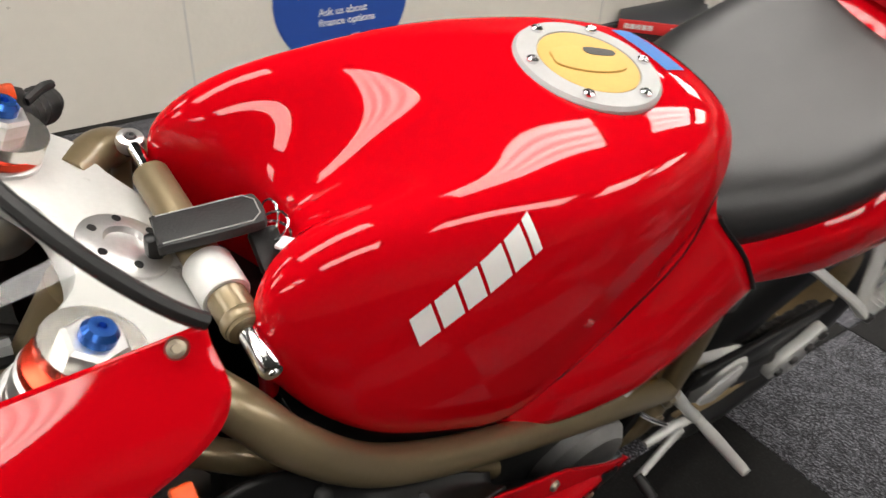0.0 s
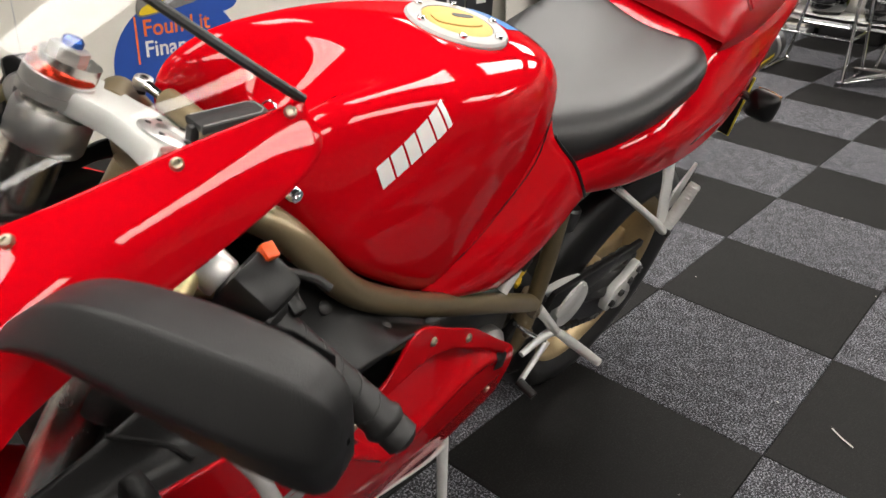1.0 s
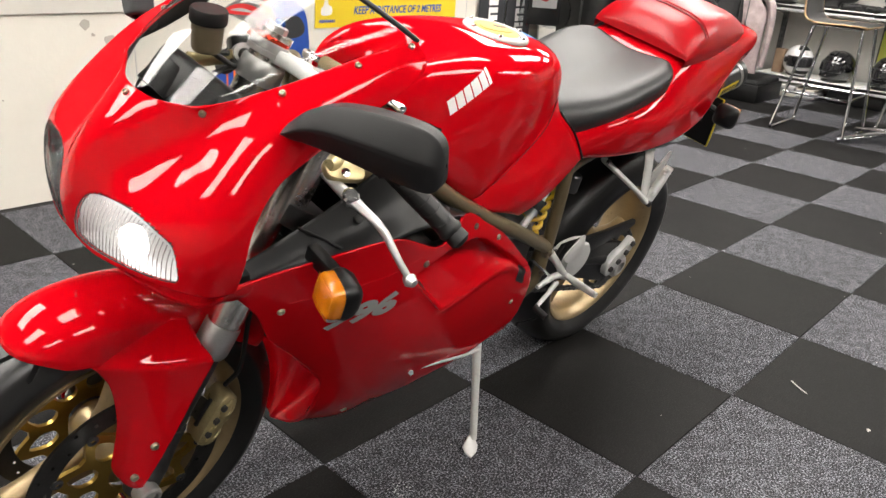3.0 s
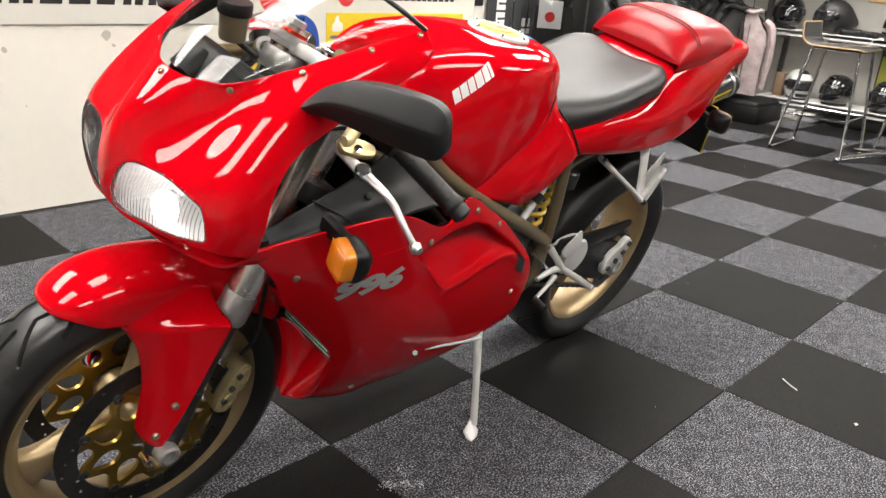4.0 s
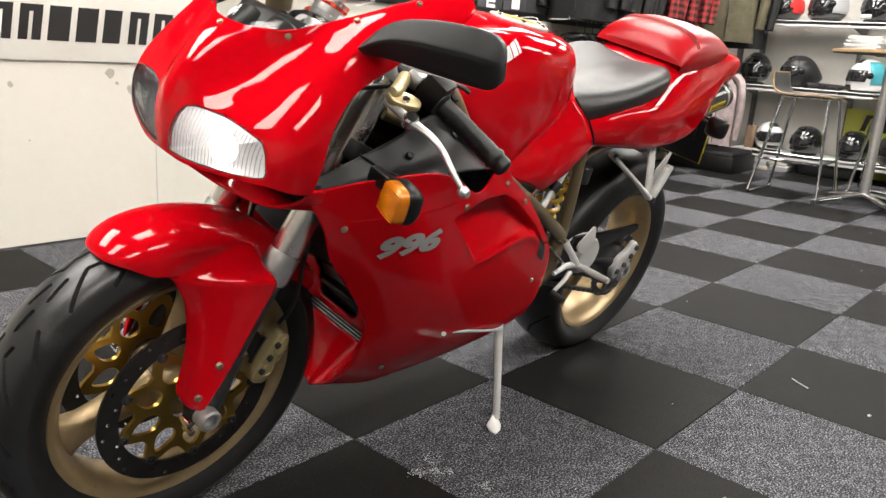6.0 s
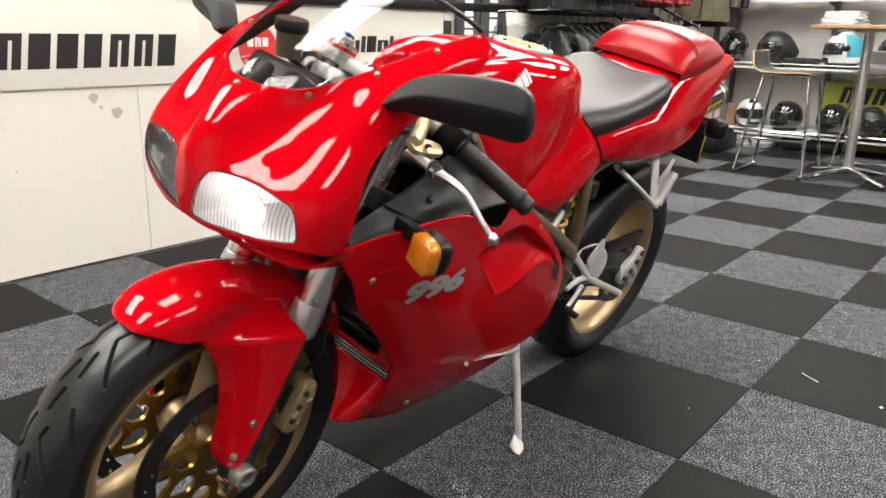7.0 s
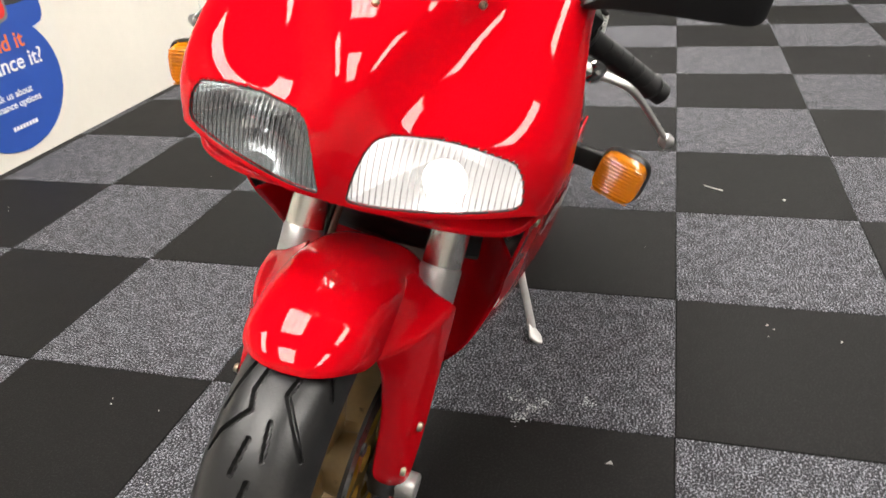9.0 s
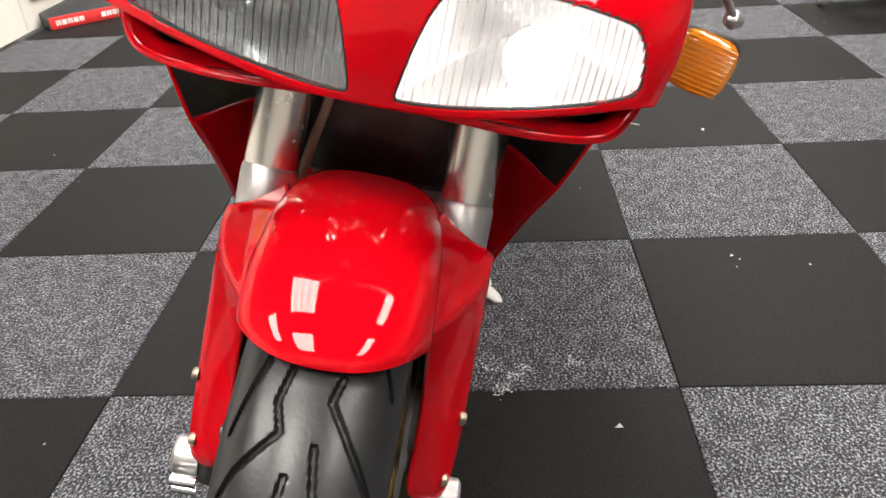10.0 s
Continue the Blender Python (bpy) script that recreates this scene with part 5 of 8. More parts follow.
for s in (1, -1):
    # maker's mark on the tank, as plain blocks
    run = Vector((0, 0.907, 0.421)).normalized()
    up = Vector((-0.35, -0.40, 0.86))
    up = (up - run * up.dot(run)).normalized()
    m = Matrix(((run.x, up.x, 1, 0.30), (run.y, up.y, 0, -0.930), (run.z, up.z, 0, 0.931), (0, 0, 0, 1)))
    for q in blocks([0.017, 0.017, 0.016, 0.019, 0.015, 0.007], 0.0235, 0.0028, 0.12):
        bm = drape(moved(fine_quad(q), m), TANK_TREE, (-1, 0, 0), 0.0012)
        if s < 0:
            bmesh.ops.scale(bm, vec=(-1, 1, 1), verts=bm.verts)
        part("tank_decal", bm, WHITE_DECAL, tank, "white block decal")
    # number on the side fairing
    txt = words("996", 0.086, 0.0, slant=0.19, bold=0.0052)
    bmesh.ops.triangulate(txt, faces=txt.faces)
    bmesh.ops.subdivide_edges(txt, edges=[e for e in txt.edges if e.calc_length() > 0.02], cuts=1)
    lo = [min(v.co[i] for v in txt.verts) for i in (0, 1)]
    hi = [max(v.co[i] for v in txt.verts) for i in (0, 1)]
    for v in txt.verts:
        v.co.x = (v.co.x - (lo[0] + hi[0]) / 2) * 0.134 / (hi[0] - lo[0])
        v.co.y = (v.co.y - (lo[1] + hi[1]) / 2) * 0.046 / (hi[1] - lo[1])
    a, b = Vector((0, -1.226, 0.6215)), Vector((0, -1.094, 0.6295))
    run = (b - a).normalized()
    up = Vector((0, -run.z, run.y))
    mid = (a + b) / 2
    sx = 1.0
    if s > 0:
        m = Matrix(((0, 0, 1, 0.4), (run.y * sx, up.y, 0, mid.y), (run.z * sx, up.z, 0, mid.z), (0, 0, 0, 1)))
    else:
        m = Matrix(((0, 0, 1, 0.4), (-run.y * sx, up.y, 0, mid.y), (-run.z * sx, up.z, 0, mid.z), (0, 0, 0, 1)))
    bm = drape(moved(txt, m), SIDE_TREE, (-1, 0, 0), 0.0035)
    if s < 0:
        bmesh.ops.scale(bm, vec=(-1, 1, 1), verts=bm.verts)
    part("number_decal", bm, GREY_DECAL, SIDES[s], "silver-grey number decal")

# ---- filler cap, sticker and carbon strip on the tank ----
CAP_SILVER = mat("satin_silver", (0.42, 0.42, 0.415), 0.6, metal=0.2, vary=0.05, scale=40, Specular_IOR_Level=0.25)
cap_n = Vector((0.0, 0.055, 1.0)).normalized()
cap_c = TANK_TREE.ray_cast(Vector((0, -0.735, 1.3)), Vector((0, 0, -1)))[0] + Vector((0, 0, 0.001))
cap = part("filler_cap", lathe([(0.064, -0.014), (0.0645, -0.001), (0.062, 0.0022), (0.0455, 0.0032), (0.0450, 0.001), (0.0, 0.001)], cap_c, cap_n, 64), CAP_SILVER, tank, "silver fuel filler ring with a gold centre")
part("cap_centre", lathe([(0.0440, 0.0005), (0.0442, 0.0026), (0.0432, 0.0032), (0.0, 0.0034)], cap_c, cap_n, 56), CAP_GOLD, cap, "gold anodised cap centre")
qm = cap_n.to_track_quat("Z", "Y").to_matrix().to_4x4()
mm = Matrix.Translation(cap_c) @ qm
part("key_flap", plate([tuple(p) for p in smooth_loop([(-0.030, -0.012), (0.0, -0.020), (0.030, -0.012), (0.034, 0.0), (0.030, 0.012), (0.0, 0.018), (-0.030, 0.010)], 4)], 0.0022, mm @ Matrix.Translation((0, 0, 0.0030)) @ Matrix.Rotation(radians(70), 4, "Z"), 0.0006), CAP_GOLD, cap)
part("key_slot", plate([tuple(p) for p in smooth_loop([(-0.012, -0.004), (0.012, -0.006), (0.016, 0.0), (0.010, 0.005), (-0.010, 0.004)], 4)], 0.0012, mm @ Matrix.Translation((0.006, -0.018, 0.0044)) @ Matrix.Rotation(radians(70), 4, "Z")), BLACK_PLASTIC, cap)
for k in range(6):
    a = 2 * math.pi * k / 6 + 0.3
    part("cap_screw", lathe([(0.0050, 0.001), (0.0050, 0.0045), (0.0034, 0.0058), (0.0022, 0.0058), (0.0018, 0.003), (0, 0.003)], mm @ Vector((0.0542 * math.cos(a), 0.0542 * math.sin(a), 0.001)), cap_n, 14), CHROME, cap)


def tank_patch(name, quad, material, label, n=9):
    bm = fine_quad(quad, n)
    for v in bm.verts:
        v.co = Vector((v.co.x, v.co.y, 1.3))
    part(name, drape(bm, TANK_TREE, (0, 0, -1), 0.0012, 0.0), material, tank, label)


tank_patch("blue_sticker", [(-0.052, -0.655), (0.020, -0.655), (0.020, -0.628), (-0.052, -0.628)], BLUE_DECAL, "blue maker's sticker behind the filler cap")
tank_patch("carbon_strip", [(-0.062, -0.612), (0.062, -0.612), (0.050, -0.586), (-0.050, -0.586)], CARBON, "carbon weave guard strip")

# ---- mirrors ----
for s in (1, -1):
    a, b = np.array((0.187, -1.322, 0.948)), np.array((0.380, -1.254, 0.992))
    ax = (b - a) / np.linalg.norm(b - a)
    back = np.cross(ax, (0, 0, 1.0))
    back = back / np.linalg.norm(back) * (1 if back[1] > 0 else 1)
    back = np.array((-ax[1], ax[0], 0)) / math.hypot(ax[0], ax[1])
    up = np.cross(ax, back)
    up = up if up[2] > 0 else -up
    rows = []
    for f, h, d, o in ((0.0, 0.002, 0.020, 0.0), (0.004, 0.007, 0.026, 0.001), (0.05, 0.012, 0.028, 0.004), (0.15, 0.020, 0.029, 0.011), (0.30, 0.028, 0.032, 0.015), (0.52, 0.034, 0.035, 0.012), (0.76, 0.037, 0.034, 0.005), (0.91, 0.036, 0.029, -0.001), (0.98, 0.027, 0.021, -0.004), (1.0, 0.010, 0.010, -0.005), (1.001, 0.002, 0.002, -0.005)):
        c = a + (b - a) * f + up * o
        shape = smooth_loop([(-1.0, 0.05), (-0.97, 0.22), (-0.55, 0.93), (-0.35, 1.0), (0.35, 0.92), (0.52, 0.7), (0.52, -0.7), (0.35, -0.92), (-0.35, -1.0), (-0.55, -0.95), (-0.95, -0.15)], 3)
        ring = [c + up * h * v + back * d * q for q, v in shape]
        rows.append(ring)
    g = np.array(rows)
    g = spline(g, 3)
    g[..., 0] *= s
    mir = part("mirror", net(g, close=True), MATT_PLASTIC, bike, "black plastic rear-view mirror", 50)
    gl = []
    for f, h in ((0.22, 0.020), (0.35, 0.028), (0.6, 0.034), (0.8, 0.035), (0.92, 0.030)):
        gl.append([a + (b - a) * f + up * (v * h) + back * (0.0215 if 0.3 < f < 0.9 else 0.019) for v in (-1, 0, 1)])
    g = np.array(gl)
    g[..., 0] *= s
    part("mirror_glass", net(g), CHROME, mir, "mirror glass")
    part("mirror_foot", tube([(s * 0.170, -1.316, 0.940), (s * 0.183, -1.319, 0.946), (s * 0.198, -1.320, 0.951)], [0.008, 0.008, 0.007], 14, 4), MATT_PLASTIC, mir)

# ---- handlebars, levers, top clamp ----
for s in (1, -1):
    X = lambda p: (s * p[0], p[1], p[2])
    g0, g1 = (0.150, -1.172, 0.897), (0.311, -1.100, 0.806)
    bar = part("handlebar", tube([X((0.112, -1.178, 0.905)), X(g0), X(g1)], 0.0108, 16, smooth=False), STEEL_DARK, bike, "clip-on handlebar with rubber grip")
    part("bar_clamp", lathe([(0.034, -0.018), (0.036, -0.014), (0.036, 0.014), (0.034, 0.018)], X((0.090, -1.178, 0.893)), (s * 0.005, 0.29, 0.63), 32), ALLOY, bar)
    ga, gb = along(g0, g1, 0.30), along(g0, g1, 0.97)
    part("grip", tube([X(along(ga, gb, t)) for t in (0, 0.02, 0.04, 0.06, 0.1, 0.4, 0.7, 0.9, 0.94, 0.96, 1.0)], [0.022, 0.022, 0.020, 0.0168, 0.0162, 0.0168, 0.0165, 0.0165, 0.019, 0.019, 0.0165], 20, smooth=False), GRIP_RUBBER, bar, "black ribbed rubber grip")
    for k in range(5):
        t = 0.18 + 0.15 * k
        c, dd = Vector(along(ga, gb, t)), (Vector(gb) - Vector(ga)).normalized()
        pts = []
        u = dd.orthogonal().normalized()
        w = dd.cross(u)
        for q in np.linspace(0, 2 * math.pi, 13):
            pts.append(X(c + (u * math.cos(q) + w * math.sin(q)) * 0.0163 + dd * (0.010 * math.sin(q))))
        part("grip_rib", tube(pts, 0.0012, 6, 1, smooth=False, caps=False), GRIP_RUBBER, bar)
    part("bar_end", lathe([(0.014, -0.004), (0.016, 0.0), (0.016, 0.012), (0.010, 0.017), (0, 0.018)], X(along(g0, g1, 0.985)), Vector(X(g1)) - Vector(X(g0)), 20), GRIP_RUBBER, bar)
    sw = part("switch_block", box(X((0.182, -1.150, 0.885)), (0.045, 0.044, 0.056), 0.008, Matrix.Rotation(radians(s * 29), 3, "Y") @ Matrix.Rotation(radians(s * 20), 3, "Z")), BLACK_PLASTIC, bar, "black switch block")
    part("switch_button", box(X((0.178, -1.140, 0.918)), (0.014, 0.012, 0.012), 0.002, Matrix.Rotation(radians(s * 29), 3, "Y")), ORANGE, sw, "orange flash switch")
    part("switch_button", box(X((0.205, -1.132, 0.880)), (0.020, 0.014, 0.014), 0.003, Matrix.Rotation(radians(s * 29), 3, "Y")), BLACK_PLASTIC, sw)
    part("switch_lever", tube([X((0.188, -1.128, 0.900)), X((0.205, -1.112, 0.898)), X((0.216, -1.104, 0.892))], 0.004, 8), GRIP_RUBBER, sw)
    # lever: gold cylinder and perch, bright blade with a ball end
    lev = part("lever_perch", plate([tuple(p) for p in smooth_loop([(-0.030, -0.013), (0.006, -0.017), (0.024, -0.012), (0.026, 0.004), (0.004, 0.013), (-0.032, 0.012)], 4)], 0.013, Matrix.Translation(X((0.186, -1.222, 0.866))) @ Matrix.Rotation(radians(s * 32), 4, "Y") @ Matrix.Rotation(radians(75 if s > 0 else 105), 4, "Z"), 0.004), GOLD_CAST, bar, "gold lever perch and master cylinder")
    part("master_cylinder", tube([X((0.148, -1.190, 0.895)), X((0.178, -1.235, 0.880)), X((0.186, -1.252, 0.884))], [0.011, 0.0115, 0.008], 16, 3), GOLD_CAST, lev)
    part("perch_clamp", lathe([(0.016, -0.012), (0.0175, -0.009), (0.0175, 0.009), (0.016, 0.012)], X(along(g0, g1, 0.02)), Vector(X(g1)) - Vector(X(g0)), 20), ALLOY, lev)
    part("lever_blade", tube([X(p) for p in ((0.176, -1.250, 0.866), (0.200, -1.242, 0.858), (0.224, -1.236, 0.850), (0.243, -1.234, 0.847), (0.260, -1.231, 0.843), (0.274, -1.226, 0.836), (0.287, -1.220, 0.825), (0.301, -1.217, 0.812), (0.316, -1.213, 0.797), (0.330, -1.207, 0.782))], [0.007, 0.011, 0.0125, 0.0092, 0.0084, 0.0080, 0.0076, 0.0070, 0.0065, 0.0065], 14, 5, flat=0.6), ALLOY, lev, "bright alloy lever blade")
    part("lever_ball", lathe([(0, -0.0105), (0.006, -0.009), (0.0105, 0), (0.006, 0.009), (0, 0.0105)], X((0.334, -1.205, 0.777)), (1, 0, 0), 16), ALLOY, lev)
    part("lever_pivot", lathe([(0.011, -0.010), (0.012, -0.006), (0.012, 0.008), (0.009, 0.011), (0, 0.011)], X((0.223, -1.237, 0.851)), (s * 0.5, -0.35, 0.8), 20), CHROME, lev)
    part("perch_screw", lathe([(0.006, 0), (0.006, 0.003), (0, 0.004)], X((0.200, -1.232, 0.876)), (s * 0.5, -0.35, 0.8), 14), CHROME, lev)

RAKE = Matrix.Rotation(radians(-25), 4, "X")
mt = Matrix.Translation((0, -1.150, 0.905)) @ RAKE
outline = np.array((0.84, 1.0)) * smooth_loop([(-0.150, 0.000), (-0.138, -0.034), (-0.105, -0.044), (-0.070, -0.030), (-0.03, -0.008), (0.03, -0.008), (0.070, -0.030), (0.105, -0.044), (0.138, -0.034), (0.150, 0.000), (0.135, 0.034), (0.10, 0.045), (0.045, 0.078), (0, 0.086), (-0.045, 0.078), (-0.10, 0.045), (-0.135, 0.034)], 4)
clamp = part("top_clamp", plate([tuple(p) for p in outline], 0.024, mt, 0.004), SILVER_PAINT, bike, "pale silver cast top clamp")
part("stem_nut", moved(lathe([(0.030, 0.022), (0.030, 0.027), (0.024, 0.030), (0.015, 0.030), (0.013, 0.026), (0, 0.026)], (0, 0.030, 0), (0, 0, 1), 36), mt), ALLOY, clamp)
for k in range(6):
    a = k * math.pi / 3
    part("nut_hole", moved(lathe([(0.003, 0.0295), (0.003, 0.0306)], (0.022 * math.cos(a), 0.030 + 0.022 * math.sin(a), 0), (0, 0, 1), 10), mt), BLACK_PLASTIC, clamp)
for s in (1, -1):
    b = Vector((s * 0.097 + 0.006, -1.168, 0.932))
    ax = Vector((0, 0.286, 0.635)).normalized()
    fk = part("fork_cap", lathe([(0.031, -0.012), (0.031, -0.004), (0.0295, -0.0035), (0.0295, -0.0025), (0.031, -0.002), (0.031, 0.010), (0.028, 0.012)], b, ax, 36), ALLOY, clamp, "fork cap with red and blue anodised adjusters")
    part("red_ring", lathe([(0.029, 0.011), (0.030, 0.013), (0.029, 0.017), (0.019, 0.021)], b, ax, 36), RED_ANO, fk, "red anodised ring")
    part("hex_nut", lathe([(0.0165, 0.018), (0.0175, 0.022), (0.0175, 0.036), (0.015, 0.038)], b, ax, 6), ALLOY, fk)
    part("adjuster", lathe([(0.0095, 0.037), (0.0095, 0.043), (0.007, 0.046), (0.003, 0.046), (0.003, 0.043), (0, 0.043)], b, ax, 24), BLUE_ANO, fk, "blue anodised adjuster")

# steering damper across the bike, just ahead of the tank
D0, D1 = Vector((-0.107, -1.075, 0.908)), Vector((0.124, -1.069, 0.914))
DW = (D1 - D0).normalized()
dam = part("steering_damper", lathe([(0.0110, 0.040), (0.0130, 0.042), (0.0130, 0.196), (0.0115, 0.199)], D0, DW, 28), BRONZE, bike, "bronze steering damper with polished rod")
part("damper_rod", lathe([(0.0055, 0.008), (0.0055, 0.210), (0.0050, 0.212)], D0, DW, 18), CHROME, dam)
part("rod_end", lathe([(0.0045, -0.005), (0.005, -0.006), (0.0095, -0.005), (0.0105, 0.0), (0.0095, 0.005), (0.005, 0.006), (0.0045, 0.005)], D0, (0.1, 0.1, 1), 24), ALLOY, dam)
part("pivot_bolt", lathe([(0.0046, -0.012), (0.0046, 0.0055), (0.0035, 0.0068), (0.002, 0.0068), (0.002, 0.005), (0, 0.005)], D0, (0.1, 0.1, 1), 6), STEEL_DARK, dam)
part("damper_clamp", lathe([(0.0155, 0.138), (0.0165, 0.140), (0.0165, 0.168), (0.0155, 0.170)], D0, DW, 28), SILVER_PAINT, dam)
part("damper_band", lathe([(0.0129, 0.188), (0.0138, 0.190), (0.0138, 0.195), (0.0129, 0.197)], D0, DW, 28), BRONZE, dam)
part("damper_end", lathe([(0.0072, 0.200), (0.0076, 0.203), (0.0076, 0.231), (0.0062, 0.234), (0.003, 0.234), (0.003, 0.231)], D0, DW, 20), CHROME, dam)
for x in (-0.128, -0.150):
    part("frame_ear", tube([(x * 0.5, -1.095, 0.815), (x * 0.85, -1.088, 0.830), (x, -1.080, 0.856), (x, -1.078, 0.878)], [0.015, 0.011, 0.0078, 0.0072], 16, 5), BRONZE, bike)
# bunch of keys with a leather fob
keys = part("key", box((0.012, -1.098, 0.905), (0.010, 0.010, 0.050), 0.003), BLACK_PLASTIC, bike, "ignition key with a black leather fob")
fm = Matrix.Translation((0.017, -1.062, 0.9285)) @ Matrix.Rotation(radians(82), 4, "Z") @ Matrix.Rotation(radians(-6), 4, "Y") @ Matrix.Rotation(radians(-10), 4, "X")
part("leather_fob", plate([tuple(p) for p in smooth_loop([(-0.034, -0.013), (-0.030, -0.0175), (0.026, -0.0175), (0.034, -0.010), (0.034, 0.010), (0.026, 0.0175), (-0.030, 0.0175), (-0.034, 0.013)], 4)], 0.008, fm, 0.0025), LEATHER, keys, "black stitched leather key fob")
part("stitching", moved(tube([(-0.031, -0.015, 0.0082), (0.025, -0.015, 0.0082), (0.031, -0.008, 0.0082), (0.031, 0.008, 0.0082), (0.025, 0.015, 0.0082), (-0.031, 0.015, 0.0082)], 0.0005, 6, smooth=False), fm), GREY_DECAL, keys)
for x, z, a in ((0.026, 0.934, 0.3), (0.032, 0.930, 1.0), (0.034, 0.926, 1.7)):
    part("key_ring", tube([(x + 0.011 * math.cos(q), -1.026 + 0.011 * math.sin(q) * math.sin(a), z + 0.011 * math.sin(q) * math.cos(a)) for q in np.linspace(0, 2 * math.pi, 17)], 0.0010, 6, 1, smooth=False, caps=False), CHROME, keys)
part("remote_fob", box((0.044, -1.034, 0.922), (0.030, 0.020, 0.010), 0.003, Matrix.Rotation(radians(30), 3, "Y")), BLACK_PLASTIC, keys)
part("key_tag", box((0.060, -1.018, 0.932), (0.036, 0.013, 0.003), 0.001, Matrix.Rotation(radians(-12), 3, "Y") @ Matrix.Rotation(radians(35), 3, "Z")), PAPER, keys, "small white key tag")

# dash, fluid cup and paper tag behind the screen
dash = part("instrument_panel", box((0, -1.345, 0.905), (0.20, 0.045, 0.085), 0.014, Matrix.Rotation(radians(-35), 3, "X"), seg=3), BLACK_PLASTIC, bike, "black instrument panel behind the windscreen")
for x, r in ((-0.055, 0.036), (0.035, 0.042)):
    part("dial", lathe([(r, -0.03), (r, 0.012), (r * 0.93, 0.016), (r * 0.9, 0.012), (0, 0.012)], (x, -1.345, 0.908), (0, 0.75, 0.65), 32), BLACK_PLASTIC, dash)
part("dash_bracket", tube([(0.0, -1.35, 0.87), (0, -1.28, 0.86), (0, -1.19, 0.85)], 0.010, 10), STEEL_DARK, dash)
cup = part("fluid_reservoir", lathe([(0.020, 0), (0.022, 0.004), (0.0235, 0.042)], (-0.090, -1.276, 0.934), (0, 0, 1), 28), mat("amber_fluid_cup", (0.20, 0.16, 0.10), 0.3, Transmission_Weight=0.3), bike, "translucent brake fluid reservoir with a black cap")
part("reservoir_cap", lathe([(0.0262, 0), (0.0272, 0.002), (0.0272, 0.017), (0.0255, 0.020), (0, 0.021)], (-0.090, -1.276, 0.976), (0, 0, 1), 28), GRIP_RUBBER, cup)
part("reservoir_arm", tube([(-0.090, -1.276, 0.936), (-0.115, -1.245, 0.92), (-0.15, -1.20, 0.90)], 0.005, 8), STEEL_DARK, cup)
for k, pts in enumerate(([(-0.06, -1.33, 0.88), (-0.09, -1.25, 0.90), (-0.13, -1.19, 0.885)], [(0.05, -1.33, 0.88), (0.09, -1.26, 0.86), (0.13, -1.20, 0.875)], [(-0.02, -1.33, 0.87), (-0.06, -1.24, 0.83), (-0.05, -1.17, 0.80)], [(0.03, -1.33, 0.87), (0.02, -1.24, 0.84), (0.06, -1.16, 0.78)], [(-0.090, -1.274, 0.936), (-0.10, -1.22, 0.90), (-0.155, -1.19, 0.888)])):
    part("cable", tube(pts, 0.0045, 8), GRIP_RUBBER, bike, "black control cable" if not k else "")

# ---- front indicators ----
def indicator(c, m, parent_label):
    ind = part("indicator", moved(net(np.array([[(0.030 * q * math.copysign(abs(math.cos(a)) ** 0.55, math.cos(a)), y, 0.0285 * q * math.copysign(abs(math.sin(a)) ** 0.55, math.sin(a))) for a in np.linspace(0, 2 * math.pi, 24, endpoint=False)] for y, q in ((-0.004, 1.0), (0.004, 1.06), (0.014, 1.0), (0.024, 0.78), (0.029, 0.40), (0.030, 0.02))]), close=True), c @ m), BLACK_PLASTIC, bike, parent_label, 60)
    part("amber_lens", moved(net(np.array([[(0.030 * q * math.copysign(abs(math.cos(a)) ** 0.55, math.cos(a)), y, 0.0285 * q * math.copysign(abs(math.sin(a)) ** 0.55, math.sin(a))) for a in np.linspace(0, 2 * math.pi, 24, endpoint=False)] for y, q in ((0.002, 0.98), (-0.014, 0.96), (-0.020, 0.90), (-0.0225, 0.7), (-0.0235, 0.02))]), close=True), c @ m), AMBER, ind, "ribbed amber lens", 60)
    for k in range(11):
        z = -0.0225 + 0.0045 * k
        part("lens_rib", moved(tube([(-0.024, -0.0215, z), (0, -0.0238, z), (0.024, -0.0215, z)], 0.0008, 6, 2), c @ m), AMBER, ind)
    return ind


for s in (1, -1):
    ind = indicator(Matrix.Translation((s * 0.288, -1.288, 0.750)), Matrix.Rotation(radians(s * -14), 4, "Z") @ Matrix.Rotation(radians(s * 8), 4, "Y"), "amber front indicator on a black stalk")
    part("stalk", box((s * 0.236, -1.268, 0.755), (0.076, 0.020, 0.026), 0.005, Matrix.Rotation(radians(s * 7), 3, "Y")), BLACK_PLASTIC, ind)
    ind = indicator(Matrix.Translation((s * 0.166, 0.115, 0.772)), Matrix.Rotation(radians(180 + s * 8), 4, "Z"), "amber rear indicator with a black body")
    part("stalk", tube([(s * 0.146, 0.105, 0.774), (s * 0.12, 0.10, 0.780), (s * 0.085, 0.10, 0.790)], 0.008, 10, 4), BLACK_PLASTIC, ind)

# ---- seat pad seams, tail light, plate, silencers ----
def laid(pts, tree, lift=0.0):
    out = []
    for x, y in pts:
        h = tree.ray_cast(Vector((x, y, 1.4)), Vector((0, 0, -1)))[0]
        out.append((h.x, h.y, h.z + lift))
    return out


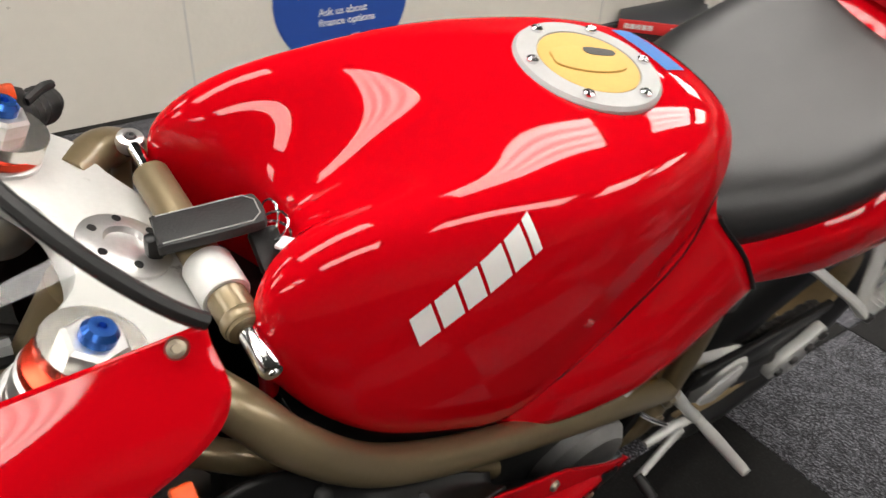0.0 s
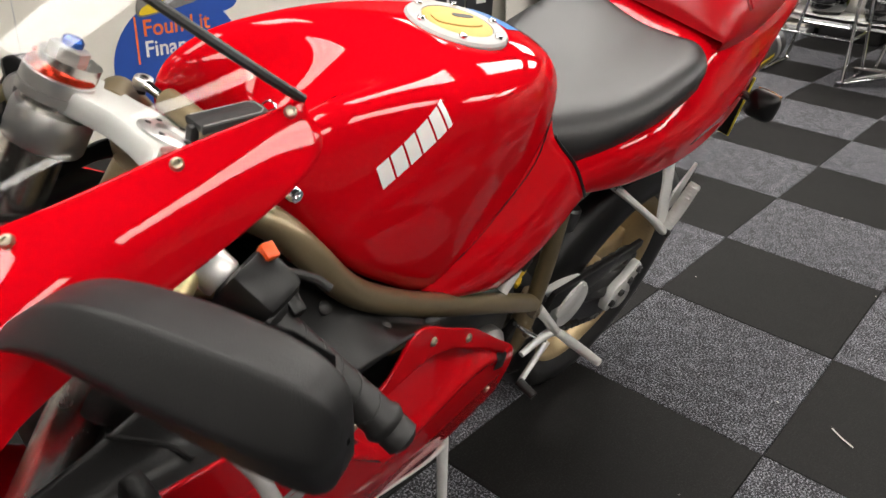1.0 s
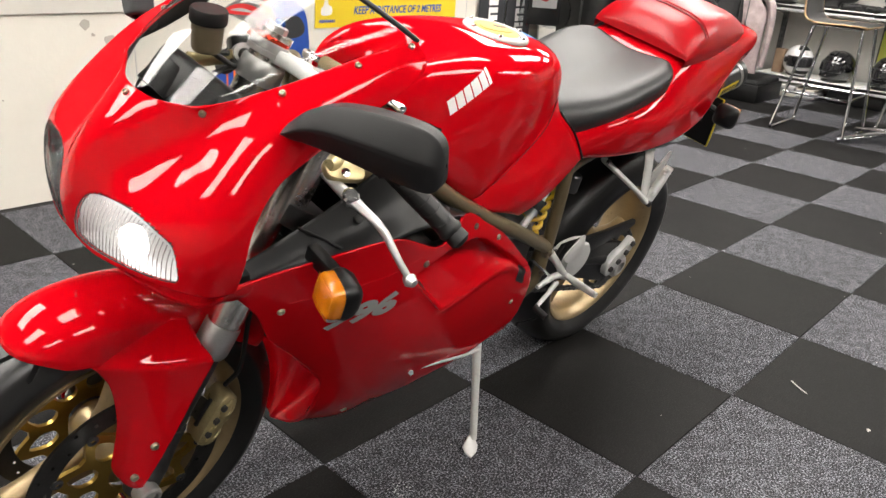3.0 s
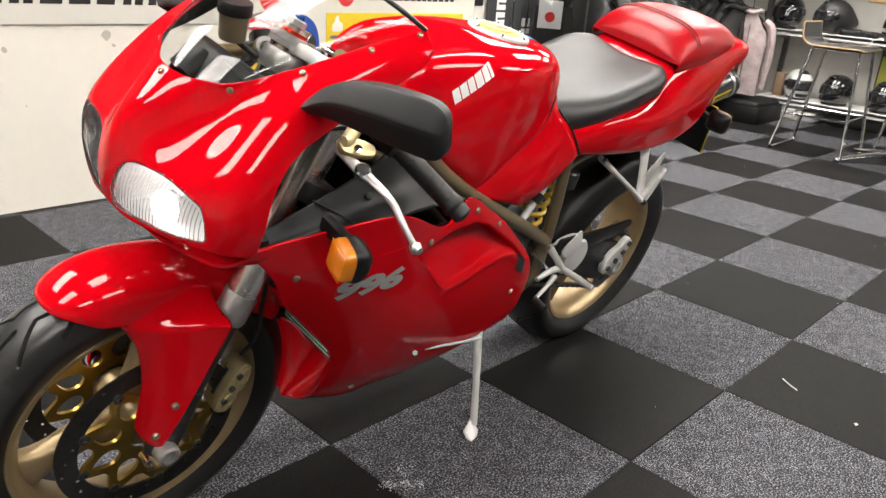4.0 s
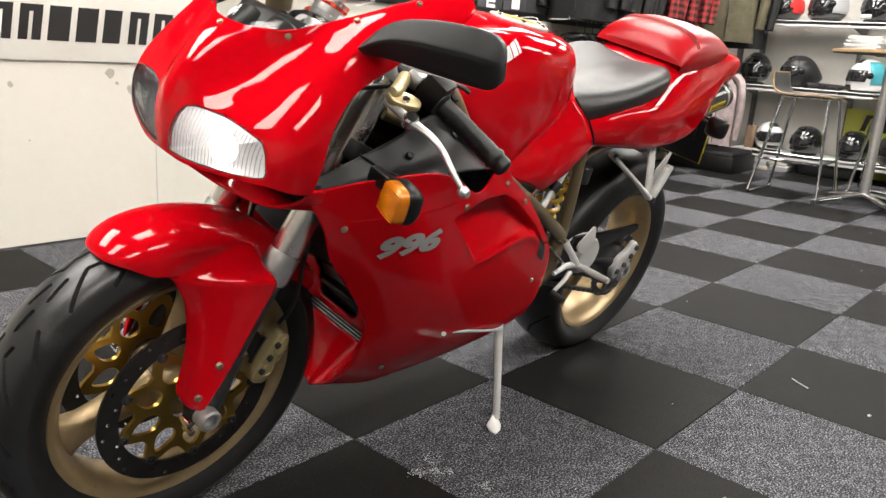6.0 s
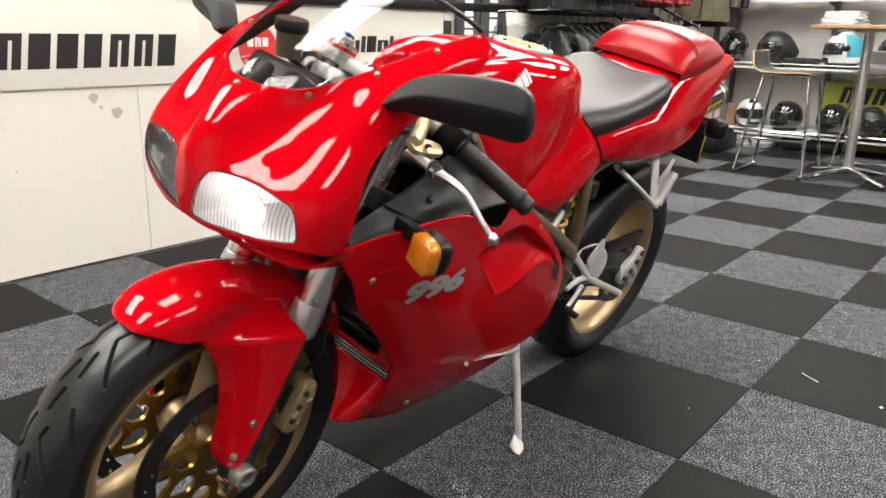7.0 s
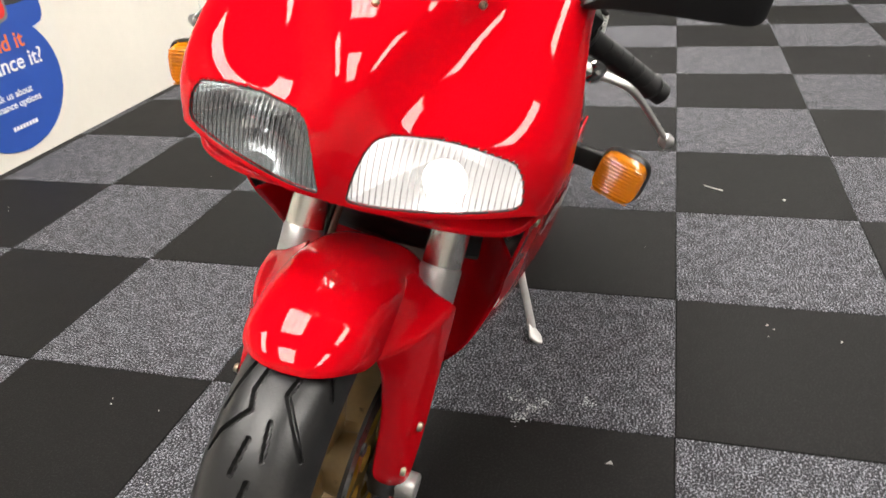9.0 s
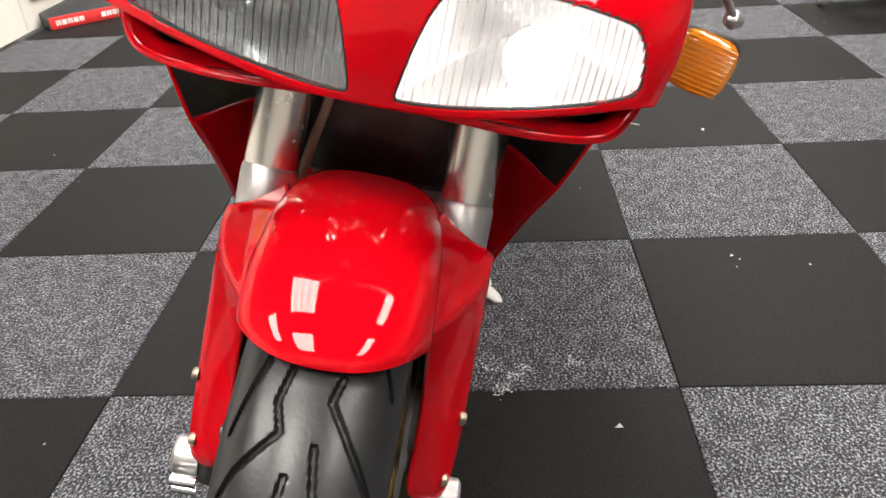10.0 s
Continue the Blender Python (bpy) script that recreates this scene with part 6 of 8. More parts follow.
part("seam", tube(laid([(x, -0.118 - 0.10 * x * x) for x in np.linspace(-0.128, 0.128, 15)], PAD_TREE, 0.0005), 0.0028, 8, 2), mat("dark_red_seam", (0.16, 0.004, 0.006), 0.5), pad)
part("seam", tube(laid([(x, -0.108 - 0.10 * x * x) for x in np.linspace(-0.128, 0.128, 15)], PAD_TREE, 0.0010), 0.0030, 8, 2), RED_VINYL, pad)
part("tail_light", net(sheet(half([[(-0.045, 0.372, 0.915), (0, 0.380, 0.917), (0.045, 0.372, 0.915)], [(-0.042, 0.368, 0.885), (0, 0.376, 0.883), (0.042, 0.368, 0.885)], [(-0.03, 0.352, 0.862), (0, 0.358, 0.860), (0.03, 0.352, 0.862)]]), 4, 4)), mat("red_lens", (0.45, 0.01, 0.01), 0.15, coat=0.5), bike, "red tail light lens")
LABEL_YEL = mat("yellow_label", (0.72, 0.55, 0.03), 0.4)
CAN = mat("dark_silencer", (0.030, 0.032, 0.034), 0.28, metal=0.3, vary=0.3, scale=40, coat=0.4)
for s in (1, -1):
    can = part("silencer", tube([(s * 0.050, -0.10, 0.745), (s * 0.055, 0.02, 0.770), (s * 0.060, 0.18, 0.806), (s * 0.062, 0.300, 0.832)], [0.034, 0.040, 0.042, 0.042], 28, 4), CAN, bike, "dark carbon silencer under the tail")
    ax = Vector((s * 0.004, 0.135, 0.030))
    part("end_cap", lathe([(0.042, -0.004), (0.0435, 0.0), (0.0425, 0.010), (0.033, 0.016), (0.020, 0.018), (0.020, -0.02)], (s * 0.062, 0.300, 0.832), ax, 32), STEEL_DARK, can)
    part("band", lathe([(0.0428, -0.006), (0.0434, -0.005), (0.0434, 0.005), (0.0428, 0.006)], (s * 0.0618, 0.283, 0.8285), ax, 32), ALLOY, can)
    bm = fine_quad([(-0.045, -0.011), (0.045, -0.011), (0.045, 0.011), (-0.045, 0.011)], 6)
    bm = moved(bm, Matrix(((0, 0, s, s * 0.20), (1, 0, 0, 0.215), (0.22, 1, 0, 0.812), (0, 0, 0, 1))))
    lab = part("label", drape(bm, tree_of(can), (-s, 0, 0), 0.0012), LABEL_YEL, can, "yellow label with black bars")
    for k in range(7):
        y = -0.036 + 0.012 * k
        bb = moved(fine_quad([(y, -0.006), (y + 0.008, -0.006), (y + 0.009, 0.006), (y + 0.001, 0.006)], 3), Matrix(((0, 0, s, s * 0.20), (1, 0, 0, 0.215), (0.22, 1, 0, 0.812), (0, 0, 0, 1))))
        part("bar", drape(bb, tree_of(can), (-s, 0, 0), 0.0022), BLACK_PRINT, lab)
pb = part("plate_bracket", net(sheet(half([[(-0.04, 0.15, 0.785), (0.04, 0.15, 0.785)], [(-0.045, 0.215, 0.772), (0.045, 0.215, 0.772)], [(-0.05, 0.256, 0.730), (0.05, 0.256, 0.730)], [(-0.05, 0.268, 0.68), (0.05, 0.268, 0.68)]]), 5, 4)), BLACK_PLASTIC, bike, "black number plate bracket")
thick(pb, 0.004, 0)
part("plate_backing", box((0, 0.2715, 0.690), (0.176, 0.004, 0.150), 0.002, Matrix.Rotation(radians(8), 3, "X")), BLACK_PLASTIC, pb)
part("number_plate", box((0, 0.2755, 0.690), (0.182, 0.003, 0.154), 0.001, Matrix.Rotation(radians(8), 3, "X")), LABEL_YEL, pb, "yellow rear number plate")
part("under_tray", net(sheet(half([[(-0.10, -0.40, 0.715), (0, -0.40, 0.70), (0.10, -0.40, 0.715)], [(-0.11, -0.1, 0.735), (0, -0.1, 0.715), (0.11, -0.1, 0.735)], [(-0.07, 0.15, 0.785), (0, 0.15, 0.765), (0.07, 0.15, 0.785)]]), 5, 4)), BLACK_PLASTIC, bike, "black under-seat tray")

# ---- swingarm, hugger, shock, pegs, stand ----
arm = part("swingarm", tube([(0.070, -0.505, 0.405), (0.076, -0.40, 0.395), (0.080, -0.27, 0.375), (0.082, -0.15, 0.350), (0.080, -0.062, 0.312)], [0.040, 0.040, 0.038, 0.042, 0.050], 20, 5, flat=0.6), BLACK_PLASTIC, bike, "black single-sided swingarm", 60)
part("swingarm", tube([(0.02, -0.50, 0.405), (0.0, -0.42, 0.42), (0.06, -0.34, 0.40)], [0.05, 0.05, 0.04], 16, 4), BLACK_PLASTIC, arm)
part("chain_guard", plate([(-0.42, 0.430), (-0.40, 0.472), (-0.20, 0.462), (-0.06, 0.462), (-0.055, 0.446), (-0.10, 0.430), (-0.25, 0.415)], 0.012, Matrix(((0, 0, 1, 0.112), (1, 0, 0, 0), (0, 1, 0, 0), (0, 0, 0, 1))), 0.002), BLACK_PLASTIC, arm, "black chain guard")
hubm = Matrix(((0, 0, 1, 0.118), (1, 0, 0, -0.092), (0, 1, 0, 0.356), (0, 0, 0, 1))) @ Matrix.Rotation(radians(42), 4, "Z")
part("swingarm_side", plate([tuple(p) for p in smooth_loop([(-0.50, 0.445), (-0.38, 0.440), (-0.24, 0.425), (-0.12, 0.400), (-0.03, 0.365), (-0.015, 0.310), (-0.05, 0.268), (-0.13, 0.272), (-0.24, 0.315), (-0.36, 0.345), (-0.50, 0.360)], 4)], 0.016, Matrix(((0, 0, 1, 0.1), (1, 0, 0, 0), (0, 1, 0, 0), (0, 0, 0, 1))), 0.004), BLACK_PLASTIC, arm)
hc = part("hub_clamp", plate([tuple(p) for p in smooth_loop([(-0.060, -0.022), (-0.02, -0.030), (0.03, -0.028), (0.062, -0.020), (0.066, 0.006), (0.055, 0.022), (0.02, 0.020), (-0.01, 0.030), (-0.045, 0.024), (-0.064, 0.004)], 4)], 0.020, hubm, 0.004), SILVER_PAINT, arm, "bright cast hub clamp")
for u, v in ((-0.045, 0.0), (-0.012, -0.006), (0.022, -0.004), (0.052, 0.002)):
    part("clamp_bolt", moved(lathe([(0.0085, 0.0), (0.0085, 0.008), (0.005, 0.009), (0.0045, 0.005), (0, 0.005)], (u, v, 0.019), (0, 0, 1), 14), hubm), STEEL_DARK, hc)
part("hub_nut", lathe([(0.034, 0), (0.034, 0.012), (0.026, 0.018), (0.018, 0.018), (0.018, 0.006)], (0.120, AXLE_R[1], AXLE_R[2]), (1, 0, 0), 24), ALLOY, hc)
part("sprocket_cover", lathe([(0.058, -0.02), (0.060, 0.0), (0.058, 0.018), (0.048, 0.030), (0.0, 0.034)], (0.100, -0.315, 0.405), (1, 0, 0), 36), SILVER_PAINT, arm, "grey round casing cover")
hug_rows = []
for deg in (68, 55, 40, 25, 10, -5):
    a = radians(deg)
    hug_rows.append([(x, AXLE_R[1] - r * math.sin(a), AXLE_R[2] + r * math.cos(a)) for x, r in ((0.0, 0.342), (0.045, 0.340), (0.080, 0.328), (0.100, 0.300), (0.104, 0.262))])
thick(part("rear_hugger", net(mirrored(sheet(half(hug_rows), 5, 5))), BLACK_PLASTIC, bike, "glossy black rear tyre hugger", 60), 0.003, 0)
helix = [(0.035 + 0.030 * math.cos(a), -0.455 + 0.030 * math.sin(a) + 0.02 * (a / 40), 0.475 + 0.19 * a / (2 * math.pi * 7)) for a in np.linspace(0, 2 * math.pi * 7, 120)]
sh = part("shock_absorber", tube([(0.035, -0.46, 0.44), (0.035, -0.44, 0.70)], 0.016, 16, smooth=False), ALLOY, bike, "rear shock absorber with a yellow spring")
part("spring", tube(helix, 0.0062, 8, 1, smooth=False), YELLOW, sh, "yellow coil spring")
part("brake_reservoir", lathe([(0.014, 0), (0.016, 0.004), (0.016, 0.04), (0.012, 0.045)], (0.10, -0.43, 0.62), (0, 0, 1), 18), STEEL_DARK, bike)

for s in (1, -1):
    X = lambda p: (s * p[0], p[1], p[2])
    # passenger rest: two struts, a folded ribbed peg, a toe plate
    pr = part("passenger_peg_bracket", tube([X((0.113, -0.350, 0.694)), X((0.140, -0.305, 0.662)), X((0.170, -0.245, 0.620)), X((0.186, -0.215, 0.596))], [0.016, 0.013, 0.013, 0.018], 12, 4, flat=0.5), SILVER_PAINT, bike, "pale silver passenger footrest bracket")
    part("strut", tube([X((0.130, -0.195, 0.735)), X((0.155, -0.205, 0.68)), X((0.182, -0.215, 0.606))], [0.015, 0.012, 0.013], 12, 4, flat=0.5), SILVER_PAINT, pr)
    pa, pb2 = np.array((0.192, -0.208, 0.600)), np.array((0.196, -0.176, 0.688))
    part("footpeg", tube([X(p) for p in (pa, pa * 0.5 + pb2 * 0.5, pb2)], [0.011, 0.012, 0.010], 14, 4), SILVER_PAINT, pr)
    for k in range(11):
        c = pa + (pb2 - pa) * (0.15 + 0.078 * k)
        part("peg_rib", lathe([(0.0112, -0.0016), (0.0124, 0), (0.0112, 0.0016)], X(c), Vector(X(pb2)) - Vector(X(pa)), 12), SILVER_PAINT, pr)
    part("toe_plate", plate([(-0.20, 0.620), (-0.172, 0.628), (-0.150, 0.712), (-0.158, 0.716), (-0.205, 0.668)], 0.004, Matrix(((0, 0, s, s * 0.172), (1, 0, 0, 0), (0, 1, 0, 0), (0, 0, 0, 1)))), SILVER_PAINT, pr)
    part("bolt", lathe([(0.0075, 0), (0.0075, 0.006), (0.004, 0.007), (0.004, 0.004), (0, 0.004)], X((0.122, -0.350, 0.694)), (s, 0, 0), 12), STEEL_DARK, pr)
    part("bolt", lathe([(0.0075, 0), (0.0075, 0.008), (0.004, 0.009), (0.004, 0.005), (0, 0.005)], X((0.196, -0.212, 0.592)), (s, 0, 0), 12), STEEL_DARK, pr)
    # rider's rest
    fr = part("footrest_bracket", tube([X((0.125, -0.462, 0.470)), X((0.140, -0.440, 0.445)), X((0.150, -0.412, 0.412)), X((0.146, -0.395, 0.395))], [0.011, 0.009, 0.010, 0.010], 12, 4), SILVER_PAINT, bike, "pale silver rider footrest bracket")
    part("footrest_arm", tube([X((0.146, -0.50, 0.395)), X((0.148, -0.45, 0.410)), X((0.148, -0.405, 0.405))], [0.006, 0.008, 0.009], 12, 4), SILVER_PAINT, fr)
    qa, qb = np.array((0.148, -0.402, 0.404)), np.array((0.252, -0.411, 0.413))
    part("footpeg", tube([X(qa), X(qa * 0.6 + qb * 0.4), X(qa * 0.05 + qb * 0.95), X(qb)], [0.008, 0.0095, 0.008, 0.005], 14, 4), SILVER_PAINT, fr)
    part("heel_guard", plate([(-0.436, 0.462), (-0.420, 0.446), (-0.384, 0.434), (-0.352, 0.466), (-0.372, 0.512), (-0.384, 0.514), (-0.430, 0.476)], 0.004, Matrix(((0, 0, s, s * 0.148), (1, 0, 0, 0), (0, 1, 0, 0), (0, 0, 0, 1))), 0.001), SILVER_PAINT, fr, "pale heel guard plate")
    lv = part("shift_lever" if s > 0 else "brake_pedal", tube([X((0.150, -0.425, 0.388)), X((0.158, -0.46, 0.372)), X((0.168, -0.505, 0.362)), X((0.172, -0.52, 0.356))], [0.008, 0.006, 0.0055, 0.006], 12, 4), SILVER_PAINT, bike, "pale silver foot lever with a black rubber tip")
    part("rubber_tip", tube([X((0.168, -0.518, 0.358)), X((0.205, -0.518, 0.352))], 0.0085, 12, smooth=False), GRIP_RUBBER, lv)
    part("linkage_rod", tube([X((0.150, -0.43, 0.392)), X((0.135, -0.50, 0.445)), X((0.125, -0.53, 0.47))], 0.004, 8), CHROME, lv)

st = part("side_stand", tube([(0.128, -0.655, 0.285), (0.150, -0.663, 0.245), (0.195, -0.683, 0.160), (0.236, -0.702, 0.078)], [0.013, 0.010, 0.0085, 0.009], 14, 5), SILVER_PAINT, bike, "pale silver side stand resting on the floor")
part("stand_foot", net(sheet(half([[(0.222, -0.700, 0.086), (0.236, -0.698, 0.076), (0.250, -0.700, 0.068)], [(0.228, -0.715, 0.084), (0.244, -0.717, 0.076), (0.262, -0.716, 0.066)], [(0.236, -0.736, 0.070), (0.252, -0.742, 0.068), (0.268, -0.738, 0.0655)]]), 5, 5)), SILVER_PAINT, st)
thick(bpy.data.objects["stand_foot"], 0.006, 0)
part("stand_tang", tube([(0.150, -0.670, 0.278), (0.163, -0.74, 0.300), (0.172, -0.86, 0.336), (0.174, -0.925, 0.352), (0.184, -0.94, 0.358)], [0.005, 0.0030, 0.0028, 0.0032, 0.005], 10, 5), SILVER_PAINT, st)
part("stand_spring", tube([(0.132, -0.645, 0.295), (0.160, -0.670, 0.215)], 0.006, 10, smooth=False), CHROME, st)

# ---- wall signs ----
def on_wall(y, z, lift=0.0, turn=0.0):
    """Flat shapes for the west wall: u runs along +y, v up, w out of the wall."""
    return Matrix(((0, 0, 1, X_WALL + lift), (1, 0, 0, y), (0, 1, 0, z), (0, 0, 0, 1))) @ Matrix.Rotation(radians(turn), 4, "Z")


def rect(u0, v0, u1, v1, slant=0.0):
    return [(u0, v0), (u1, v0), (u1 + slant, v1), (u0 + slant, v1)]


def disc(r, n=40, ry=None, at=(0, 0)):
    return [(at[0] + r * math.cos(a), at[1] + (ry or r) * math.sin(a)) for a in np.linspace(0, 2 * math.pi, n, endpoint=False)]


def letter_blocks(spec, slant=0.0, depth=0.0015, m=None):
    """Plain block shapes for a maker's lettering: (left, width, height, slot) each; a slot leaves a narrow gap in the middle."""
    bm = None
    for u, w, h, slot in spec:
        if slot:
            g = w * 0.09
            bm = plate(rect(u, 0, u + w / 2 - g, h, slant * h), depth, m, bm=bm)
            bm = plate(rect(u + w / 2 + g, 0, u + w, h, slant * h), depth, m, bm=bm)
            bm = plate(rect(u + w / 2 - g + slant * h * 0.8, h * 0.8, u + w / 2 + g + slant * h * 0.8, h, slant * h * 0.2), depth, m, bm=bm)
        else:
            bm = plate(rect(u, 0, u + w, h, slant * h), depth, m, bm=bm)
    return bm


def letters(spec, slant, depth, m, material, parent, label=""):
    for one in spec:
        part("letter_block", letter_blocks([one], slant, depth, m), material, parent, label)


GREY_SCUFF = mat("bare_plaster", (0.42, 0.39, 0.34), 0.9, vary=0.12, scale=40, bump=0.0005, bscale=300)
PALE_GREY = mat("pale_grey_print", (0.45, 0.46, 0.47), 0.6, vary=0.05)
BANNER = mat("dark_grey_banner", (0.035, 0.036, 0.04), 0.5, vary=0.12, scale=8)

# white tyre maker's board
tyre_board = thing("sign_board", "long white sign board with bold black slanted lettering blocks", "sign")
part("board", box((X_WALL + 0.006, -0.99, 0.91), (0.012, 1.82, 0.36), 0.002), BOARD, tyre_board)
spec = [(0.107 * i, 0.082 if i not in (2, 7) else (0.036 if i == 2 else 0.072), 0.132, i in (0, 1, 3, 4, 8, 9)) for i in range(11)]
letters(spec, 0.16, 0.002, on_wall(-1.37, 0.806, 0.0121), BLACK_PRINT, tyre_board, "black slanted letter blocks")

# joints of the wall panels, scuffs where tape has torn the paint
for y in (-0.395, 1.64):
    tagged(part("panel_joint", box((X_WALL + 0.0008, y, 0.55), (0.0016, 0.003, 1.08), 0.0), PALE_GREY, None, "thin joint between painted wall panels", kind="structure"), category="trim")
rnd = random.Random(11)
for y, z, r in ((-0.588, 0.685, 0.022), (-0.498, 0.622, 0.026), (-0.975, 0.635, 0.012), (-0.56, 0.645, 0.008), (-0.30, 0.70, 0.004), (-0.15, 0.93, 0.004), (-0.92, 0.42, 0.004)):
    out = [(r * rnd.uniform(0.65, 1.2) * math.cos(a), r * rnd.uniform(0.65, 1.2) * math.sin(a)) for a in np.linspace(0, 2 * math.pi, 8, endpoint=False)]
    tagged(part("scuff", plate(out, 0.0008, on_wall(y, z, 0.0)), GREY_SCUFF, None, "bare patch torn in the cream wall paint", kind="structure"), category="scuff")

# round red spark plug maker's sticker
plug = thing("round_sticker", "round red sticker with white rays and a white bar", "sticker")
part("disc", plate(disc(0.112), 0.002, on_wall(0.245, 0.875, 0)), RED_SIGN, plug)
bm = None
for k in range(11):
    a = radians(200 + k * 14)
    bm = plate([(0.03 * math.cos(a), -0.015 + 0.03 * math.sin(a)), (0.103 * math.cos(a - 0.03), 0.103 * math.sin(a - 0.03)), (0.103 * math.cos(a + 0.03), 0.103 * math.sin(a + 0.03))], 0.001, on_wall(0.245, 0.872, 0.0021), bm=bm)
part("rays", bm, WHITE_DECAL, plug)
letters([(-0.062 + 0.044 * k, 0.034, 0.042, k == 1) for k in range(3)], 0.0, 0.001, on_wall(0.245, 0.883, 0.0022), WHITE_DECAL, plug, "white letter blocks")

# oil maker's sticker and word
oil = thing("oil_sticker", "blue and red oil sticker beside bold black lettering blocks", "sticker")
letters([(-0.072 + 0.029 * k, 0.023, 0.032, k == 1) for k in range(5)], 0, 0.0012, on_wall(0.652, 0.858, 0), BLUE_SIGN, oil, "blue letter blocks")
arc = [(0.055 * math.cos(a), 0.055 * math.sin(a)) for a in np.linspace(radians(200), radians(330), 14)] + [(0.02 + 0.036 * math.cos(a), 0.012 + 0.036 * math.sin(a)) for a in np.linspace(radians(330), radians(210), 12)]
part("arc", plate(arc, 0.0012, on_wall(0.655, 0.868, 0)), RED_SIGN, oil)
arc2 = [(0.05 * math.cos(a), 0.05 * math.sin(a)) for a in np.linspace(radians(50), radians(150), 12)] + [(0.034 * math.cos(a), 0.036 * math.sin(a)) for a in np.linspace(radians(150), radians(50), 12)]
part("arc", plate(arc2, 0.0012, on_wall(0.655, 0.885, 0)), BLUE_SIGN, oil)
widths = [0.075, 0.032, 0.032, 0.072, 0.085, 0.03, 0.072, 0.085, 0.075]
us = np.cumsum([0] + [w + 0.012 for w in widths])
letters([(us[k], widths[k], 0.088 if k in (0, 2, 3, 5) else 0.066, k in (4, 6, 7, 8)) for k in range(9)], 0.12, 0.0012, on_wall(0.80, 0.848, 0), BLACK_PRINT, oil, "black letter blocks")

# yellow distance banner
keep = thing("banner", "yellow banner asking to keep two metres apart", "banner")
part("sheet", box((X_WALL + 0.002, 1.035, 0.706), (0.004, 1.01, 0.152), 0.0), YELLOW_SIGN, keep)
part("lettering", moved(words("KEEP A DISTANCE OF 2 METRES", 0.054, 0.0006, 0.2, 0.0012), on_wall(1.095, 0.708, 0.0045) @ Matrix.Scale(0.84, 4, (1, 0, 0))), BLUE_SIGN, keep, "dark blue capital letters")
fig = smooth_loop([(-0.03, -0.03), (-0.034, 0.0), (-0.02, 0.012), (-0.012, 0.04), (0.006, 0.044), (0.012, 0.018), (0.03, 0.008), (0.034, -0.02), (0.015, -0.032)], 4)
part("emblem", plate([tuple(p) for p in fig], 0.001, on_wall(0.60, 0.722, 0.0042)), WHITE_DECAL, keep, "white rounded emblem")
letters([(-0.045 + 0.0125 * k, 0.009, 0.014, False) for k in range(8)], 0.1, 0.001, on_wall(0.60, 0.655, 0.0042), BLUE_SIGN, keep, "small blue letter blocks")

# small black sign
small = thing("small_sign", "small black sign with a red mark", "sign")
part("plate", box((X_WALL + 0.003, 1.675, 0.93), (0.006, 0.075, 0.20), 0.002), BLACK_PRINT, small)
part("mark", plate(rect(-0.02, -0.04, 0.02, 0.0, 0.008), 0.001, on_wall(1.675, 0.92, 0.0062)), RED_SIGN, small)

# two upright banners
for y0, turn, spec in ((1.855, 0.0, "M"), (2.115, 0.0, "R")):
    b = thing("upright_banner", "dark grey upright banner with white lettering blocks", "banner", group="upright banners")
    part("sheet", box((X_WALL + 0.02, y0, 0.78), (0.006, 0.245, 1.30), 0.001), BANNER, b)
    rnd = random.Random(spec)
    z = 0.36
    while z < 1.32:
        h = rnd.choice((0.06, 0.07, 0.09))
        if rnd.random() > 0.12:
            letters([(z, h * 0.85, 0.085, rnd.random() > 0.4)], 0.0, 0.001, on_wall(y0 + 0.05, 0.0, 0.0231, 90), WHITE_DECAL, b, "white letter block reading upward")
        z += h
lean = thing("leaning_board", "white board leaning at the wall", "board")
part("board", box((0, 0, 0.55), (0.012, 0.28, 1.1), 0.002), BOARD, lean)
lean.matrix_world = Matrix.Translation((X_WALL + 0.14, 2.40, 0)) @ Matrix.Rotation(radians(-6), 4, "Y")

# round blue finance sign with two helmets pictured on it
fin = thing("finance_sign", "round blue finance sign with two pictured helmets on top", "sign")
part("disc", plate(disc(0.288, 56, 0.262, (0, -0.03)), 0.004, on_wall(0.212, 0.335, 0)), BLUE_SIGN, fin)
for w in each_word(words("Found it", 0.088, 0.0006, 0, 0.001, "LEFT"), 0.0141):
    part("lettering", moved(w, on_wall(0.055, 0.455, 0.0046)), ORANGE_SIGN, fin, "orange letters")
for w in each_word(words("Finance it?", 0.088, 0.0006, 0, 0.001, "LEFT"), 0.0141):
    part("lettering", moved(w, on_wall(0.055, 0.375, 0.0046)), WHITE_DECAL, fin, "white letters")
part("bar", plate(rect(-0.004, -0.09, 0.004, 0.09), 0.001, on_wall(0.028, 0.415, 0.0042)), ORANGE_SIGN, fin, "orange upright bar")
for w in each_word(words("Ask us about", 0.04, 0.0005, 0, 0.0004, "LEFT"), 0.0064):
    part("lettering", moved(w, on_wall(0.105, 0.265, 0.0046)), WHITE_DECAL, fin)
for w in each_word(words("finance options", 0.04, 0.0005, 0, 0.0004, "LEFT"), 0.0064):
    part("lettering", moved(w, on_wall(0.105, 0.225, 0.0046)), WHITE_DECAL, fin)
letters([(-0.06 + 0.017 * k, 0.012, 0.016, False) for k in range(8)], 0, 0.0008, on_wall(0.22, 0.13, 0.0042), WHITE_DECAL, fin, "small white mark")
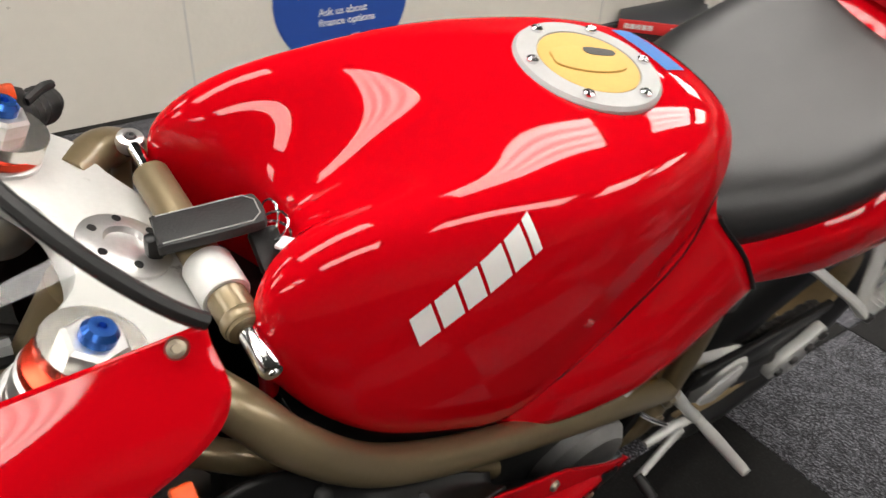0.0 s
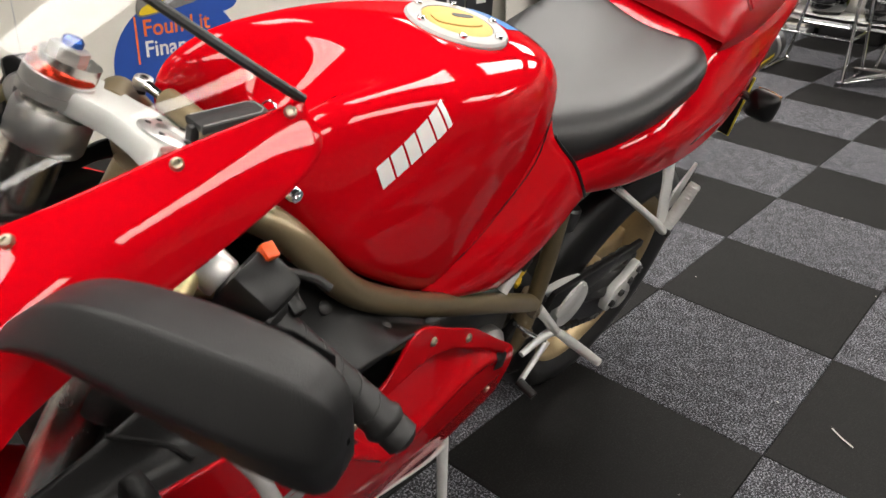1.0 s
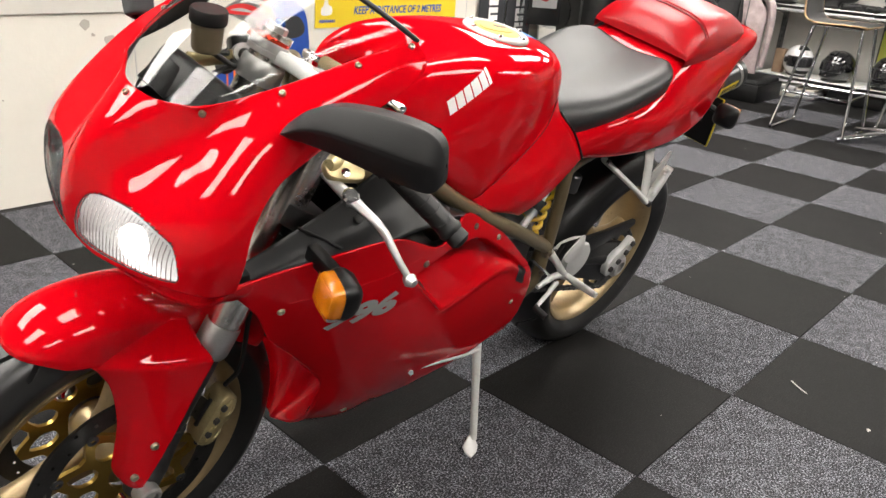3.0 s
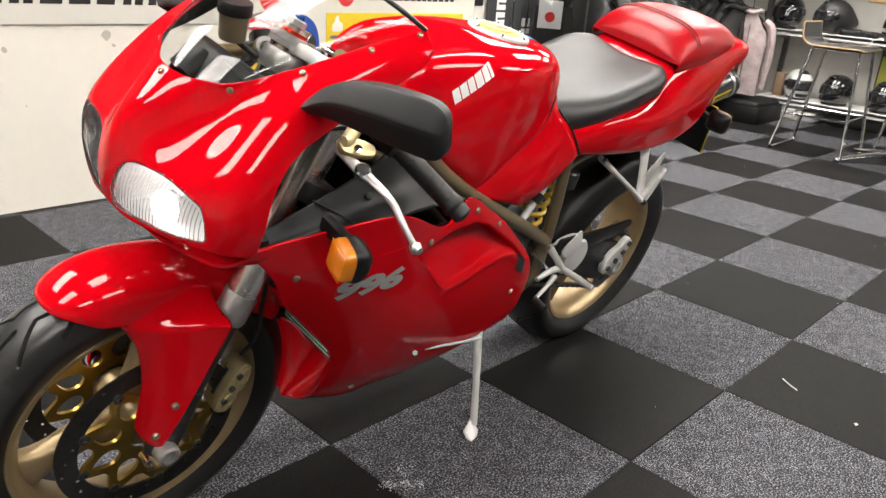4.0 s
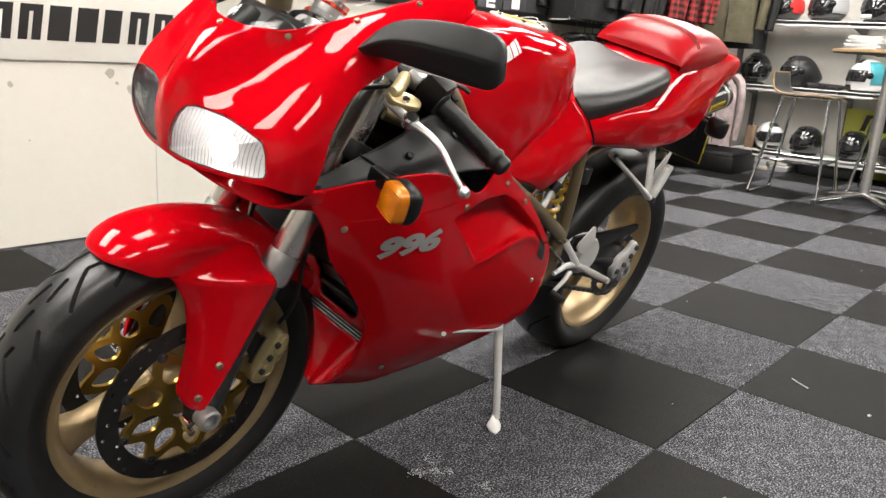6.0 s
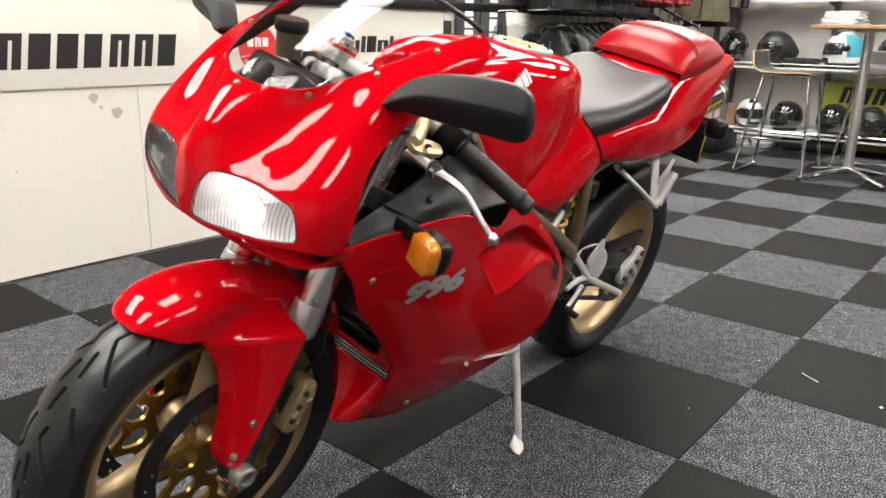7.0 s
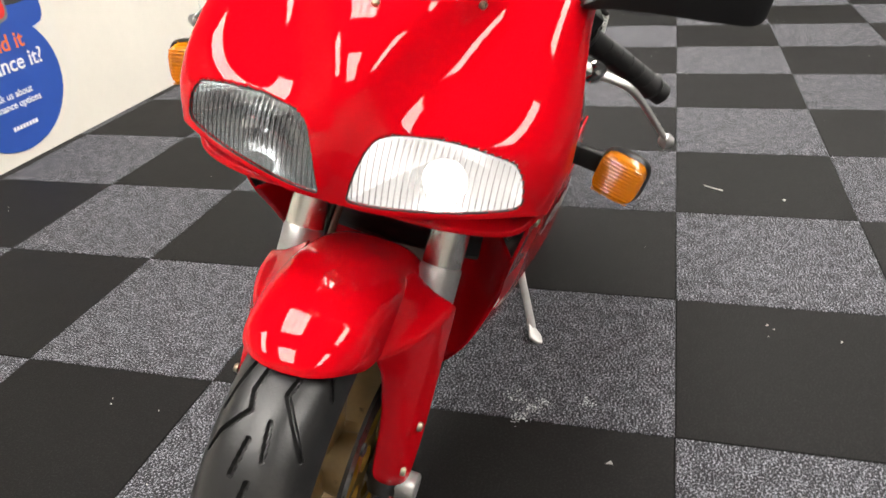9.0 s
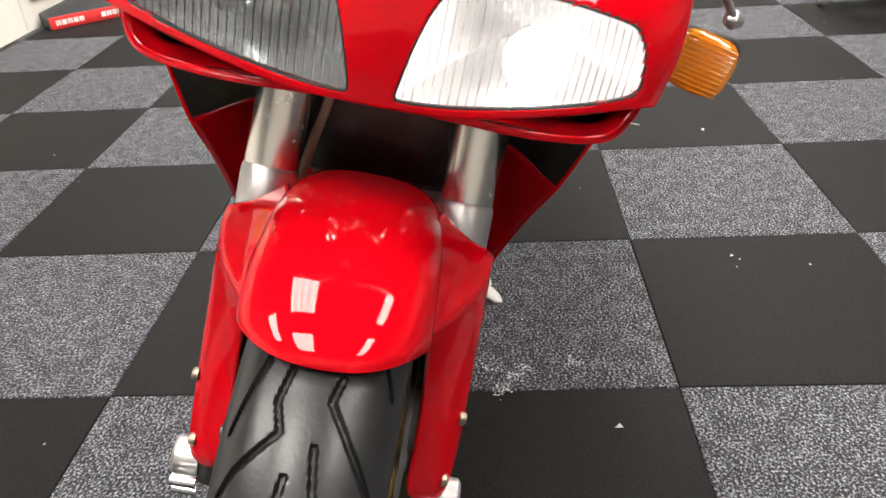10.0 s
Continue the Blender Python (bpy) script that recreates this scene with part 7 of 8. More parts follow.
blue_h = smooth_loop([(-0.11, -0.13), (-0.12, 0.0), (-0.09, 0.10), (0.0, 0.145), (0.09, 0.10), (0.12, 0.0), (0.105, -0.13)], 5)
part("pictured_helmet", plate([tuple(p) for p in blue_h], 0.003, on_wall(0.365, 0.63, 0.002)), BLUE_SIGN, fin, "printed dark blue helmet")
part("pictured_visor", plate([tuple(p) for p in smooth_loop([(-0.09, -0.03), (-0.05, 0.05), (0.06, 0.06), (0.10, 0.0), (0.05, -0.04)], 5)], 0.001, on_wall(0.365, 0.63, 0.0052)), BANNER, fin)
PRINT_GREY = mat("printed_grey", (0.20, 0.19, 0.18), 0.5, vary=0.25, scale=40)
at_helmet = lambda lift: on_wall(0.165, 0.640, lift)


def printed(name, pts, material, lift, label=""):
    """One printed patch of the pictured helmet."""
    part(name, plate([tuple(p) for p in smooth_loop(pts, 5)], 0.0008, at_helmet(lift)), material, fin, label)


printed("pictured_helmet", [(-0.148, 0.082), (-0.10, 0.117), (-0.015, 0.143), (0.05, 0.135), (0.107, 0.10), (0.14, 0.04), (0.15, -0.03), (0.143, -0.092), (0.08, -0.112), (-0.02, -0.13), (-0.117, -0.138), (-0.123, -0.085), (-0.087, -0.052), (-0.045, -0.048), (-0.018, -0.025), (-0.012, 0.01), (-0.03, 0.038), (-0.08, 0.062)], PRINT_GREY, 0.0055, "printed grey and orange helmet with a peak")
printed("pictured_peak", [(-0.143, 0.081), (-0.10, 0.108), (-0.03, 0.112), (0.03, 0.092), (0.055, 0.055), (-0.005, 0.062), (-0.08, 0.068)], RED_SIGN, 0.0068)
printed("pictured_stripe", [(-0.11, 0.088), (-0.05, 0.094), (0.02, 0.072), (-0.04, 0.078)], PALE_GREY, 0.0080)
printed("pictured_stripe", [(-0.06, 0.118), (-0.01, 0.136), (0.05, 0.128), (0.10, 0.096), (0.05, 0.104), (-0.01, 0.118)], WHITE_DECAL, 0.0068)
printed("pictured_stripe", [(0.045, 0.110), (0.085, 0.098), (0.112, 0.070), (0.08, 0.074)], ORANGE_SIGN, 0.0080)
printed("pictured_stripe", [(0.035, 0.02), (0.09, 0.045), (0.128, 0.02), (0.138, -0.04), (0.13, -0.085), (0.075, -0.092), (0.05, -0.045)], RED_SIGN, 0.0068)
printed("pictured_stripe", [(0.06, -0.01), (0.11, 0.0), (0.07, -0.06), (0.01, -0.10), (-0.03, -0.105), (0.03, -0.055)], PALE_GREY, 0.0080)
printed("pictured_stripe", [(-0.112, -0.132), (-0.10, -0.105), (-0.05, -0.088), (-0.005, -0.085), (-0.03, -0.122)], YELLOW_SIGN, 0.0068)
printed("pictured_opening", [(-0.03, 0.040), (-0.010, 0.012), (-0.018, -0.026), (0.012, -0.030), (0.028, 0.005), (0.012, 0.040)], BLACK_PRINT, 0.0068)

# ---- low red and black plinth by the wall ----
plinth = thing("display_plinth", "low black display plinth with a red and white edge strip", "plinth", Matrix.Translation((-2.43, 1.66, 0)) @ Matrix.Rotation(radians(42), 4, "Z"))
part("deck", box((0.22, 0.27, 0.03), (0.44, 0.54, 0.06), 0.004), BANNER, plinth)
part("edge_strip", box((0.22, -0.004, 0.03), (0.44, 0.008, 0.058), 0.002), RED_SIGN, plinth)
letters([(0.03 + 0.028 * k, 0.022, 0.024, k % 2 == 0) for k in range(5)] + [(0.25 + 0.028 * k, 0.022, 0.024, k % 2 == 1) for k in range(5)], 0, 0.001, Matrix(((1, 0, 0, 0), (0, 0, -1, -0.0082), (0, 1, 0, 0.018), (0, 0, 0, 1))), WHITE_DECAL, plinth, "white letter blocks")

# ---- shelves at the far end ----
UPRIGHT = mat("perforated_upright", (0.16, 0.16, 0.16), 0.45, metal=0.5, vary=0.1, scale=20)
Z_SHELF = (0.165, 0.735, 1.29)
X_BAY = (-2.06, -1.225, -0.39, 0.445, 1.28, 2.115)
SLOT = mat("slot_black", (0.006, 0.006, 0.006), 0.7, vary=0.1)
for i in range(5):
    s = thing("shelf_unit", "white metal shelves on dark perforated uprights", "shelf", group="helmet shelves")
    x0, x1 = X_BAY[i], X_BAY[i + 1]
    for z in Z_SHELF if i < 2 else Z_SHELF[1:]:
        part("shelf", box(((x0 + x1) / 2, 5.14, z - 0.014), (x1 - x0 - 0.004, 0.40, 0.028), 0.003, bm=box(((x0 + x1) / 2, 4.947, z - 0.02), (x1 - x0 - 0.004, 0.014, 0.05), 0.003)), SHELF_WHITE, s)
    part("upright", box((x0, 5.385, 0.95), (0.035, 0.05, 1.9), 0.002), UPRIGHT, s)
    bm = None
    for z in np.arange(0.05, 1.88, 0.05):
        bm = box((x0 - 0.008, 5.3592, z), (0.004, 0.003, 0.022), 0.0, bm=bm)
        bm = box((x0 + 0.008, 5.3592, z), (0.004, 0.003, 0.022), 0.0, bm=bm)
    part("slots", bm, SLOT, s, kind="stuff")
    for z in Z_SHELF:
        part("bracket", plate([(0, 0), (0.38, 0), (0.38, -0.015), (0.02, -0.07), (0, -0.07)], 0.004, Matrix(((0, 0, 1, x0 + 0.019), (-1, 0, 0, 5.355), (0, 1, 0, z - 0.03), (0, 0, 0, 1)))), UPRIGHT, s)
tagged(part("end_post", box((-2.10, 4.97, 0.95), (0.04, 0.05, 1.9), 0.003), UPRIGHT, None, "dark metal end post of the shelves", kind="structure"), category="post")

# lime sign board leaning behind the low shelf
lime = thing("lime_sign_board", "yellow-green trade sign board with black lettering blocks", "sign", Matrix.Translation((-0.02, 5.362, 0.0)))
part("board", box((0, 0, 0.30), (2.42, 0.012, 0.58), 0.002), LIME_SIGN, lime)
lm = lambda x, z: Matrix(((1, 0, 0, x), (0, 0, -1, -0.0062), (0, 1, 0, z), (0, 0, 0, 1)))
letters([(0.13 * k, 0.1, 0.14, k % 3 != 1) for k in range(9) if k != 4] + [(0.13 * k, 0.1, 0.14, k % 2 == 0) for k in range(10, 15)], 0.25, 0.001, lm(-1.08, 0.41), BLACK_PRINT, lime, "black italic letter blocks")
letters([(0.11 * k, 0.085, 0.15, k % 3 != 0) for k in range(18) if k not in (5, 10)], 0.2, 0.001, lm(-1.08, 0.185), BLACK_PRINT, lime, "black letter blocks")
part("lettering", moved(words("Est.1988", 0.088, 0.0006, 0.3, 0.001), lm(-0.07, 0.075)), BLACK_PRINT, lime, "black italic letters")

# ---- helmets ----
HELMET_BLACK = mat("gloss_black_shell", (0.012, 0.012, 0.013), 0.14, vary=0.1, coat=0.8)
HELMET_MATT = mat("matt_black_shell", (0.02, 0.02, 0.021), 0.42, vary=0.1)
HELMET_WHITE = mat("white_shell", (0.75, 0.75, 0.74), 0.2, vary=0.03, coat=0.6)
VISOR = mat("smoked_visor", (0.02, 0.02, 0.022), 0.06, vary=0.1, coat=1.0)
TEAL = mat("teal_print", (0.06, 0.35, 0.42), 0.3, vary=0.05)
NEON = mat("neon_yellow_print", (0.62, 0.75, 0.03), 0.35, vary=0.05)


def helmet(label, shell, trim, m, second=None, tail=0.0):
    e = thing("helmet", label, "helmet", m, group="helmets on the shelves")
    rows, cols = 15, 28

    def at(th, ph, grow=0.0):
        # th from the crown down, ph round from the brow; front at -y
        r = np.array([0.117, 0.142, 0.132]) + grow
        p = np.array([math.sin(th) * math.sin(ph) * r[0], -math.sin(th) * math.cos(ph) * r[1], math.cos(th) * r[2]])
        low = max(0.0, -p[2])
        p[1] -= low * 0.28 if math.cos(ph) > 0 else -low * 0.12
        p[1] += tail * max(0, -math.cos(ph)) * math.exp(-((th - 1.9) / 0.5) ** 2)
        if p[2] < -0.11:
            p[2] = -0.11 - (p[2] + 0.11) * 0.1
        p[2] += 0.122
        return p

    th = np.linspace(0.02, 2.62, rows)
    ph = np.linspace(-math.pi, math.pi, cols, endpoint=False) + math.pi / cols
    g = np.array([[at(a, b) for b in ph] for a in th])
    bm = bmesh.new()
    v = [[bm.verts.new(g[i, j]) for j in range(cols)] for i in range(rows)]
    for i in range(rows - 1):
        for j in range(cols):
            bm.faces.new((v[i][j], v[i + 1][j], v[i + 1][(j + 1) % cols], v[i][(j + 1) % cols]))
    part("shell", bm, shell, e, sharp=60)
    vis = np.array([[at(a, b, 0.0035) for b in np.linspace(-1.25, 1.25, 15)] for a in np.linspace(1.2, 1.86, 7)])
    thick(part("visor", net(vis), VISOR, e, "smoked glossy visor"), 0.003, 1.0)
    for sx in (-1, 1):
        part("hinge_cover", lathe([(0.026, 0), (0.024, 0.006), (0.012, 0.009), (0.0, 0.009)], at(1.5, sx * 1.38, 0.0) - np.array([0, 0, 0.0]), (sx, -0.1, 0), 16), trim, e)
    chin = np.array([[at(a, b, 0.004) for b in np.linspace(-0.5, 0.5, 7)] for a in np.linspace(2.05, 2.3, 3)])
    thick(part("chin_vent", net(chin), trim, e), 0.004, 1.0)
    top = np.array([[at(a, b, 0.004) for b in np.linspace(-0.6, 0.6, 5)] for a in np.linspace(0.35, 0.75, 4)])
    thick(part("top_vent", net(top), trim, e), 0.005, 1.0)
    ring = [at(2.55, b, 0.004) for b in np.linspace(-math.pi, math.pi, 25)]
    part("neck_roll", tube(ring, 0.009, 8, 1, smooth=False), MATT_PLASTIC, e)
    if second:
        st = np.array([[at(a, b + 0.25 * (a - 1), 0.0025) for b in np.linspace(1.3, 2.4, 7)] for a in np.linspace(0.6, 2.0, 8)])
        thick(part("side_print", net(st), second, e), 0.002, 1.0)
        st = np.array([[at(a, b - 0.25 * (a - 1), 0.0025) for b in np.linspace(-2.4, -1.3, 7)] for a in np.linspace(0.6, 2.0, 8)])
        thick(part("side_print", net(st), second, e), 0.002, 1.0)
    return e


def hm(x, y, z, turn, size=1.0):
    return Matrix.Translation((x, y, z)) @ Matrix.Rotation(radians(turn), 4, "Z") @ Matrix.Scale(size, 4)


zs = [z + 0.001 for z in Z_SHELF]
helmet("white full-face helmet with a dark visor on the low shelf", HELMET_WHITE, MATT_PLASTIC, hm(-1.765, 5.09, zs[0], 38))
helmet("gloss black full-face helmet on the low shelf", HELMET_BLACK, HELMET_BLACK, hm(-1.435, 5.09, zs[0], -35))
helmet("gloss black open-visor helmet on the low shelf", HELMET_BLACK, MATT_PLASTIC, hm(-1.06, 5.10, zs[0], -20))
helmet("matt black helmet on the low shelf", HELMET_MATT, MATT_PLASTIC, hm(-0.77, 5.10, zs[0], 15))
helmet("gloss black helmet with a white print on the low shelf", HELMET_BLACK, HELMET_BLACK, hm(-0.47, 5.10, zs[0], -25), HELMET_WHITE)
helmet("black flip-front helmet with open visor on the shelf", HELMET_BLACK, HELMET_MATT, hm(-1.985, 5.10, zs[1], 10, 1.1), tail=0.02)
helmet("matt black sports helmet with a spoiler on the shelf", HELMET_MATT, HELMET_BLACK, hm(-1.61, 5.10, zs[1], -50, 1.08), tail=0.05)
helmet("white helmet with teal and black print on the shelf", HELMET_WHITE, HELMET_BLACK, hm(-1.06, 5.10, zs[1], -55, 1.08), TEAL, tail=0.04)
helmet("matt black helmet on the middle shelf", HELMET_MATT, MATT_PLASTIC, hm(-0.68, 5.10, zs[1], -20))
helmet("black helmet with neon yellow print on the shelf", HELMET_BLACK, HELMET_BLACK, hm(-0.30, 5.10, zs[1], -30), NEON)
helmet("black helmet with neon yellow print on the shelf", HELMET_BLACK, HELMET_BLACK, hm(0.12, 5.10, zs[1], 20), NEON)
helmet("black helmet with a red print on the top shelf", HELMET_BLACK, RED_SIGN, hm(-1.80, 5.10, zs[2], -40), RED_SIGN)
helmet("gloss black helmet with grey print on the top shelf", HELMET_BLACK, HELMET_BLACK, hm(-1.46, 5.10, zs[2], -50, 1.1), PALE_GREY)
helmet("black helmet with white print on the top shelf", HELMET_BLACK, HELMET_WHITE, hm(-1.06, 5.10, zs[2], -30, 1.1), HELMET_WHITE)
helmet("gloss black helmet on the top shelf", HELMET_BLACK, HELMET_BLACK, hm(-0.66, 5.10, zs[2], 10))
helmet("white full-face helmet on the top shelf", HELMET_WHITE, HELMET_BLACK, hm(-0.25, 5.10, zs[2], 30))

# small checked box beside the white helmet, gloves, books
tagged(part("checked_box", box((-1.935, 5.13, zs[0] + 0.10), (0.08, 0.08, 0.2), 0.004), CARD, None, "small brown checked box beside a helmet"), category="box")
glove = thing("glove", "black riding glove lying flat on the shelf", "glove", Matrix.Translation((-1.36, 5.06, zs[1] + 0.028)) @ Matrix.Rotation(radians(-60), 4, "Z"))
bm = box((0, 0, 0), (0.10, 0.12, 0.05), 0.02, seg=3)
for k in range(4):
    bm = tube([(-0.038 + 0.025 * k, 0.05, 0), (-0.045 + 0.03 * k, 0.10, 0.008), (-0.05 + 0.034 * k, 0.135, -0.004)], [0.014, 0.014, 0.009], 8, 3, bm)
bm = tube([(0.045, -0.02, 0), (0.075, 0.02, 0.0), (0.085, 0.055, -0.004)], [0.015, 0.014, 0.009], 8, 3, bm)
part("palm", bm, LEATHER, glove)
part("cuff", box((0, -0.11, 0), (0.115, 0.12, 0.054), 0.02, seg=3), MATT_PLASTIC, glove)
copy_thing(glove, Matrix.Translation((-1.28, 5.03, zs[1] + 0.028)) @ Matrix.Rotation(radians(-95), 4, "Z"))

rnd = random.Random(5)
MAG = [mat("magazine_%s" % n, c, 0.5, vary=0.15, scale=30) for n, c in (("cream", (0.6, 0.56, 0.48)), ("grey", (0.35, 0.35, 0.36)), ("brown", (0.3, 0.2, 0.13)), ("white", (0.72, 0.72, 0.70)))]
for x in (-1.765, -1.60):
    z = 0.001
    for k in range(6):
        h = rnd.uniform(0.010, 0.02)
        tagged(part("magazine", box((x + rnd.uniform(-0.012, 0.012), 5.05 + rnd.uniform(-0.012, 0.012), z + h / 2), (0.15, 0.21, h), 0.001), MAG[rnd.randrange(4)], None, "magazine in a low stack under the shelf", group="magazines"), category="magazine")
        z += h + 0.0003
bag = thing("holdall", "black bag lying under the low shelf", "bag", Matrix.Translation((-1.22, 5.12, 0.0)))
part("body", box((0, 0, 0.06), (0.46, 0.26, 0.12), 0.045, seg=4), LEATHER, bag)

# ---- bar stools and table ----
def bar_stool():
    e = thing("bar_stool", "bar stool with a dark plywood shell seat on chrome legs", "stool", group="bar stools")
    # shell seat: flat pan that bends up into a low back
    prof = [(-0.20, 0.715), (-0.17, 0.722), (-0.05, 0.722), (0.08, 0.72), (0.15, 0.728), (0.19, 0.76), (0.205, 0.82), (0.21, 0.865)]
    pts = spline([(0, y, z) for y, z in prof], 5)
    g = np.array([[(x * (1 - 0.10 * (k / len(pts)) ** 2), p[1], p[2] + 0.05 * x * x) for x in np.linspace(-0.2, 0.2, 9)] for k, p in enumerate(pts)])
    thick(part("seat", net(g), GREY_SEAT, e, "dark grey laminate seat shell"), 0.010, 0.0)
    rim = [g[i, 0] for i in range(len(g))] + [g[-1, j] for j in range(1, 9)] + [g[i, -1] for i in range(len(g) - 2, -1, -1)] + [g[0, j] for j in range(7, 0, -1)]
    rim.append(rim[0])
    part("edge", tube(rim, 0.0062, 6, 1, smooth=False), PLYWOOD, e, "bare plywood edge")
    part("seat_frame", box((0, -0.02, 0.703), (0.30, 0.30, 0.012), 0.004), CHROME, e)
    for sy, zt in ((-1, 0.705), (1, 0.705)):
        y0, y1 = sy * 0.15 - 0.02, sy * 0.235
        part("leg_loop", tube([(-0.15, y0, zt), (-0.155, y0 * 1.02, zt - 0.02), (-0.245, y1, 0.03), (-0.235, y1, 0.011), (-0.21, y1, 0.011), (0.21, y1, 0.011), (0.235, y1, 0.011), (0.245, y1, 0.03), (0.155, y0 * 1.02, zt - 0.02), (0.15, y0, zt)], 0.0105, 10, 1, smooth=False), CHROME, e, "bent chrome tube leg loop")
    for sx in (-1, 1):
        part("foot_rest", tube([(sx * 0.213, -0.21, 0.26), (sx * 0.213, 0.21, 0.26)], 0.009, 10, smooth=False), CHROME, e)
    part("foot_rest", tube([(-0.213, -0.21, 0.262), (0.213, -0.21, 0.262)], 0.009, 10, smooth=False), CHROME, e)
    return e


stool = bar_stool()
stool.matrix_world = Matrix.Translation((-1.09, 3.77, 0)) @ Matrix.Rotation(radians(92), 4, "Z")
copy_thing(stool, Matrix.Translation((-0.06, 3.73, 0)) @ Matrix.Rotation(radians(-178), 4, "Z"))
copy_thing(stool, Matrix.Translation((-0.58, 4.36, 0)) @ Matrix.Rotation(radians(4), 4, "Z"))

table = thing("bar_table", "round dark bar table on a grey column with star foot", "table", Matrix.Translation((-0.62, 3.81, 0)))
part("tabletop", lathe([(0.0, 1.02), (0.36, 1.02), (0.365, 1.024), (0.365, 1.04), (0.36, 1.045), (0.0, 1.045)], seg=56, axis=(0, 0, 1)), GREY_SEAT, table)
part("edge", lathe([(0.3655, 1.022), (0.3685, 1.024), (0.3685, 1.041), (0.3655, 1.043)], seg=56, axis=(0, 0, 1), closed=True), PLYWOOD, table, "bare plywood edge")
part("column", lathe([(0.032, 0.06), (0.032, 1.0), (0.10, 1.005), (0.10, 1.02)], seg=28, axis=(0, 0, 1)), ALLOY, table, "grey metal column")
for k in range(4):
    a = radians(-45 + 90 * k + 3)
    d = np.array([math.cos(a), math.sin(a), 0])
    part("foot_arm", tube([d * 0.02 + (0, 0, 0.075), d * 0.15 + (0, 0, 0.055), d * 0.30 + (0, 0, 0.03), d * 0.385 + (0, 0, 0.018)], [0.034, 0.03, 0.023, 0.018], 12, 4, flat=0.6), CHROME, table)
    part("foot_pad", lathe([(0.02, 0), (0.02, 0.01), (0.01, 0.014)], d * 0.37, (0, 0, 1), 14), MATT_PLASTIC, table)
z = 1.0455
for k in range(7):
    h = rnd.uniform(0.008, 0.02)
    tagged(part("brochure", moved(box((0, 0, h / 2), (0.21, 0.297, h), 0.001), Matrix.Translation((-0.78 + rnd.uniform(-0.01, 0.01), 3.80, z)) @ Matrix.Rotation(radians(rnd.uniform(-8, 8)), 4, "Z")), PAPER if k % 3 else MAG[0], None, "brochure in a stack on the bar table", group="brochures"), category="brochure")
    z += h + 0.0003

# ---- clothes along the wall ----
def cloth(name, col, rough=0.8, check=None):
    m = mat(name, col, rough, vary=0.35, scale=14, bump=0.006, bscale=22)
    if check:
        nt = m.node_tree
        b = nt.nodes["Principled BSDF"]
        tc = nt.nodes.new("ShaderNodeTexCoord")
        ws = []
        for axis in ("X", "Z"):
            w = nt.nodes.new("ShaderNodeTexWave")
            w.bands_direction = axis
            w.inputs["Scale"].default_value = 6.5
            w.inputs["Distortion"].default_value = 0.6
            nt.links.new(tc.outputs["Object"], w.inputs["Vector"])
            st = nt.nodes.new("ShaderNodeMapRange")
            st.inputs[1].default_value, st.inputs[2].default_value = 0.42, 0.58
            nt.links.new(w.outputs["Fac"], st.inputs[0])
            ws.append(st)
        av = nt.nodes.new("ShaderNodeMath")
        av.operation = "MULTIPLY_ADD"
        av.inputs[1].default_value = 0.5
        hf = nt.nodes.new("ShaderNodeMath")
        hf.operation = "MULTIPLY"
        hf.inputs[1].default_value = 0.5
        nt.links.new(ws[1].outputs[0], hf.inputs[0])
        nt.links.new(ws[0].outputs[0], av.inputs[0])
        nt.links.new(hf.outputs[0], av.inputs[2])
        mx = nt.nodes.new("ShaderNodeMix")
        mx.data_type = "RGBA"
        cs = [s for s in mx.inputs if s.type == "RGBA"]
        nt.links.new(av.outputs[0], mx.inputs[0])
        cs[0].default_value, cs[1].default_value = (*col, 1), (*check, 1)
        nt.links.new([o for o in mx.outputs if o.type == "RGBA"][0], b.inputs["Base Color"])
    return m


CLOTH_BLACK = cloth("black_textile", (0.006, 0.006, 0.0066), 0.7)
CLOTH_LEATHER = cloth("black_jacket_leather", (0.006, 0.006, 0.006), 0.42)
CLOTH_PINK = cloth("grey_pink_softshell", (0.36, 0.29, 0.29), 0.85)
CLOTH_OLIVE = cloth("olive_canvas", (0.085, 0.075, 0.045), 0.9)
CLOTH_CHECK = cloth("red_black_check", (0.015, 0.01, 0.01), 0.9, (0.36, 0.03, 0.03))
LIME = mat("lime_stripe", (0.55, 0.68, 0.05), 0.6, vary=0.1)


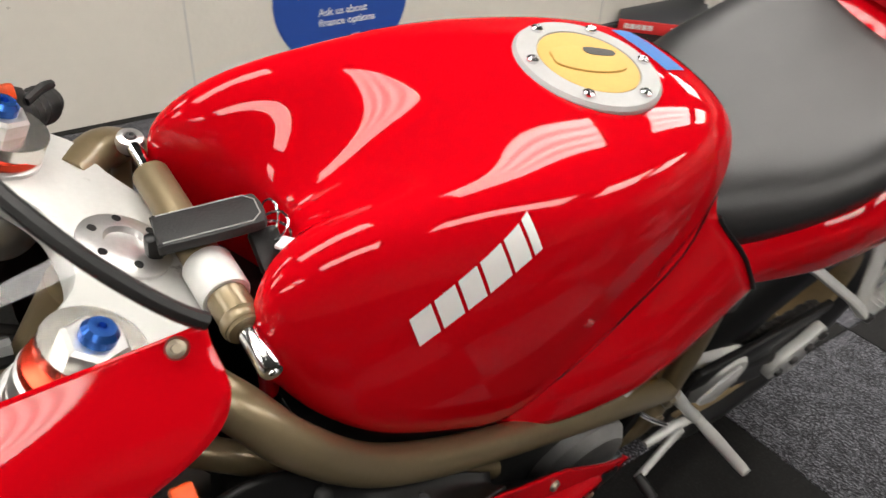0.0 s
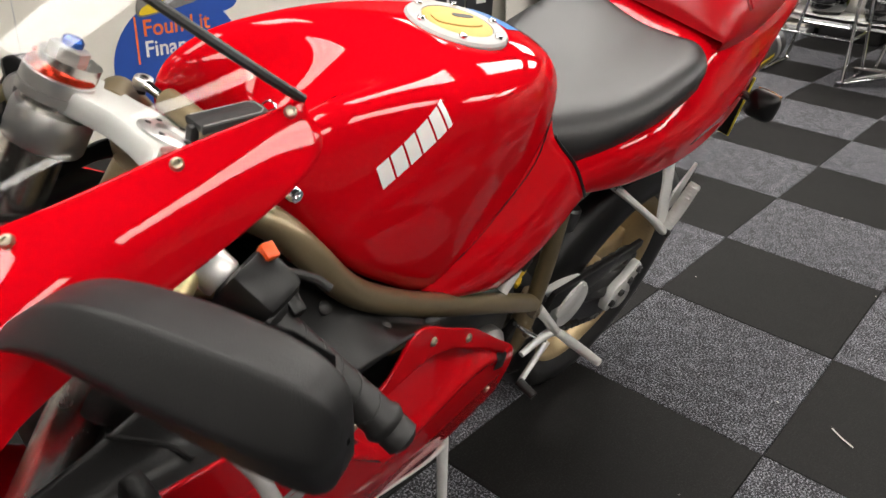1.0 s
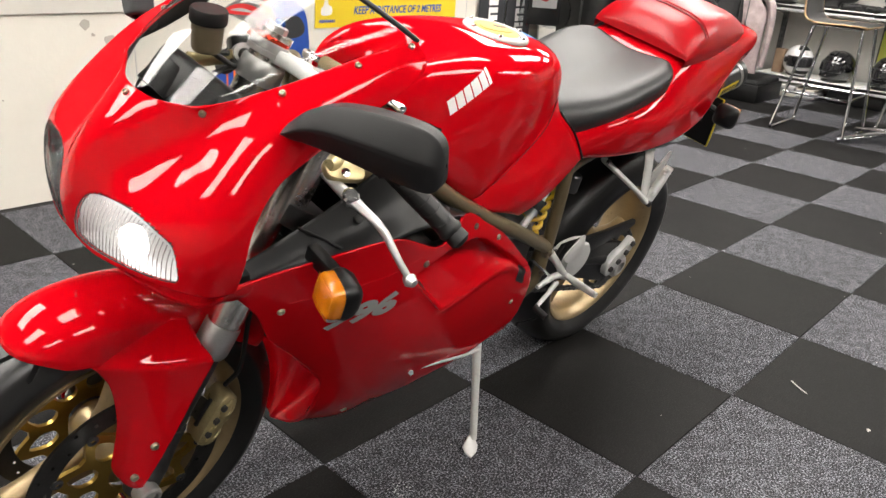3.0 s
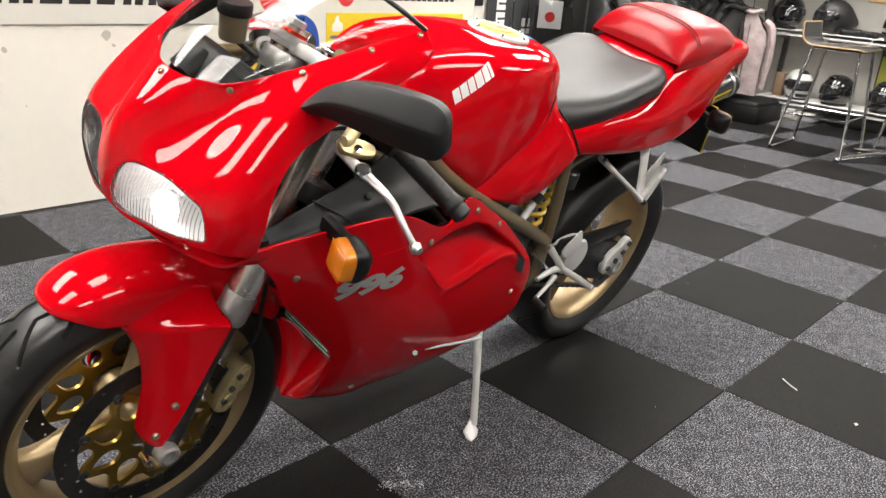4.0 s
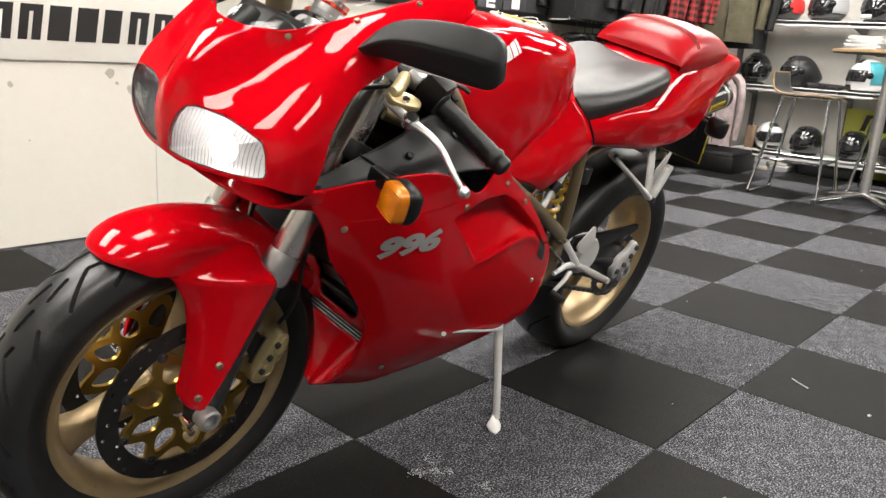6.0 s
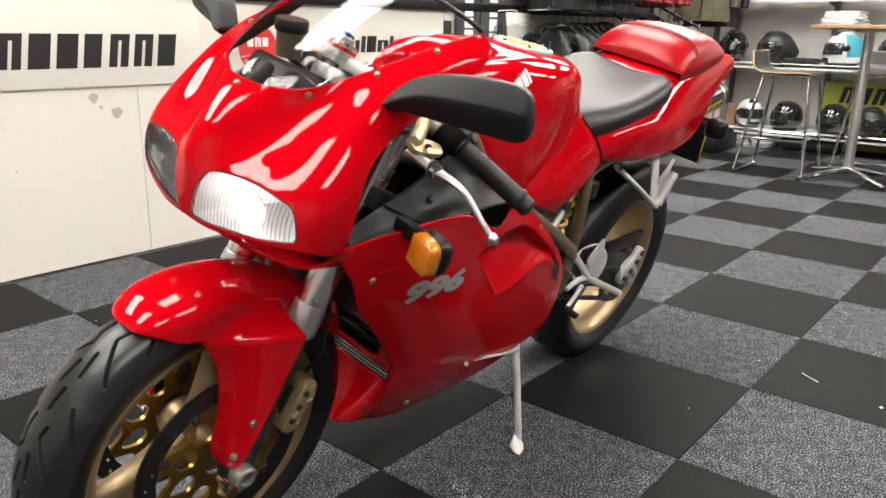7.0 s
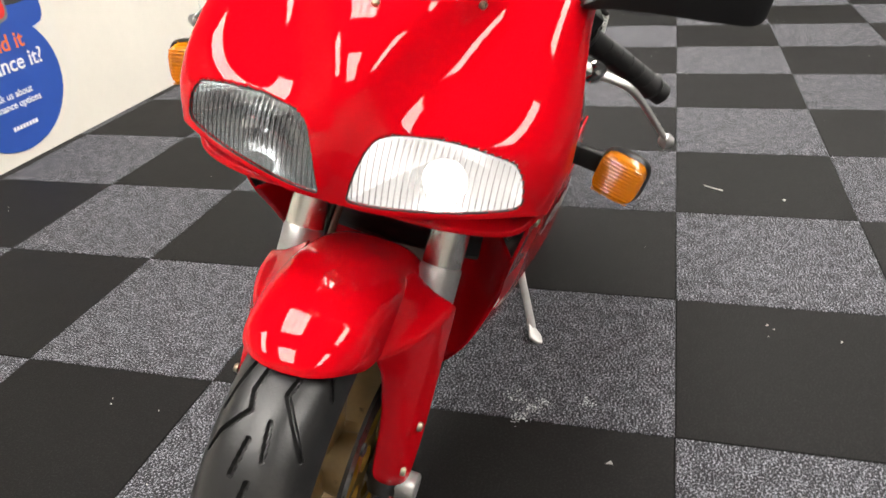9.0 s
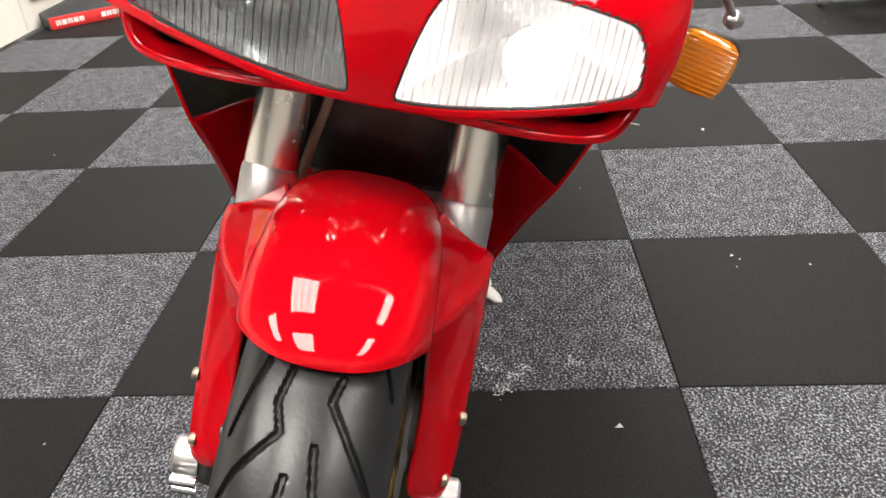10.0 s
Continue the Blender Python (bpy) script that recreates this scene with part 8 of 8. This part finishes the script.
def jacket(label, body, m, length=0.68, width=0.46, stripes=None, seed=0, hook=0.10, sleeve=1.0):
    """A jacket on a hanger; the hook's top is the origin, and the front looks along -y."""
    rd = random.Random(seed)
    e = thing("jacket", label, "jacket", m, group="jackets on the rail")
    n, k = 13, 26
    f = [(rd.uniform(0, 6.28), rd.choice((3, 4, 5)), rd.uniform(0.5, 1)) for _ in range(3)]
    rows = []
    for i in range(n):
        t = i / (n - 1)
        z = -hook - 0.015 - t * length
        hw = width / 2 * min(1.0, 0.22 + 2.6 * t) if t < 0.3 else width / 2 * (1 - 0.06 * math.sin((t - 0.3) * 4.5) + 0.04 * t)
        hd = 0.028 + 0.05 * min(1, t * 2.4)
        row = []
        for j in range(k):
            a = 2 * math.pi * j / k
            fold = sum(w * math.sin(q * a + p + 2.0 * t) for p, q, w in f) * 0.009 * (0.25 + t)
            row.append((math.copysign(abs(math.cos(a)) ** 0.75, math.cos(a)) * (hw + fold), math.sin(a) * (hd + fold), z + (0.02 * abs(math.cos(a)) ** 2 * (-1) if t < 0.2 else 0.004 * math.sin(3 * a))))
        rows.append(row)
    bm = net(np.array(rows), close=True)
    part("body", bm, body, e, sharp=70)
    for sx in (-1, 1):
        bend = rd.uniform(-0.02, 0.03)
        part("sleeve", tube([(sx * (width / 2 - 0.04), 0, -hook - 0.09), (sx * (width / 2 + 0.02), -0.01, -hook - 0.16), (sx * (width / 2 + 0.045 + bend), -0.025, -hook - 0.36), (sx * (width / 2 + 0.03 + bend), -0.05, -hook - 0.62)], [0.05 * sleeve, 0.062 * sleeve, 0.056 * sleeve, 0.046 * sleeve], 12, 5, flat=0.75), body, e)
    part("collar", tube([(-0.07, 0.01, -hook - 0.03), (-0.055, -0.04, -hook - 0.02), (0, -0.055, -hook - 0.035), (0.055, -0.04, -hook - 0.02), (0.07, 0.01, -hook - 0.03), (0.0, 0.04, -hook - 0.01), (-0.07, 0.01, -hook - 0.03)], 0.016, 8, 4), body, e)
    part("zip", box((0, -0.088, -hook - 0.09 - length * 0.45), (0.008, 0.02, length * 0.8), 0.002), STEEL_DARK, e)
    part("hanger", tube([(0.0, 0, -hook - 0.01), (0, 0, -0.03), (0.012, 0, -0.012), (0.0, 0, 0.0), (-0.014, 0, -0.012)], 0.003, 6, 4, bm=tube([(-width / 2 + 0.05, 0, -hook - 0.06), (-0.09, 0, -hook - 0.015), (0, 0, -hook), (0.09, 0, -hook - 0.015), (width / 2 - 0.05, 0, -hook - 0.06)], 0.006, 6, 3)), BLACK_PLASTIC, e, "black plastic hanger")
    if stripes:
        for sx in (-1, 1):
            part("stripe", tube([(sx * width * 0.22, -0.060, -hook - 0.10), (sx * width * 0.27, -0.083, -hook - 0.28), (sx * width * 0.24, -0.086, -hook - 0.55)], 0.016, 6, 5, flat=0.35), stripes, e, "lime yellow stripe")
            part("cuff_stripe", tube([(sx * (width / 2 + 0.035), -0.028, -hook - 0.40), (sx * (width / 2 + 0.035), -0.036, -hook - 0.47)], 0.060, 10, 2, flat=0.77), stripes, e)
    return e


def rail(p, q, posts=()):
    e = thing("clothes_rail", "chrome clothes rail fixed along the wall", "rail", group="clothes rails")
    part("bar", tube([p, q], 0.013, 12, smooth=False), CHROME, e)
    for y in posts:
        part("arm", tube([(p[0], y, p[2]), (X_WALL, y, p[2])], 0.011, 10, smooth=False), CHROME, e)
        part("wall_plate", lathe([(0.03, 0), (0.03, 0.006)], (X_WALL + 0.009, y, p[2]), (1, 0, 0), 16), CHROME, e)
    return e


rail((-2.28, 2.42, 1.12), (-2.28, 3.30, 1.12), (2.5, 3.2))
rail((-2.28, 2.42, 1.90), (-2.28, 4.80, 1.90), (2.5, 3.6, 4.7))
rd = random.Random(21)
y = 2.52
for k in range(7):
    lime_one = k in (1, 2, 4)
    jacket("black riding jacket with lime stripes on the low rail" if lime_one else "black textile riding jacket on the low rail", CLOTH_BLACK if k % 2 else CLOTH_LEATHER, Matrix.Translation((-2.28, y, 1.133)) @ Matrix.Rotation(radians(rd.uniform(8, 26)), 4, "Z"), 0.62, 0.40, LIME if lime_one else None, k)
    y += 0.105
y = 2.52
for k in range(7):
    jacket("black leather jacket on the high rail", CLOTH_LEATHER if k % 2 else CLOTH_BLACK, Matrix.Translation((-2.28, y, 1.913)) @ Matrix.Rotation(radians(rd.uniform(8, 26)), 4, "Z"), 0.68, 0.42, None, 20 + k)
    y += 0.11
for k in range(6):
    jacket("red and black checked shirt on the high rail", CLOTH_CHECK, Matrix.Translation((-2.28, y, 1.913)) @ Matrix.Rotation(radians(rd.uniform(8, 26)), 4, "Z"), 0.62, 0.42, None, 40 + k)
    y += 0.14
jacket("olive canvas jacket on the high rail", CLOTH_OLIVE, Matrix.Translation((-2.10, 4.58, 1.913)) @ Matrix.Rotation(radians(18), 4, "Z"), 0.72, 0.44, None, 60)
jacket("black jacket beside the olive jacket", CLOTH_BLACK, Matrix.Translation((-2.06, 4.72, 1.913)) @ Matrix.Rotation(radians(18), 4, "Z"), 0.76, 0.44, None, 61)


def arm_rack(y, x1, z0, z1, count, seed):
    """A sloping arm with hooks that stands out of the wall and carries trousers and jackets."""
    e = thing("garment_rack", "sloping black display arm with chrome hooks", "clothes rail", group="display arms")
    part("arm", tube([(X_WALL, y, z0), (x1, y + 0.02, z1)], 0.012, 10, smooth=False), BLACK_PLASTIC, e)
    for k in range(count):
        f = (k + 1) / count
        x, z = X_WALL + (x1 - X_WALL) * f, z0 + (z1 - z0) * f
        part("hook", tube([(x, y, z), (x, y, z + 0.022)], 0.005, 8, smooth=False, bm=lathe([(0.0, -0.008), (0.008, -0.004), (0.008, 0.004), (0.0, 0.008)], (x, y, z + 0.026), (0, 0, 1), 10)), CHROME, e)
    return e


arm_rack(3.50, -2.02, 1.20, 0.93, 8, 1)
arm_rack(4.25, -1.98, 1.28, 1.02, 8, 2)
for k in range(5):
    jacket("black jacket on a sloping display arm", CLOTH_BLACK if k % 2 else CLOTH_LEATHER, Matrix.Translation((-2.46 + 0.09 * k, 3.52, 1.15 - 0.045 * k)) @ Matrix.Rotation(radians(62 + rd.uniform(-6, 6)), 4, "Z"), 0.66, 0.40, None, 70 + k)
for k in range(5):
    jacket("black jacket on a sloping display arm", CLOTH_BLACK, Matrix.Translation((-2.44 + 0.09 * k, 4.28, 1.22 - 0.05 * k)) @ Matrix.Rotation(radians(55 + rd.uniform(-6, 6)), 4, "Z"), 0.70, 0.40, None, 80 + k)
jacket("grey-pink softshell jacket hanging at the arm's end", CLOTH_PINK, Matrix.Translation((-1.99, 4.36, 1.00)) @ Matrix.Rotation(radians(24), 4, "Z"), 0.66, 0.30, None, 90, sleeve=0.72)
jacket("black textile jacket hanging before the yellow-green sign", CLOTH_BLACK, Matrix.Translation((0.16, 4.86, 0.96)) @ Matrix.Rotation(radians(-6), 4, "Z"), 0.62, 0.50, None, 95)
tub = thing("boot_crate", "black crate of folded trousers on the floor", "crate", Matrix.Translation((-2.05, 4.55, 0)))
part("crate", box((0, 0, 0.07), (0.6, 0.5, 0.14), 0.01), BLACK_PLASTIC, tub)
part("folded_trousers", box((0, 0, 0.15), (0.56, 0.46, 0.06), 0.03, seg=3), CLOTH_BLACK, tub)

# clear bag with a white label
film_bag = thing("plastic_bag", "clear plastic bag with a white label and red dot", "bag", Matrix.Translation((-2.36, 2.17, 0.60)) @ Matrix.Rotation(radians(38), 4, "Z"))
FILM = glass("clear_film", (0.95, 0.96, 0.97), 0.8, 0.12)
g = []
for i in range(12):
    t = i / 11
    hw = 0.155 * (1 - 0.25 * abs(t - 0.4)) + 0.012 * math.sin(9 * t)
    g.append([(math.cos(a) * hw * (1 + 0.05 * math.sin(5 * a + 7 * t)), math.sin(a) * 0.05 * (1 - 0.8 * t) * (1 + 0.2 * math.sin(7 * a + 5 * t)), t * 0.42 + 0.015 * math.sin(4 * a)) for a in np.linspace(0, 2 * math.pi, 28, endpoint=False)])
bm = net(np.array(g), close=True)
part("film", bm, FILM, film_bag, sharp=70)
part("label_card", box((0.0, -0.02, 0.20), (0.15, 0.002, 0.17), 0.0), PAPER, film_bag)
part("dot", lathe([(0.032, 0), (0.032, 0.001)], (0.0, -0.0225, 0.185), (0, -1, 0), 22), RED_SIGN, film_bag)
part("contents", box((0, 0.005, 0.13), (0.2, 0.03, 0.24), 0.012), CLOTH_BLACK, film_bag)
part("hang_tab", tube([(0, 0, 0.41), (0, 0.03, 0.5), (-0.12, 0.09, 0.5)], 0.003, 6, 3), WHITE_DECAL, film_bag)

# ---- castor chair beside the bike ----
chair = thing("office_chair", "black swivel chair on grey castors", "chair", Matrix.Translation((1.42, 1.52, 0)))
part("seat", box((0, 0, 0.48), (0.46, 0.46, 0.08), 0.035, seg=4), CLOTH_BLACK, chair)
part("backrest", box((0.24, 0.05, 0.78), (0.06, 0.40, 0.42), 0.028, seg=4), CLOTH_BLACK, chair)
part("back_post", tube([(0.1, 0.03, 0.45), (0.27, 0.05, 0.47), (0.275, 0.05, 0.7)], 0.014, 10, 4), STEEL_DARK, chair)
part("column", lathe([(0.03, 0.08), (0.03, 0.28), (0.018, 0.285), (0.018, 0.45)], axis=(0, 0, 1), seg=20), STEEL_DARK, chair)
for k in range(5):
    a = radians(195 + 72 * k)
    d = np.array([math.cos(a), math.sin(a), 0])
    part("foot_arm", tube([d * 0.02 + (0, 0, 0.10), d * 0.15 + (0, 0, 0.09), d * 0.28 + (0, 0, 0.07)], [0.026, 0.022, 0.016], 10, 3), BLACK_PLASTIC, chair)
    castor = part("castor", lathe([(0.0, -0.02), (0.022, -0.018), (0.025, -0.006), (0.025, 0.006), (0.022, 0.018), (0.0, 0.02)], d * 0.28 + np.array([0, 0, 0.025]), (-d[1], d[0], 0), 16), ALLOY, chair)
    part("fork", box(d * 0.28 + np.array([0, 0, 0.055]), (0.03, 0.03, 0.02), 0.006), BLACK_PLASTIC, castor)

# ---- crumbs on the carpet ----
CRUMB = mat("pale_crumb", (0.62, 0.60, 0.56), 0.8, vary=0.1)
thread = part("thread", tube([(0.085, 0.20, 0.003), (0.11, 0.18, 0.004), (0.14, 0.165, 0.003)], 0.0016, 6, 4), CRUMB, None, "short white thread lying on the carpet")
tagged(thread, category="thread")
rd = random.Random(77)
bm = bmesh.new()
spots = [(0.314, 0.115, 1.6), (-0.115, -1.092, 1.6), (0.202, -0.585, 1.2), (0.215, -0.60, 0.9), (0.351, -0.628, 1.0), (-1.182, -1.117, 0.9), (-1.19, -1.10, 0.7), (0.2, -0.63, 0.7)] + [(rd.uniform(-2.3, 2.2), rd.uniform(-1.8, 3.5), rd.uniform(0.25, 0.8)) for _ in range(170)]
for x, y, s in spots:
    r = 0.0042 * s
    a = rd.uniform(0, 6.28)
    v = [bm.verts.new((x + r * q * math.cos(a + w), y + r * q * math.sin(a + w), 0.0008)) for w, q in ((0, rd.uniform(0.7, 1.6)), (2.1, 1), (4.2, rd.uniform(0.5, 1)))]
    t = bm.verts.new((x, y, 0.0008 + r * 0.8))
    for i in range(3):
        bm.faces.new((v[i], v[(i + 1) % 3], t))
    bm.faces.new(v[::-1])
tagged(part("crumbs", bm, CRUMB, None, "small white crumbs and lint on the carpet", kind="stuff"), category="crumbs")
CHALK = mat("chalky_smudge", (0.50, 0.52, 0.52), 0.95, vary=0.3, scale=80)
bm = bmesh.new()
for _ in range(260):
    c = rd.choice(((-0.325, -0.935, 0.028), (-0.285, -0.965, 0.02), (-0.26, -0.945, 0.016), (-0.17, -0.93, 0.02), (-0.30, -1.0, 0.02)))
    x, y, r = rd.gauss(c[0], c[2] * 0.5), rd.gauss(c[1], c[2] * 0.5), rd.uniform(0.0008, 0.0022)
    v = [bm.verts.new((x + r * math.cos(w), y + r * math.sin(w), 0.0012)) for w in (0, 1.57, 3.14, 4.71)]
    bm.faces.new(v)
tagged(part("powder_smudge", bm, CHALK, None, "pale powdery smudge on the grey carpet tile", kind="stuff"), category="smudge")
